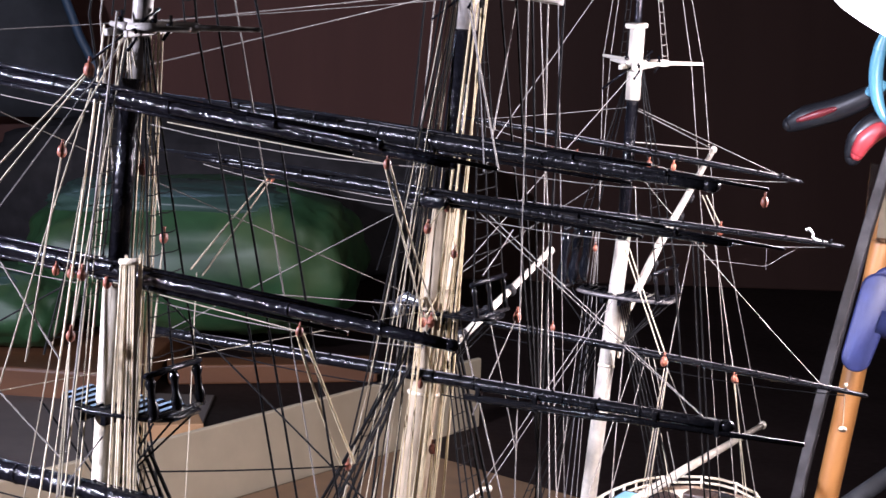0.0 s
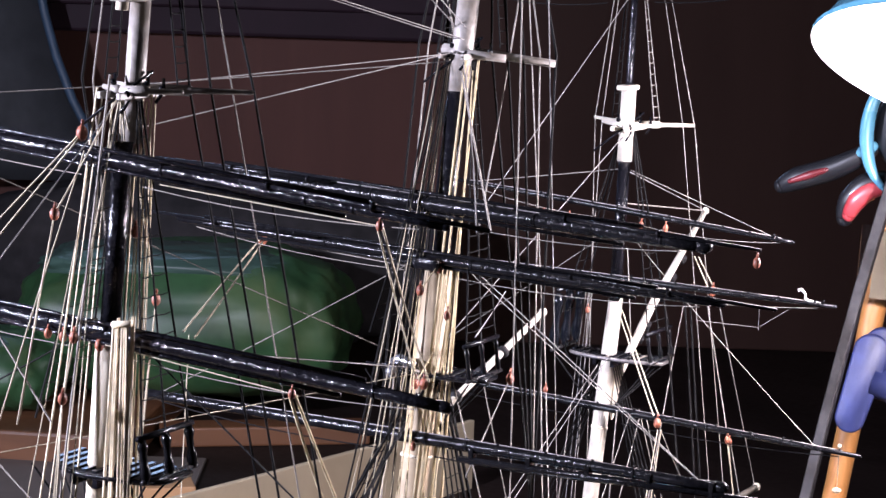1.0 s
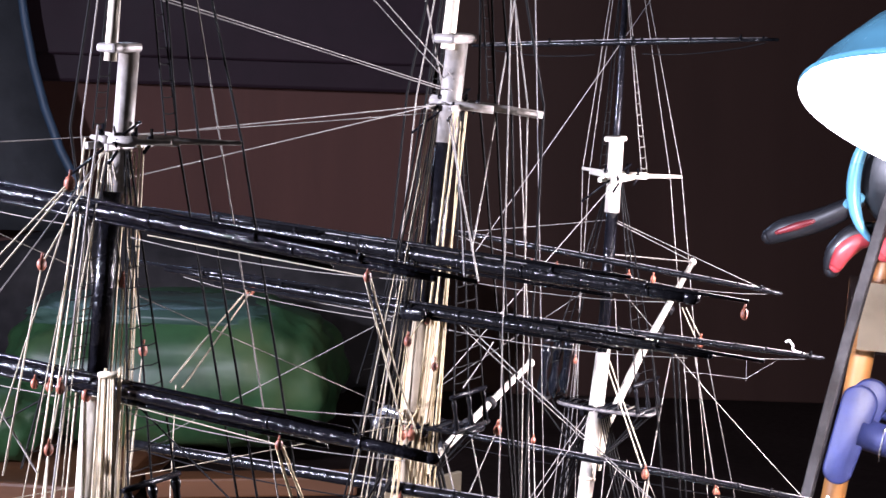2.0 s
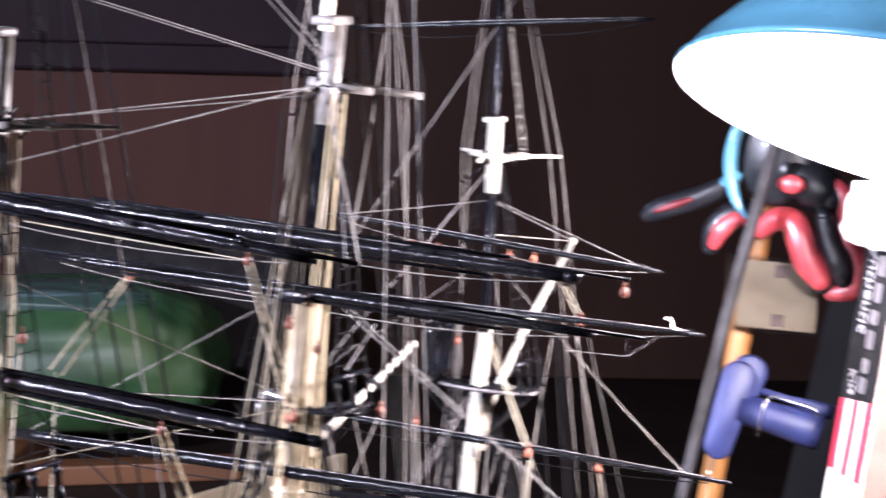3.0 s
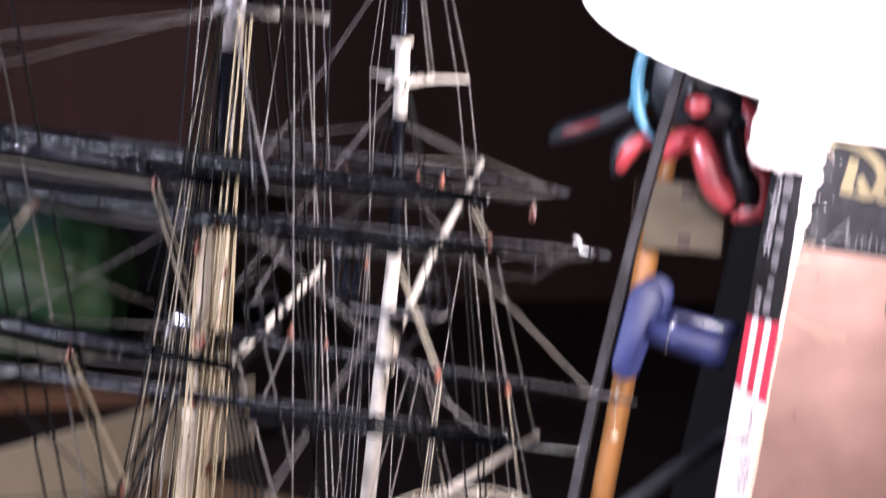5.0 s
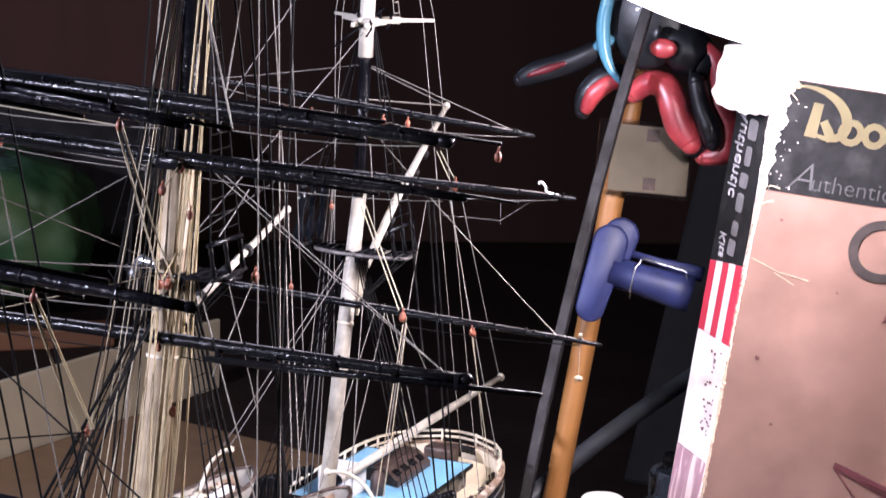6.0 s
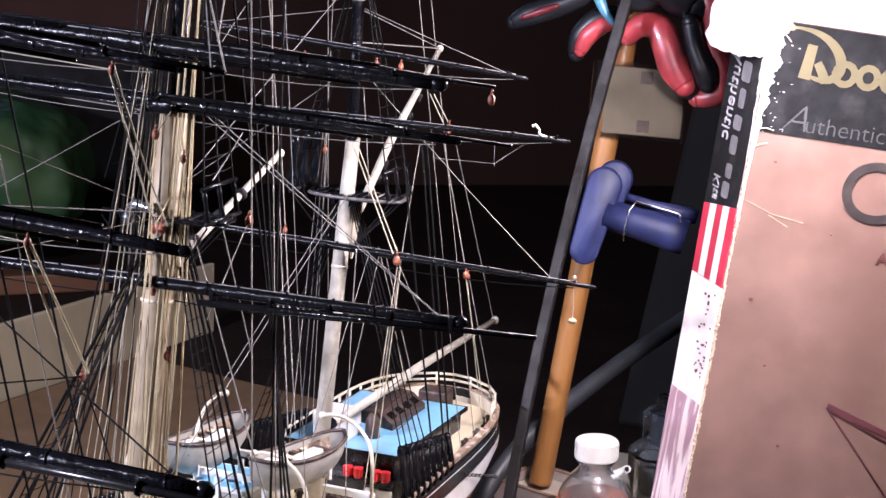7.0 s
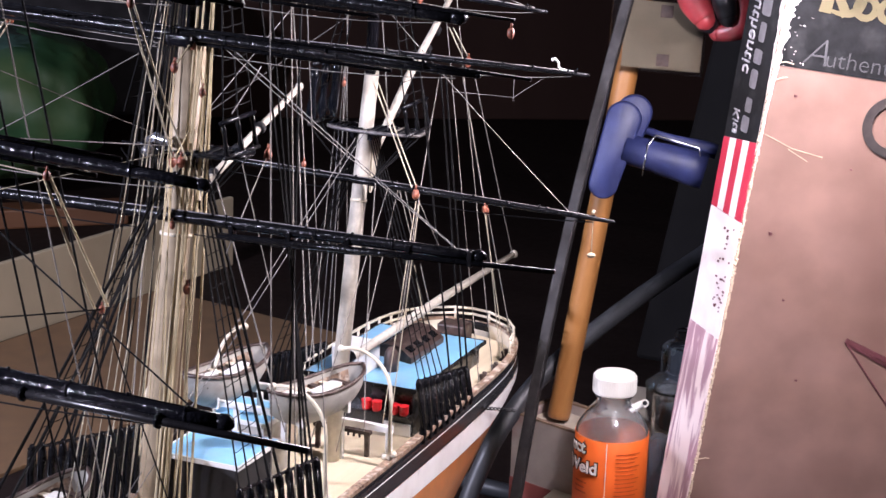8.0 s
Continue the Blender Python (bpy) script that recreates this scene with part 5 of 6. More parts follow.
# the old carton is crushed out of square: its narrow side leans outwards by this much per metre of depth
BOX_SKEW = Matrix(((1, -0.4226, 0, 0), (0, 0.906, 0, 0), (0, 0, 1, 0), (0, 0, 0, 1)))


def bp(name, bm, mat, label="", parent=None, smooth=False):
    # the carton has sunk in a little towards its foot
    for v in bm.verts:
        if v.co.y > 0:
            v.co.y *= max(0.72, 0.765 + 0.36 * (v.co.z - 0.12))
    bm.transform(BOX_SKEW)
    ob = part(name, bm, mat, parent or box, label, smooth)
    if parent is None:
        ob.matrix_local = BOX_M
    return ob


body = bp("carton", add_box(bmesh.new(), (BOX_W, BOX_D, BOX_H - DROP), Matrix.Translation((BOX_W / 2, BOX_D / 2, (BOX_H + DROP) / 2)), 0.0012), PINK_CARD, "faded pink cardboard carton")


def face_print(name, u, w, su, sw, mat, turn=0.0, lift=0.0004, label=""):
    m = Matrix.Translation((u + su / 2, -lift, w + sw / 2)) @ Matrix.Rotation(turn, 4, "Y")
    return bp(name, add_box(bmesh.new(), (su, 0.0006, sw), m), mat, label, body)


def spine_print(name, y, w, sy, sw, mat, lift=0.0004, label="", turn=0.0, slant=0.0):
    m = Matrix.Translation((-lift, y + sy / 2, w + sw / 2)) @ Matrix.Rotation(turn, 4, "X")
    bm = add_box(bmesh.new(), (0.0006, sy, sw), m)
    if slant:
        for v in bm.verts:
            if abs(v.co.z - slant) < 0.003:
                v.co.z -= 0.14 * v.co.y
    return bp(name, bm, mat, label, body)


def lettering(text, size, m, mat, name, parent, label="", thick=0.0, shear=0.0):
    cu = bpy.data.curves.new(name, "FONT")
    cu.body, cu.size, cu.extrude, cu.shear, cu.offset = text, size, 0.0002, shear, thick
    tmp = new(name + "_tmp", cu)
    bpy.context.view_layer.update()
    me = bpy.data.meshes.new_from_object(tmp)
    bpy.data.objects.remove(tmp)
    me.transform(m)
    me.materials.clear()
    return link_mesh(name, me, mat, parent, label)


def on_face(u, w, lift=0.0012):
    return Matrix.Translation((u, -lift, w)) @ Matrix.Rotation(math.pi / 2, 4, "X")


face_print("title_panel", 0.002, 0.345, BOX_W - 0.004, 0.0535, DARK_PRINT, label="black title panel, scuffed at the edge")
# emblem of plain cream shapes: a sweeping crescent, a stem, and rounded blots
def flat_ring(pts_w, lift):
    """A flat ribbon on the face along (u, w, width) stations."""
    bm = bmesh.new()
    rows_ = []
    for i, (u, w, wd) in enumerate(pts_w):
        u0, w0 = pts_w[max(0, i - 1)][:2]
        u1, w1 = pts_w[min(len(pts_w) - 1, i + 1)][:2]
        n = Vector((-(w1 - w0), 0, u1 - u0)).normalized() * wd / 2
        c = Vector((u, -lift, w))
        rows_.append([bm.verts.new(c + n), bm.verts.new(c - n)])
    for p, q in zip(rows_, rows_[1:]):
        bm.faces.new((p[0], p[1], q[1], q[0]))
    bmesh.ops.solidify(bm, geom=bm.faces[:], thickness=0.0003)
    return bm


SWEEP = [(0.0075 + 0.0215 * math.sin(k * math.pi / 15 * 0.95) + 0.0006 * k, 0.3850 + 0.0115 * math.cos(k * math.pi / 15 * 1.22 - 0.25), 0.0008 + 0.0042 * math.sin(k * math.pi / 16) ** 1.2) for k in range(16)]
bp("emblem_sweep", flat_ring(SWEEP, 0.0009), GOLD_PRINT, "cream emblem", body)
bp("emblem_bar", flat_ring([(0.0192, 0.3895, 0.0046), (0.0178, 0.3730, 0.0058)], 0.0009), GOLD_PRINT, "", body)
bp("emblem_bar", flat_ring([(0.0228, 0.3815, 0.0038), (0.0258, 0.3770, 0.0044), (0.0282, 0.3727, 0.0046)], 0.0009), GOLD_PRINT, "", body)
for u, r0 in ((0.0365, 0.0046), (0.0475, 0.0044), (0.0590, 0.0046), (0.0705, 0.0044)):
    bp("emblem_blot", flat_ring([(u + r0 * math.cos(k * math.tau / 14), 0.3780 + r0 * 1.05 * math.sin(k * math.tau / 14), 0.0034) for k in range(15)], 0.0009), GOLD_PRINT, "", body)
bp("emblem_dot", add_lathe(bmesh.new(), [(0.0015, -0.0003), (0.0015, 0.0003)], 12, on_face(0.0080, 0.3962, 0.001)), GOLD_PRINT, "", body)
lettering("A", 0.0190, on_face(0.0115, 0.3476), GREY_PRINT, "title_word", body, "pale grey lettering", -0.0004, 0.35)
lettering("uthentic Kits", 0.0118, on_face(0.0228, 0.3478), GREY_PRINT, "title_word", body, "pale grey lettering", -0.0002)
lettering("C", 0.0425, on_face(0.0445, 0.3095), SCUFFED_BLACK, "title_letter", body, "worn black letter", 0.0002)
lettering("A", 0.0085, on_face(0.069, 0.290), MAROON_PRINT, "title_letter", body, "maroon letter")
# printed spar and its stay, part of the faded picture
for a, b, w in (((0.0605, 0.2150), (0.165, 0.182), 0.0028), ((0.0605, 0.2140), (0.135, 0.132), 0.0006), ((0.0625, 0.2130), (0.165, 0.173), 0.0009)):
    d = Vector((b[0] - a[0], 0, b[1] - a[1]))
    m = Matrix.Translation((a[0] + d.x / 2, -0.0006, a[1] + d.z / 2)) @ Matrix.Rotation(-math.atan2(d.z, d.x), 4, "Y")
    bp("printed_spar", add_box(bmesh.new(), (d.length, 0.0006, w), m), MAROON_PRINT, "", body)
for u, w, s in ((0.012, 0.331, 0.0012), (0.013, 0.262, 0.0014), (0.026, 0.230, 0.0009), (0.045, 0.300, 0.0008), (0.040, 0.19, 0.001)):
    face_print("fly_speck", u, w, s, s, MAROON_PRINT)
# crease: lifted pale paper
for a, b in (((0.002, 0.311), (0.016, 0.306)), ((0.016, 0.306), (0.031, 0.304)), ((0.014, 0.3055), (0.024, 0.301))):
    d = Vector((b[0] - a[0], 0, b[1] - a[1]))
    m = Matrix.Translation((a[0] + d.x / 2, -0.0004, a[1] + d.z / 2)) @ Matrix.Rotation(-math.atan2(d.z, d.x), 4, "Y")
    bp("crease", add_box(bmesh.new(), (d.length, 0.0005, 0.0003), m), CARD_EDGE, "", body)
# the spine: black panel, rotated words, stripes, rubbed paper
spine_print("spine_panel", 0.001, 0.3060, BOX_D - 0.002, 0.0905, DARK_PRINT, label="black spine panel", slant=0.3060)
for i in range(5):
    spine_print("spine_stripe", 0.0016 + 0.0072 * i, 0.2655, 0.0072, 0.0403, WHITE_PRINT if i % 2 else RED_PRINT, label="red stripe" if i % 2 == 0 else "white stripe", slant=0.3058)
spine_print("spine_paper", 0.001, 0.205, BOX_D - 0.002, 0.0602, WHITE_PRINT, label="worn white spine paper")
spine_print("rubbed_spine", 0.0006, 0.033, BOX_D - 0.0012, 0.1718, WORN_SPINE, label="rubbed lilac spine paper")
for w, hw_, hh_ in ((0.3700, 0.0058, 0.0050), (0.3570, 0.0040, 0.0048), (0.3450, 0.0052, 0.0036), (0.3340, 0.0046, 0.0046), (0.3210, 0.0042, 0.0036), (0.3115, 0.0048, 0.0040)):
    bm = bmesh.new()
    ring_ = [bm.verts.new((-0.0010, 0.0165 + 0.85 * hw_ * math.copysign(abs(math.cos(k * math.tau / 18)) ** 0.4, math.cos(k * math.tau / 18)), w + hh_ * math.copysign(abs(math.sin(k * math.tau / 18)) ** 0.4, math.sin(k * math.tau / 18)))) for k in range(18)]
    bm.faces.new(ring_)
    bmesh.ops.solidify(bm, geom=bm.faces[:], thickness=0.0003)
    bp("spine_emblem", bm, GREY_SPINE, "", body)
# rubbed white paper along the corner, wide at the top and thin lower down
def worn_strip(side, scale, seed):
    """A ragged strip of bared paper from the box corner, on the face (0) or on the spine (1)."""
    bm = bmesh.new()
    rows_ = []
    n = 150
    for i in range(n + 1):
        w = 0.300 + 0.0985 * i / n
        k = max(0.0, (w - 0.318) / 0.08)
        wide = 0.0006 + scale * k ** 1.4 * (0.75 + 0.55 * noise.noise(Vector((seed, w * 160, 0))) + 0.35 * noise.noise(Vector((seed, w * 700, 3)))) + 0.0005 * noise.noise(Vector((seed, w * 400, 8)))
        wide = max(0.0004, wide)
        rows_.append([bm.verts.new((0.0, -0.0008, w)), bm.verts.new((wide, -0.0008, w))] if side == 0 else [bm.verts.new((-0.0008, 0.0, w)), bm.verts.new((-0.0008, wide, w))])
    for p, q in zip(rows_, rows_[1:]):
        bm.faces.new((p[0], p[1], q[1], q[0]))
    bmesh.ops.solidify(bm, geom=bm.faces[:], thickness=0.0003)
    bp("rubbed_edge", bm, WHITE_PRINT, "white paper bared along the corner", body)


worn_strip(0, 0.0085, 1.0)
worn_strip(1, 0.0070, 6.0)
rng = random.Random(9)
for i in range(26):
    u, w = 0.003 + 0.012 * rng.random() ** 1.6, 0.345 + 0.045 * rng.random()
    bm = bmesh.new()
    bm.faces.new([bm.verts.new((u + 0.0011 * rng.random() * math.cos(k * 1.2566), -0.0008, w + 0.0005 * rng.random() * math.sin(k * 1.2566))) for k in range(5)])
    bmesh.ops.solidify(bm, geom=bm.faces[:], thickness=0.0002)
    bp("paper_chip", bm, WHITE_PRINT, "", body)
for word, size, top in (("Authentic", 0.0112, 0.3790), ("Kits", 0.0080, 0.3170)):
    m = BOX_SKEW @ Matrix.Translation((-0.0010, 0.0205, top)) @ Matrix(((0, 0, -1, 0), (0, 1, 0, 0), (-1, 0, 0, 0), (0, 0, 0, 1)))
    lettering(word, size, m, GREY_SPINE, "spine_title", body, "white spine lettering")
rng = random.Random(4)
for i in range(34):
    spine_print("spine_print_mark", 0.004 + rng.random() * 0.008 + 0.005 * (i % 2), 0.215 + rng.random() * 0.045, 0.0006 + rng.random() * 0.0012, 0.0006 + rng.random() * 0.0005, MAROON_PRINT, 0.0008)
# frayed corner edge of the carton
bm = bmesh.new()
for i in range(300):
    w = DROP + (BOX_H - DROP) * i / 300
    k = 0.00025 + 0.0009 * noise.noise(Vector((0, 0, w * 240))) ** 2 + 0.0003 * rng.random()
    add_box(bm, (k * 2, k * 2, 0.0017), Matrix.Translation((0.0003 + rng.uniform(-0.0003, 0.0003), 0.0003, w + 0.0006)) @ Matrix.Rotation(rng.random() * 3, 4, (0.2, 0.4, 0.9)))
bp("frayed_edge", bm, CARD_EDGE, "torn grey corner edge", body)
for i in range(9):
    w = 0.10 + 0.02 * rng.random() if i < 5 else 0.3 * rng.random() + 0.1
    a = Vector((0.0005, -0.0005, w))
    d = Vector((rng.uniform(0.002, 0.008), -0.002, rng.uniform(-0.005, 0.004)))
    bp("paper_fibre", add_tube(bmesh.new(), [a, a + d * 0.5 + Vector((0, -0.001, 0.001)), a + d], 0.00022, 4), CARD_EDGE, "", body)
# white lid flap, folded open at the top of the spine
bm = bmesh.new()
N_F = 20
g = []
for a in range(N_F + 1):
    row = []
    for b in range(N_F + 1):
        p, q = 2 * a / N_F - 1, 2 * b / N_F - 1
        # rounded square, crumpled, with its edges curled back
        u, w = p * math.sqrt(1 - 0.30 * q * q), q * math.sqrt(1 - 0.30 * p * p)
        wob = noise.noise(Vector((p * 2.3, q * 2.3, 2.0)))
        fine = noise.noise(Vector((p * 6, q * 6, 5.0)))
        row.append(bm.verts.new((-0.0125 + 0.0180 * u * (1 + 0.08 * wob), -0.005 + 0.005 * (u * u + w * w) + 0.0022 * wob + 0.0007 * fine, BOX_H - 0.0035 + 0.0165 * w * (1 + 0.10 * fine))))
    g.append(row)
for a in range(N_F):
    for b in range(N_F):
        bm.faces.new((g[a][b], g[a + 1][b], g[a + 1][b + 1], g[a][b + 1]))
bmesh.ops.solidify(bm, geom=bm.faces[:], thickness=0.001)
bp("lid_flap", bm, WHITE_PRINT, "white torn flap", body, True)
bp("lid_rim", add_box(bmesh.new(), (BOX_W - 0.004, 0.0016, 0.008), Matrix.Translation((BOX_W / 2, 0.0004, BOX_H + 0.004)), 0.0004), WHITE_PRINT, "white lid rim", body)

# ---- blue spring clamp on the dowel ----
clamp = thing("spring_clamp", (0.0660, 0.5334, 0.2420), "blue plastic spring clamp gripping the wooden dowel", "clamp")


def cp(name, bm, mat, label="", smooth=True):
    ob = part(name, bm, mat, clamp, label, smooth)
    ob.matrix_parent_inverse = Matrix.Translation((-0.0660, -0.5334, -0.2420))
    return ob


ca, cb = Vector((0.0595, 0.5294, 0.2240)), Vector((0.0664, 0.5364, 0.2590))
for k, off in enumerate((Vector((0, 0, 0)), Vector((0.0026, 0.0105, 0.0022)))):
    # a flat paddle with rounded ends and a softened rim
    a_, b_ = mixed(ca, cb, k * 0.55) + off, cb + off
    ax = (b_ - a_).normalized()
    sd = ax.cross(Vector((0.30, -1, 0.1))).normalized()
    nr = sd.cross(ax)
    bm = bmesh.new()
    outline = []
    for q_ in range(28):
        t = q_ * math.tau / 28
        e = b_ if math.cos(t) > 0 else a_
        r_ = 0.0098 if math.cos(t) > 0 else 0.0080
        outline.append((e, ax * math.cos(t) * r_ + sd * math.sin(t) * r_))
    rings = [[bm.verts.new(e + v * f + nr * h_) for e, v in outline] for f, h_ in ((0.86, -0.0040), (0.97, -0.0030), (1.0, -0.0015), (1.0, 0.0015), (0.97, 0.0030), (0.86, 0.0040))]
    for p, q in zip(rings, rings[1:]):
        for n_ in range(28):
            bm.faces.new((p[n_], p[(n_ + 1) % 28], q[(n_ + 1) % 28], q[n_]))
    bm.faces.new(rings[0][::-1])
    bm.faces.new(rings[-1])
    bmesh.ops.recalc_face_normals(bm, faces=bm.faces[:])
    cp("jaw", bm, BLUE_PLASTIC, "rounded blue jaw")
h0, h1 = Vector((0.0680, 0.5364, 0.2445)), Vector((0.1105, 0.5462, 0.2345))
for off, r0, r1 in ((Vector((0, 0, -0.0010)), 0.0084, 0.0098), (Vector((0.002, 0.014, 0.0075)), 0.0022, 0.0042)):
    bm = add_tube(bmesh.new(), [h0 + off, mixed(h0, h1, 0.42) + off, mixed(h0, h1, 0.46) + off, mixed(h0, h1, 0.85) + off, h1 + off], [r0, r0, r0 * 1.05, r1, r1 * 0.97], 18)
    cp("handle", bm, BLUE_PLASTIC, "blue handle barrel")
bm = bmesh.new()
c = mixed(h0, h1, 0.32) + Vector((0, -0.001, 0))
add_tube(bm, [c + Vector((-0.002, -0.004, -0.011)), c + Vector((0.0, -0.009, -0.004)), c + Vector((0.001, -0.007, 0.007)), c + Vector((0.003, 0.0, 0.0105)), c + Vector((0.026, 0.004, 0.0055)), c + Vector((0.028, 0.002, -0.002))], 0.0006, 6)
cp("spring_wire", bm, material("bright_wire", (0.62, 0.62, 0.64), 0.25, metal=0.9), "bright bent spring wire")

# ---- cream plastic plate in a clear sleeve hung on the dowel ----
plate = thing("plastic_plate", (0.0740, 0.5704, 0.3000), "cream plastic plate with two square holes, in a clear sleeve", "plate")
pm = Matrix.Translation((0.0755, 0.5699, 0.3000)) @ Matrix.Rotation(math.radians(16), 4, "Z") @ Matrix.Rotation(math.radians(2), 4, "Y")


def pp(name, bm, mat, label=""):
    ob = part(name, bm, mat, plate, label)
    ob.matrix_parent_inverse = Matrix.Translation((-0.0740, -0.5704, -0.3000))
    return ob


W_, H_, hx, hz, hs = 0.043, 0.037, 0.0008, 0.0135, 0.0034
# one moulding: a grid of cells with two left out, thickened
xs_, zs_ = (-W_ / 2, hx - hs, hx + hs, W_ / 2), (-H_ / 2, -hz - hs, -hz + hs, hz - hs, hz + hs, H_ / 2)
bm = bmesh.new()
gv = [[bm.verts.new(pm @ Vector((x, 0.0015, z))) for z in zs_] for x in xs_]
for a in range(3):
    for b in range(5):
        if not (a == 1 and b in (1, 3)):
            bm.faces.new((gv[a][b], gv[a + 1][b], gv[a + 1][b + 1], gv[a][b + 1]))
bmesh.ops.solidify(bm, geom=bm.faces[:], thickness=0.003)
bmesh.ops.recalc_face_normals(bm, faces=bm.faces[:])
pp("plate_body", bm, CREAM_PLASTIC)
for s in (-1, 1):
    pp("hole_cup", add_box(bmesh.new(), (hs * 2, 0.001, hs * 2), pm @ Matrix.Translation((hx, 0.0022, s * hz))), BROWN, "dark recess")
pp("sleeve", add_box(bmesh.new(), (0.052, 0.0006, 0.042), pm @ Matrix.Translation((-0.003, 0.003, 0.0)), 0.0002), FILM, "clear plastic sleeve")

# ---- clamps and pliers with red and black grips ----
def eased(pts, radii, n=5):
    """The same path with rounded bends (Catmull-Rom), and the radii along it."""
    out, rr = [], []
    for i in range(len(pts) - 1):
        p0, p1, p2, p3 = pts[max(0, i - 1)], pts[i], pts[i + 1], pts[min(len(pts) - 1, i + 2)]
        for j in range(n):
            t = j / n
            out.append(0.5 * ((2 * p1) + (p2 - p0) * t + (2 * p0 - 5 * p1 + 4 * p2 - p3) * t * t + (3 * p1 - p0 - 3 * p2 + p3) * t ** 3))
            rr.append(radii[i] + (radii[i + 1] - radii[i]) * t)
    return out + [pts[-1]], rr + [radii[-1]]


def grips(name, at, label, arms):
    t = thing(name, at, label, "hand tool")
    inv = Matrix.Translation(-Vector(at))
    for pts, r, mat, lab in arms:
        bm = bmesh.new()
        path_, radii_ = eased(pts, r)
        add_tube(bm, path_, radii_, 14)
        for e, rr in ((pts[0], r[0]), (pts[-1], r[-1])):
            add_ball(bm, e, rr * 0.98, 10)
        ob = part("grip" if mat is not TEAL else "jaw", bm, mat, t, lab, True)
        ob.matrix_parent_inverse = inv
    return t


V = Vector
# the far clamp: a black handle pair with red inlays and a teal jaw
sp_cl = grips("spring_pliers", (0.0497, 0.5559, 0.3614), "black spring clamp with red inlays and a teal jaw", [
    ([V((0.0047, 0.5537, 0.3402)), V((0.0134, 0.5537, 0.3448)), V((0.0310, 0.5548, 0.3512)), V((0.0442, 0.5559, 0.3580)), V((0.0519, 0.5570, 0.3635))], [0.0044, 0.0064, 0.0062, 0.0055, 0.0044], BLACK_GRIP, "black grip"),
    ([V((0.0113, 0.5477, 0.3437)), V((0.0222, 0.5482, 0.3481)), V((0.0310, 0.5493, 0.3516))], [0.0013, 0.0022, 0.0013], DARK_INLAY, "red inlay"),
    ([V((0.0404, 0.5559, 0.3256)), V((0.0426, 0.5559, 0.3349)), V((0.0508, 0.5570, 0.3443)), V((0.0629, 0.5581, 0.3481))], [0.0046, 0.0064, 0.0066, 0.0055], BLACK_GRIP, "black grip"),
    ([V((0.0442, 0.5510, 0.3283)), V((0.0481, 0.5510, 0.3360)), V((0.0552, 0.5515, 0.3421)), V((0.0618, 0.5537, 0.3437))], [0.0037, 0.0051, 0.0046, 0.0033], RED_GRIP, "red inlay"),
    ([V((0.0453, 0.5548, 0.3591)), V((0.0503, 0.5537, 0.3630)), V((0.0541, 0.5537, 0.3657))], [0.0030, 0.0036, 0.0030], TEAL, "teal joint"),
    ([V((0.0624, 0.5493, 0.3448)), V((0.0569, 0.5493, 0.3514)), V((0.0536, 0.5493, 0.3591)), V((0.0519, 0.5493, 0.3690)), V((0.0521, 0.5493, 0.3789)), V((0.0541, 0.5493, 0.3888)), V((0.0580, 0.5504, 0.3976))], [0.0016, 0.0026, 0.0034, 0.0038, 0.0038, 0.0034, 0.0028], TEAL, "teal curved jaw"),
])
bm = add_lathe(bmesh.new(), [(0.0187, -0.0044), (0.0214, -0.0022), (0.0214, 0.0022), (0.0187, 0.0044)], 32, Matrix.Translation((0.0739, 0.5581, 0.3756)) @ Matrix.Rotation(math.pi / 2, 4, "X") @ Matrix.Diagonal((0.95, 1.15, 1, 1)))
ob = part("jaw_disc", bm, BLACK_GRIP, sp_cl, "black jaw plate", True)
ob.matrix_parent_inverse = Matrix.Translation(-Vector((0.0497, 0.5559, 0.3614)))
gp = grips("grip_pliers", (0.1025, 0.5618, 0.3591), "red and black handled pliers hung by the lamp", [
    ([V((0.0684, 0.5575, 0.3371)), V((0.0761, 0.5564, 0.3437)), V((0.0860, 0.5553, 0.3432)), V((0.0920, 0.5542, 0.3338)), V((0.0964, 0.5542, 0.3228)), V((0.1025, 0.5542, 0.3141))], [0.0051, 0.0064, 0.0075, 0.0086, 0.0086, 0.0062], RED_GRIP, "red grip"),
    ([V((0.0970, 0.5592, 0.3173)), V((0.1036, 0.5592, 0.3113)), V((0.1058, 0.5592, 0.3206))], [0.0055, 0.0062, 0.0048], BLACK_GRIP, "black grip end"),
    ([V((0.1025, 0.5607, 0.3657)), V((0.1113, 0.5607, 0.3591)), V((0.1146, 0.5607, 0.3481)), V((0.1157, 0.5607, 0.3349)), V((0.1217, 0.5607, 0.3239)), V((0.1201, 0.5607, 0.3108)), V((0.1080, 0.5607, 0.3064))], [0.0044, 0.0057, 0.0059, 0.0062, 0.0064, 0.0066, 0.0048], RED_GRIP, "red grip"),
    ([V((0.1036, 0.5542, 0.3481)), V((0.1074, 0.5542, 0.3349)), V((0.1129, 0.5542, 0.3239)), V((0.1151, 0.5542, 0.3162))], [0.0048, 0.0055, 0.0068, 0.0055], BLACK_GRIP, "black grip"),
    ([V((0.0816, 0.5629, 0.3701)), V((0.0948, 0.5629, 0.3624)), V((0.1047, 0.5629, 0.3569))], [0.0110, 0.0143, 0.0104], BLACK_GRIP, "black pivot"),
    ([V((0.1003, 0.5542, 0.3525)), V((0.1005, 0.5542, 0.3437))], [0.0013, 0.0013], STEEL, "steel spring pin"),
])
bm = add_ball(bmesh.new(), (0.0865, 0.5466, 0.3643), 0.0062, 16, (1.25, 0.55, 0.85))
ob = part("pivot_button", bm, RED_GRIP, gp, "red oval pivot button", True)
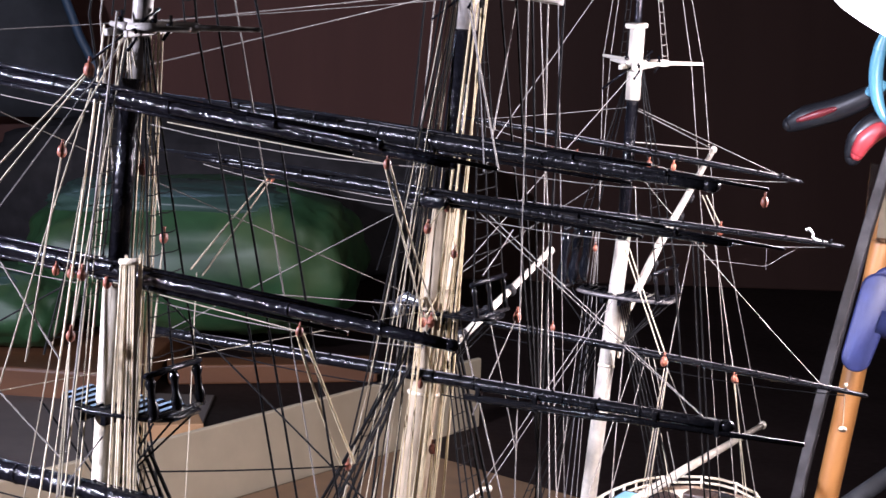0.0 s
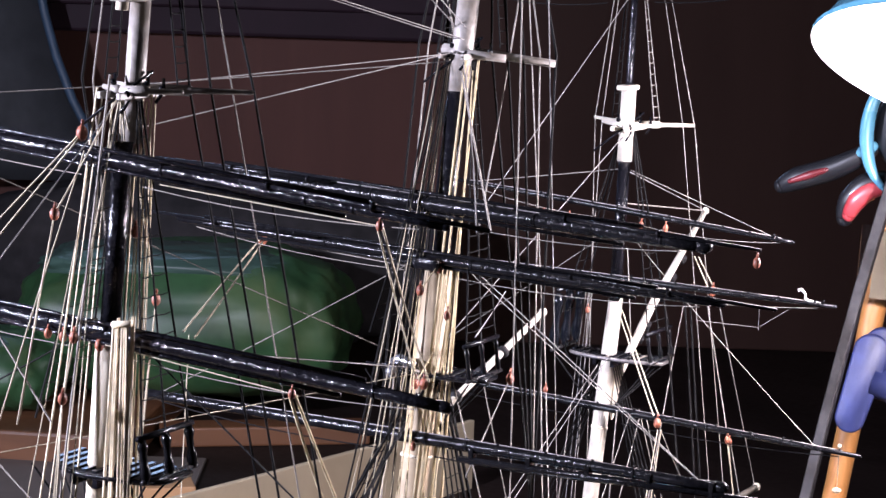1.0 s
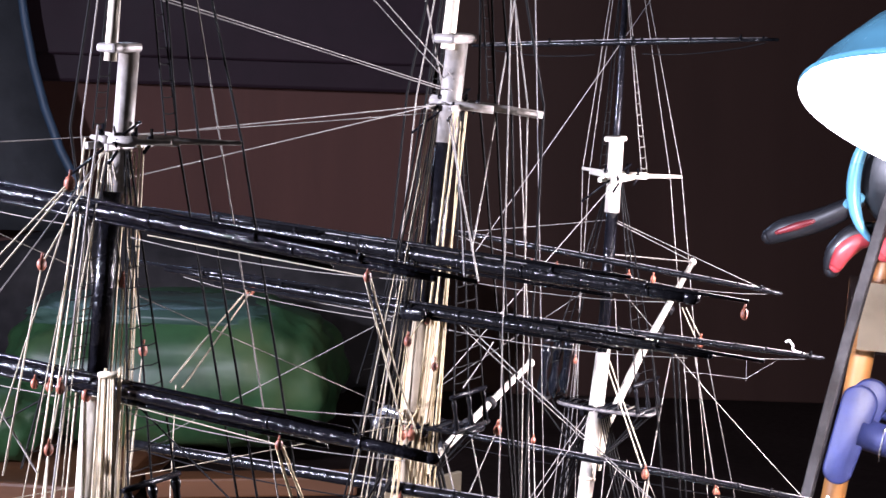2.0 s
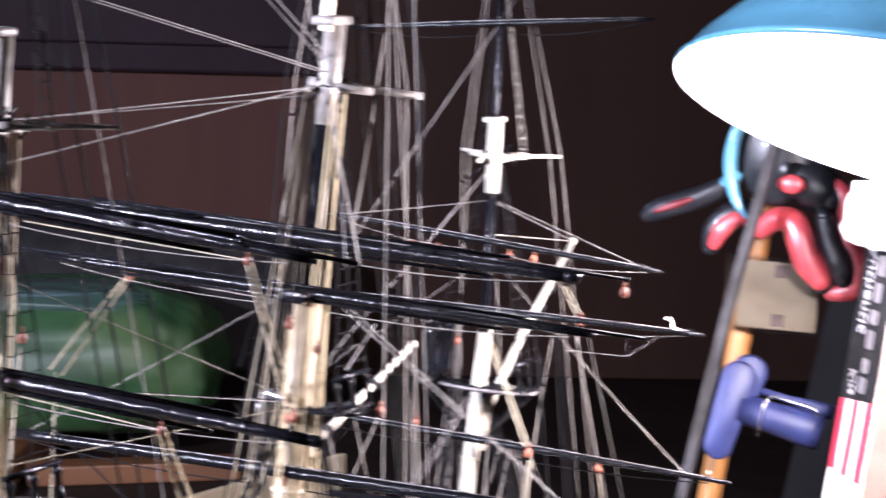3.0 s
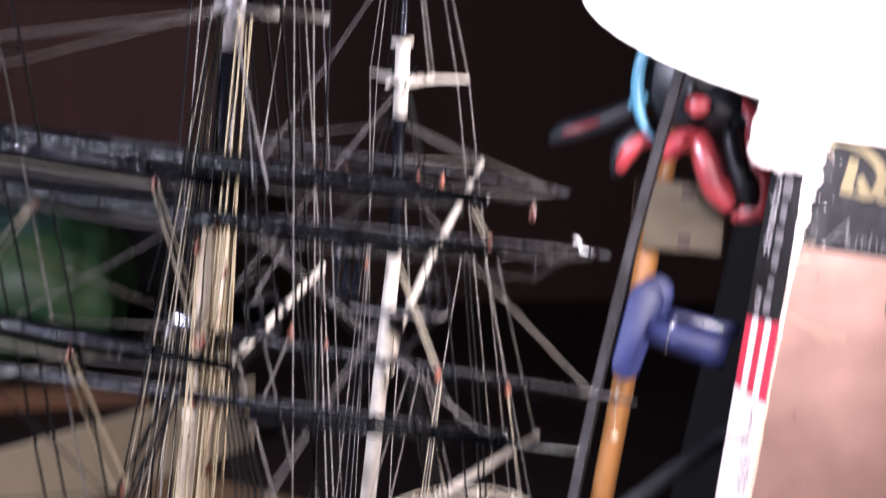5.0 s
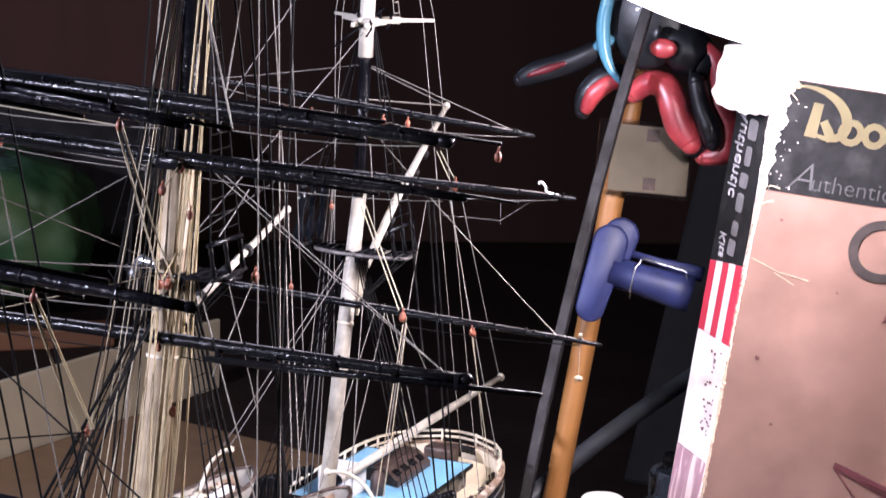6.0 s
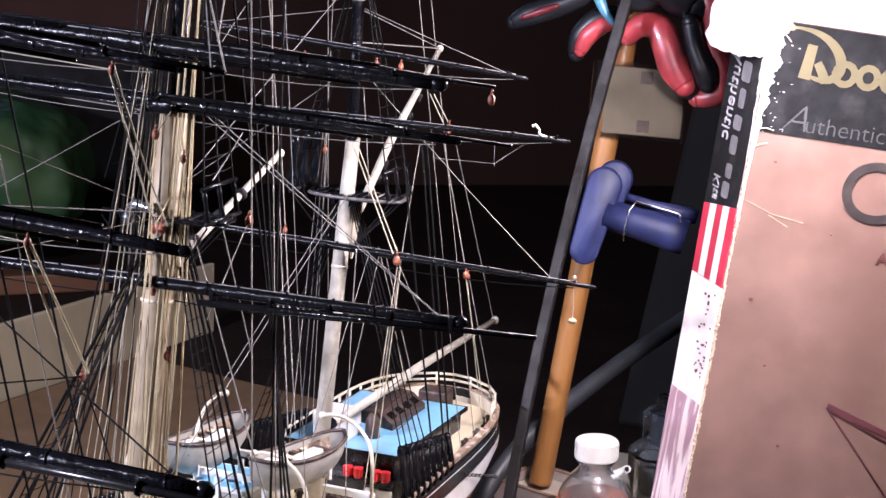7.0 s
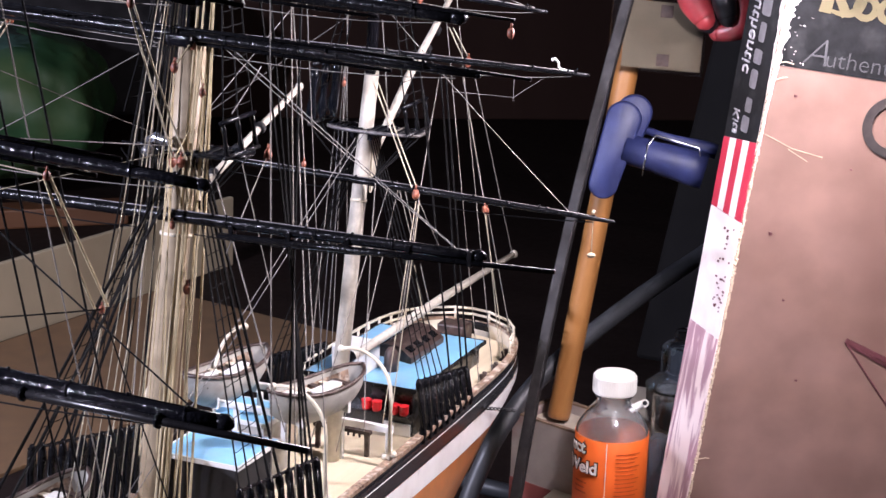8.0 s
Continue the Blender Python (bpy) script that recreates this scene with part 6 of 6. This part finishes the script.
ob.matrix_parent_inverse = gp.matrix_world.inverted()

BOTTLE_GLASS = glass("hazy_bottle_glass", (0.93, 0.94, 0.94), 0.04)
BOTTLE_GLASS.node_tree.nodes["Principled BSDF"].inputs["Transmission Weight"].default_value = 0.95
# ---- glass bottle with an orange label, on a cream board ----
board = part("cream_board", add_box(bmesh.new(), (0.116, 0.082, 0.048), Matrix.Translation((0.0995, 0.4880, 0.024)) @ Matrix.Rotation(math.radians(-3), 4, "Z"), 0.001), CREAM_BOARD)
tagged(board, "low cream painted block on the workbench", "wood block")
BX, BY, BZ = 0.0860, 0.4874, 0.0485
bottle = thing("solvent_bottle", (BX, BY, BZ), "clear glass bottle with a white cap and orange label", "bottle")
T0 = 0.133 - BZ
R_B = 0.0194
prof = [(R_B * 0.93, 0), (R_B, 0.002), (R_B, T0 - 0.0325), (R_B * 0.975, T0 - 0.0295), (R_B * 0.86, T0 - 0.0250), (R_B * 0.66, T0 - 0.0205), (R_B * 0.50, T0 - 0.0180), (R_B * 0.465, T0 - 0.0160), (R_B * 0.465, T0 - 0.0125), (R_B * 0.53, T0 - 0.0118), (R_B * 0.53, T0 - 0.0100), (R_B * 0.46, T0 - 0.0090)]
bm = add_lathe(bmesh.new(), prof, 40, None, (True, False))
inside = add_lathe(bm, [(max(0.001, r - 0.0011), z + (0.0012 if z < 0.003 else 0)) for r, z in prof][::-1], 40, None, (False, True))
gb = part("glass_body", bm, BOTTLE_GLASS, bottle, "clear glass", True)
gb.visible_shadow = False
bm = add_lathe(bmesh.new(), [(0.0112, T0 - 0.0102), (0.0116, T0 - 0.0095), (0.0115, T0 - 0.0009), (0.0107, T0)], 40)
cap = part("screw_cap", bm, WHITE_PLASTIC, bottle, "white ribbed cap")
for i in range(56):
    a = i * math.tau / 56
    part("cap_rib", add_box(bmesh.new(), (0.0003, 0.0005, 0.0075), Matrix.Rotation(a, 4, "Z") @ Matrix.Translation((0.01155, 0, T0 - 0.0055))), WHITE_PLASTIC, cap)
label_ob = part("paper_label", add_lathe(bmesh.new(), [(R_B + 0.0002, 0.004), (R_B + 0.0003, 0.0041), (R_B + 0.0003, T0 - 0.0318), (R_B + 0.0002, T0 - 0.0317)], 48, None, (False, False)), ORANGE_LABEL, bottle, "orange paper label", True)


def round_label(ob, r):
    """Wrap a flat mesh in the xz plane round the bottle; x runs along the curve."""
    for v in ob.data.vertices:
        a = v.co.x / R_B
        v.co = Vector((math.cos(a) * (r + v.co.y), math.sin(a) * (r + v.co.y), v.co.z))




def label_text(text, size, ang, z, mat, dz=0.0, thick=0.0):
    ob = lettering(text, size, Matrix.Translation((math.radians(ang) * R_B, 0.0008 + dz, z)) @ Matrix.Rotation(math.pi / 2, 4, "X"), mat, "label_word", label_ob, "white label word", thick)
    round_label(ob, R_B)


CAM_ANG = math.degrees(math.atan2(EYE_Y - BY, EYE_X - BX))
label_text("Weld", 0.0092, CAM_ANG - 80, T0 - 0.0505, DARK_PRINT, 0.0, 0.0007)
label_text("Weld", 0.0092, CAM_ANG - 80, T0 - 0.0505, WHITE_PRINT, 0.0004, 0.0002)


LABEL_RED = material("label_red_ink", (0.50, 0.07, 0.012), 0.5, vary=0.2, grain=200)


def label_bar(ang, z, length, h, mat, dz=0.0):
    bm = bmesh.new()
    n = 6
    vs = [[bm.verts.new((math.radians(ang) * R_B + length * i / n, 0.0008 + dz, z + h * j)) for j in (0, 1)] for i in range(n + 1)]
    for a, b in zip(vs, vs[1:]):
        bm.faces.new((a[0], b[0], b[1], a[1]))
    ob = part("label_bar", bm, mat, label_ob)
    round_label(ob, R_B)


label_text("uct", 0.0092, CAM_ANG - 76, T0 - 0.0400, DARK_PRINT, 0.0, 0.0007)
label_text("uct", 0.0092, CAM_ANG - 76, T0 - 0.0400, WHITE_PRINT, 0.0004, 0.0002)
for i in range(3):
    label_bar(CAM_ANG - 62, T0 - 0.0570 - 0.0028 * i, 0.0085 - 0.0014 * (i % 2), 0.0009, LABEL_RED)
for i in range(17):
    label_bar(CAM_ANG + 8, T0 - 0.0385 - 0.0023 * i, 0.0135 - 0.0014 * (i % 3), 0.0005, LABEL_RED)
label_bar(CAM_ANG - 7, 0.006, 0.0004, T0 - 0.0385, WHITE_PRINT)
part("dip_tube", add_tube(bmesh.new(), [(0.006, 0.012, T0 - 0.0225), (0.0135, 0.0125, T0 - 0.0180), (0.0140, 0.0105, T0 - 0.0174)], 0.0021, 12), WHITE_PLASTIC, bottle, "short white tube")
# solid black stub paints the dark of an open bore
part("bore_dark", add_tube(bmesh.new(), [(0.0139, 0.0107, T0 - 0.0174), (0.01415, 0.0099, T0 - 0.0172)], 0.0013, 12), BLACK_GRIP, bottle, "black stub painting the dark inside of the tube")

# ---- pale carton, dark jars and the grey hose behind ----
carton = thing("pale_carton", (0.0467, 0.5384, 0.0), "open pale grey carton with a reddish printed side", "carton")
CM = Matrix.Rotation(-0.32, 4, "Z")
RED_BAND = material("faded_red_print", (0.27, 0.07, 0.06), 0.6, vary=0.3, grain=40, spots=(0.34, 0.20, 0.18), spot_scale=30)
RAW_CARD = material("raw_brown_card", (0.20, 0.13, 0.085), 0.85, vary=0.4, grain=200)
for dx, dy, sx, sy in ((0, -0.0180, 0.058, 0.0022), (0, 0.0180, 0.058, 0.0022), (-0.0279, 0, 0.0022, 0.0337), (0.0279, 0, 0.0022, 0.0337)):
    ob = part("carton_side", add_box(bmesh.new(), (sx, sy, 0.0845), Matrix.Translation((dx, dy, 0.04225)), 0.0003), PALE_CARD, carton)
    ob.matrix_local = CM
    ob = part("cut_edge", add_box(bmesh.new(), (sx - 0.0003, sy + 0.0003, 0.0012), Matrix.Translation((dx, dy, 0.0851))), RAW_CARD, carton, "raw brown cut edge")
    ob.matrix_local = CM
ob = part("printed_band", add_box(bmesh.new(), (0.0575, 0.0006, 0.046), Matrix.Translation((0, -0.0194, 0.0235))), RED_BAND, carton, "faded red printed band")
ob.matrix_local = CM
ob = part("carton_filling", add_box(bmesh.new(), (0.0530, 0.0330, 0.0790), Matrix.Translation((0, 0, 0.0400)), 0.0008), CREAM_BOARD, carton, "cream board packed inside the carton")
ob.matrix_local = CM
riser = part("wood_riser", add_box(bmesh.new(), (0.16, 0.11, 0.049), Matrix.Translation((0.0960, 0.6524, 0.0245)), 0.001), CREAM_BOARD)
tagged(riser, "plain wooden riser block on the workbench", "wood block")
riser2 = part("wood_riser", add_box(bmesh.new(), (0.044, 0.044, 0.083), Matrix.Translation((0.1030, 0.5620, 0.0415)), 0.001), CREAM_BOARD)
tagged(riser2, "small wooden block carrying a jar", "wood block")
SMOKED = glass("smoked_glass", (0.62, 0.67, 0.72), 0.05)
SMOKED.node_tree.nodes["Principled BSDF"].inputs["Transmission Weight"].default_value = 0.8
DARK_LID = material("dark_grey_lid", (0.040, 0.050, 0.062), 0.25, vary=0.2, grain=120)
JAR_PAINT = material("black_paint_in_jar", (0.010, 0.011, 0.014), 0.25, vary=0.3, grain=90)
for at, r, h, hl in (((0.1030, 0.5620, 0.0835), 0.0212, 0.0265, 0.0190), ((0.0840, 0.6300, 0.0495), 0.0150, 0.0590, 0.0080)):
    jar = thing("hobby_jar", at, "squat glass paint jar, nearly full of black, with a dark lid", "jar", "hobby jars")
    part("jar_glass", add_lathe(bmesh.new(), [(r * 0.90, 0), (r, 0.003), (r, h - 0.007), (r * 0.97, h - 0.0035), (r * 0.86, h - 0.0008), (r * 0.62, h), (r * 0.50, h + 0.0006), (r * 0.48, h + 0.003)], 36), SMOKED, jar, "thick smoky glass", True)
    part("paint_fill", add_lathe(bmesh.new(), [(r * 0.84, 0.0015), (r * 0.93, 0.004), (r * 0.93, h - 0.008)], 30), JAR_PAINT, jar, "black paint inside", True)
    part("jar_rim", add_lathe(bmesh.new(), [(r * 0.99, h - 0.0052), (r * 1.03, h - 0.0046), (r * 1.03, h - 0.0034), (r * 0.96, h - 0.0028)], 36, None, (False, False)), CLEAR, jar, "raised glass rim", True)
    lid = part("jar_lid", add_lathe(bmesh.new(), [(r * 0.48, h + 0.001), (r * 0.51, h + 0.002), (r * 0.48, h + hl - 0.0012), (r * 0.44, h + hl)], 14), DARK_LID, jar, "dark grey screw lid")
    part("lid_ridge", add_lathe(bmesh.new(), [(r * 0.50, h + 0.003), (r * 0.535, h + 0.0036), (r * 0.535, h + 0.0046), (r * 0.50, h + 0.0052)], 14, None, (False, False)), DARK_LID, lid)
cup_ = thing("glass_tube", (0.1050, 0.5270, 0.0485), "open clear glass tube standing by the phial", "glass tube")
part("tube_wall", add_lathe(bmesh.new(), [(0.0086, 0), (0.0092, 0.002), (0.0092, 0.0645), (0.0098, 0.0655), (0.0098, 0.0668), (0.0086, 0.0668), (0.0082, 0.0640), (0.0082, 0.003)], 32), CLEAR, cup_, "", True)
phial = thing("glass_phial", (0.1065, 0.5080, 0.0485), "round-shouldered clear glass phial behind the bottle", "phial")
part("phial_glass", add_lathe(bmesh.new(), [(0.0064, 0), (0.0068, 0.002), (0.0068, 0.038), (0.0060, 0.0435), (0.0038, 0.0468), (0.0010, 0.0478)], 24), HAZY, phial, "", True)
stub = part("grey_hose", add_tube(bmesh.new(), [(-0.150, 0.640, 0.0062), (-0.059, 0.6132, 0.0062), (-0.0367, 0.601, 0.0062), (0.0, 0.597, 0.0062), (0.020, 0.640, 0.0062), (0.005, 0.720, 0.0062)], 0.0052, 14), GREY_HOSE, smooth=True)
tagged(stub, "loose end of grey rubber hose lying on the bench", "hose")
hose_path = [Vector(p) for p in [(0.171, 0.835, 0.198), (0.116, 0.750, 0.177), (0.074, 0.673, 0.149), (0.047, 0.605, 0.128), (0.024, 0.552, 0.104), (0.010, 0.522, 0.078), (0.001, 0.508, 0.050), (-0.004, 0.498, 0.025), (-0.008, 0.488, 0.0062)]]
hose = part("grey_hose", add_tube(bmesh.new(), eased(hose_path, [0.0052] * len(hose_path))[0], 0.0052, 16), GREY_HOSE, smooth=True)
tagged(hose, "thick grey rubber hose curving down to the bench", "hose")

# ---- the room behind: given as right, forward and up from under the camera ----
TURN = 30.66
BG = pose(EYE_X, EYE_Y, 0, 0, 0, TURN)
PANEL = wood("brown_wall_panel", (0.102, 0.047, 0.037), (0.076, 0.036, 0.029), 0.55, 9, (1, 1, 0.1))
PLUM = material("dark_plum_cupboard", (0.028, 0.016, 0.022), 0.5, vary=0.2, grain=20)
BOARD_BROWN = wood("dark_brown_board", (0.046, 0.0245, 0.0185), (0.036, 0.019, 0.0145), 0.5, 7, (1, 1, 0.1))
GREEN = material("green_plastic_bag", (0.029, 0.086, 0.032), 0.45, vary=0.5, grain=22, spots=(0.072, 0.118, 0.044), spot_scale=12)
BLACK_CLOTH = material("black_cloth", (0.034, 0.032, 0.033), 0.8, vary=0.3, grain=60)
SLATE_CLOTH = material("slate_cloth", (0.074, 0.080, 0.090), 0.7, vary=0.25, grain=40)
BEIGE_CARD = material("beige_card", (0.52, 0.435, 0.29), 0.75, vary=0.1, grain=40, spots=(0.42, 0.335, 0.215), spot_scale=8)
ORANGE_WOOD = wood("orange_plank", (0.17, 0.072, 0.030), (0.11, 0.047, 0.021), 0.5, 16, (0.2, 1, 1))
GREY_PANEL = material("dark_grey_panel", (0.014, 0.013, 0.013), 0.6, vary=0.2, grain=30)
PLASTER = material("dim_plaster", (0.35, 0.32, 0.29), 0.8, vary=0.1, grain=30)


for m_ in (PANEL, BOARD_BROWN, PLUM, BLACK_CLOTH, TABLE, GREY_PANEL):
    m_.node_tree.nodes["Principled BSDF"].inputs["Specular IOR Level"].default_value = 0.08


def bgpart(name, bm, mat, label, category, kind="", smooth=False):
    ob = part(name, bm, mat, None, "", smooth)
    ob.matrix_world = BG
    return tagged(ob, label, category, kind=kind)


bgpart("wall_back", add_box(bmesh.new(), (5.0, 0.06, 2.6), Matrix.Translation((0, 2.35, 0.5))), PANEL, "brown wood panelled wall", "wall", "structure")
bgpart("wall_left", add_box(bmesh.new(), (0.06, 4.6, 2.6), Matrix.Translation((-2.5, 0.05, 0.5))), PLASTER, "plain dim side wall", "wall", "structure")
bgpart("wall_right", add_box(bmesh.new(), (0.06, 4.6, 2.6), Matrix.Translation((2.5, 0.05, 0.5))), PLASTER, "plain dim side wall", "wall", "structure")
bgpart("wall_front", add_box(bmesh.new(), (5.0, 0.06, 2.6), Matrix.Translation((0, -2.25, 0.5))), PLASTER, "plain dim wall", "wall", "structure")
bgpart("ceiling", add_box(bmesh.new(), (5.2, 4.8, 0.06), Matrix.Translation((0, 0.05, 1.83))), PLASTER, "plain dim ceiling", "ceiling", "structure")
bgpart("floor", add_box(bmesh.new(), (5.2, 4.8, 0.06), Matrix.Translation((0, 0.05, -0.83))), ORANGE_WOOD, "plain wooden floor", "floor", "structure")
cup = bgpart("dark_cupboard", add_box(bmesh.new(), (2.12, 0.050, 0.917), Matrix.Translation((-1.043, 2.294, 0.7965)), 0.004), PLUM, "dark plum wall cupboard over the bench", "cupboard")
for k in range(3):
    part("cupboard_door", add_box(bmesh.new(), (0.695, 0.016, 0.86), Matrix.Translation((-1.727 + 0.704 * k, 2.261, 0.799)), 0.003), PLUM, cup)


# board added for the darker right-hand part of the wall
bgpart("dark_board", add_box(bmesh.new(), (2.4, 0.03, 1.75), Matrix.Translation((1.2205, 2.285, 0.875)), 0.002), BOARD_BROWN, "dark brown tall board added for the darker wall beside the cupboard", "door", "structure")


# unseen glowing panel, added for the cool reflection in the ship's black slats
light_ = bgpart("reflection_panel", add_box(bmesh.new(), (0.385, 0.05, 0.215), Matrix.Translation((-0.365, 2.227, 0.749)), 0.006), SHADE_WHITE, "unseen glowing panel added for the cool reflection in the black slats", "light panel")
LIT = material("added_cool_glow", (0.75, 0.88, 1.0), 0.4, bump=0, emit=4.0)
LIT.node_tree.nodes["Principled BSDF"].inputs["Emission Color"].default_value = (0.50, 0.74, 1.0, 1)
part("glow_face", add_box(bmesh.new(), (0.35, 0.004, 0.18), Matrix.Translation((-0.365, 2.2005, 0.749)), 0.001), LIT, light_, "cool glow mirrored in the black slats")


def lump(w, d, h, seed, at, fold=0.25, res=40):
    """A slumped soft bag or cloth: a rounded heap with folds."""
    bm = bmesh.new()
    bmesh.ops.create_uvsphere(bm, u_segments=res * 2, v_segments=res, radius=1.0)
    for v in bm.verts:
        p = v.co.copy()
        q = Vector((abs(p.x) ** 0.6 * (1 if p.x > 0 else -1), abs(p.y) ** 0.7 * (1 if p.y > 0 else -1), p.z))
        n = noise.fractal(Vector((p.x * 3.4, p.y * 2.2, p.z * 1.1)) + Vector((seed, 0, 0)), 0.9, 2.1, 4) * fold
        n += abs(noise.noise(Vector((p.x * 5.0, p.y * 3.5, p.z * 1.6)) + Vector((0, seed, 0)))) * fold * 0.7
        q = q * (1 + n * 0.55)
        z = max(0.0, q.z * 0.5 + 0.5)
        v.co = Vector((at[0] + q.x * w, at[1] + q.y * d, at[2] + z * h))
    return bm


PALE_FILM = material("pale_green_film", (0.058, 0.112, 0.090), 0.3, vary=0.4, grain=14)
bag = bgpart("green_bag", lump(0.158, 0.10, 0.138, 3.0, (-0.222, 1.88, 0.030), 0.13), GREEN, "crumpled green plastic bag on a plank", "plastic bag", smooth=True)
tagged(bag, group="green bags")
bm = lump(0.115, 0.055, 0.030, 11.0, (-0.235, 1.86, 0.140), 0.22, 30)
part("bag_fold", bm, PALE_FILM, bag, "pale glossy folded plastic", True)
bag2 = bgpart("green_bag", lump(0.075, 0.06, 0.070, 21.0, (-0.395, 1.80, 0.029), 0.25, 26), GREEN, "small crumpled green plastic bag on a plank", "plastic bag", smooth=True)
part("bag_fold", lump(0.045, 0.030, 0.018, 27.0, (-0.405, 1.785, 0.080), 0.25, 22), PALE_FILM, bag2, "pale glossy folded plastic", True)
bgpart("grey_mat", add_box(bmesh.new(), (0.40, 0.27, 0.003), Matrix.Translation((-0.385, 1.595, 0.0015)), 0.0008), material("grey_brown_mat", (0.14, 0.115, 0.10), 0.7, vary=0.15, grain=60, spots=(0.105, 0.088, 0.075), spot_scale=9), "grey-brown mat lying on the bench", "mat")
bgpart("tan_box", add_box(bmesh.new(), (0.054, 0.040, 0.026), Matrix.Translation((-0.206, 1.572, 0.0131)) @ Matrix.Rotation(0.25, 4, "Z"), 0.001), wood("tan_box_wood", (0.56, 0.33, 0.16), (0.46, 0.25, 0.11), 0.6, 30, (0.1, 1, 1)), "small tan wooden box on the bench", "box")
bgpart("brown_offcut", add_box(bmesh.new(), (0.19, 0.030, 0.018), Matrix.Translation((-0.14, 1.80, 0.009)) @ Matrix.Rotation(0.18, 4, "Z"), 0.002), ORANGE_WOOD, "reddish wooden offcut lying on the bench", "offcut")
coat = bgpart("black_coat", lump(0.25, 0.10, 0.172, 8.0, (-0.22, 2.10, 0.030), 0.12), BLACK_CLOTH, "black cloth heaped behind the bag", "cloth", smooth=True)
part("coat_sleeve", lump(0.085, 0.050, 0.055, 17.0, (-0.300, 1.965, 0.045), 0.20, 26), BLACK_CLOTH, coat, "black sleeve folded over the heap", True)
bgpart("orange_plank", add_box(bmesh.new(), (0.62, 0.40, 0.028), Matrix.Translation((-0.535, 1.93, 0.014)) @ Matrix.Rotation(-0.12, 4, 'Z'), 0.003), ORANGE_WOOD, "orange-brown plank lying on the bench", "plank")

# long beige card panel standing on edge at a slant, and brown card lying before it
A, B = Vector((-0.42, 1.128, 0)), Vector((0.047, 1.667, 0))
d = (B - A)
m = Matrix.Translation((A + B) / 2) @ Matrix.Rotation(math.atan2(d.y, d.x), 4, "Z")
panel = bgpart("beige_panel", add_box(bmesh.new(), (d.length, 0.005, 0.060), m @ Matrix.Translation((0, 0.0025, 0.030)), 0.001), BEIGE_CARD, "long beige card panel standing on edge", "card panel")
for k in (-0.30, 0.02, 0.33):
    part("panel_foot", add_box(bmesh.new(), (0.004, 0.05, 0.030), m @ Matrix.Translation((d.length * k, 0.030, 0.015))), BEIGE_CARD, panel)
BROWN_CARD = material("brown_corrugated_card", (0.205, 0.120, 0.058), 0.8, vary=0.16, grain=50, spots=(0.19, 0.108, 0.050), spot_scale=7)
bgpart("brown_card_sheet", add_box(bmesh.new(), (d.length * 0.86, 0.187, 0.003), m @ Matrix.Translation((-d.length * 0.07, -0.0995, 0.0016)), 0.0006), BROWN_CARD, "sheet of brown cardboard lying on the bench", "cardboard")

# slate cloth hanging with a blue hem
bm = bmesh.new()
grid = []
for i in range(9):
    z = 0.178 + 0.0452 * i
    right = -0.357 - 0.094 * (1 - math.exp(-max(0, z - 0.2154) * 7.07))
    row = []
    for j in range(10):
        x = right - 0.063 * j
        row.append(bm.verts.new((x, 2.200 + 0.012 * math.sin(j * 1.3 + i * 0.2), z)))
    grid.append(row)
for a, b in zip(grid, grid[1:]):
    for j in range(9):
        bm.faces.new((a[j], b[j], b[j + 1], a[j + 1]))
hem = [v[0].co.copy() for v in grid]
bmesh.ops.solidify(bm, geom=bm.faces[:], thickness=0.012)
cloth = bgpart("slate_jacket", bm, SLATE_CLOTH, "slate cloth jacket hanging, with a blue hem", "jacket", smooth=True)
part("hem", add_tube(bmesh.new(), hem, 0.005, 8), material("blue_hem", (0.045, 0.085, 0.14), 0.5), cloth, "blue hem", True)

bm = add_box(bmesh.new(), (0.5, 0.04, 0.75), Matrix.Translation((0.218, 0.92, 0.375)), 0.004)
for v in bm.verts:
    v.co.x += 0.176 * v.co.z
cab = part("leaning_board", bm, GREY_PANEL)
tagged(cab, "dark grey board leaning behind the kit box", "board")
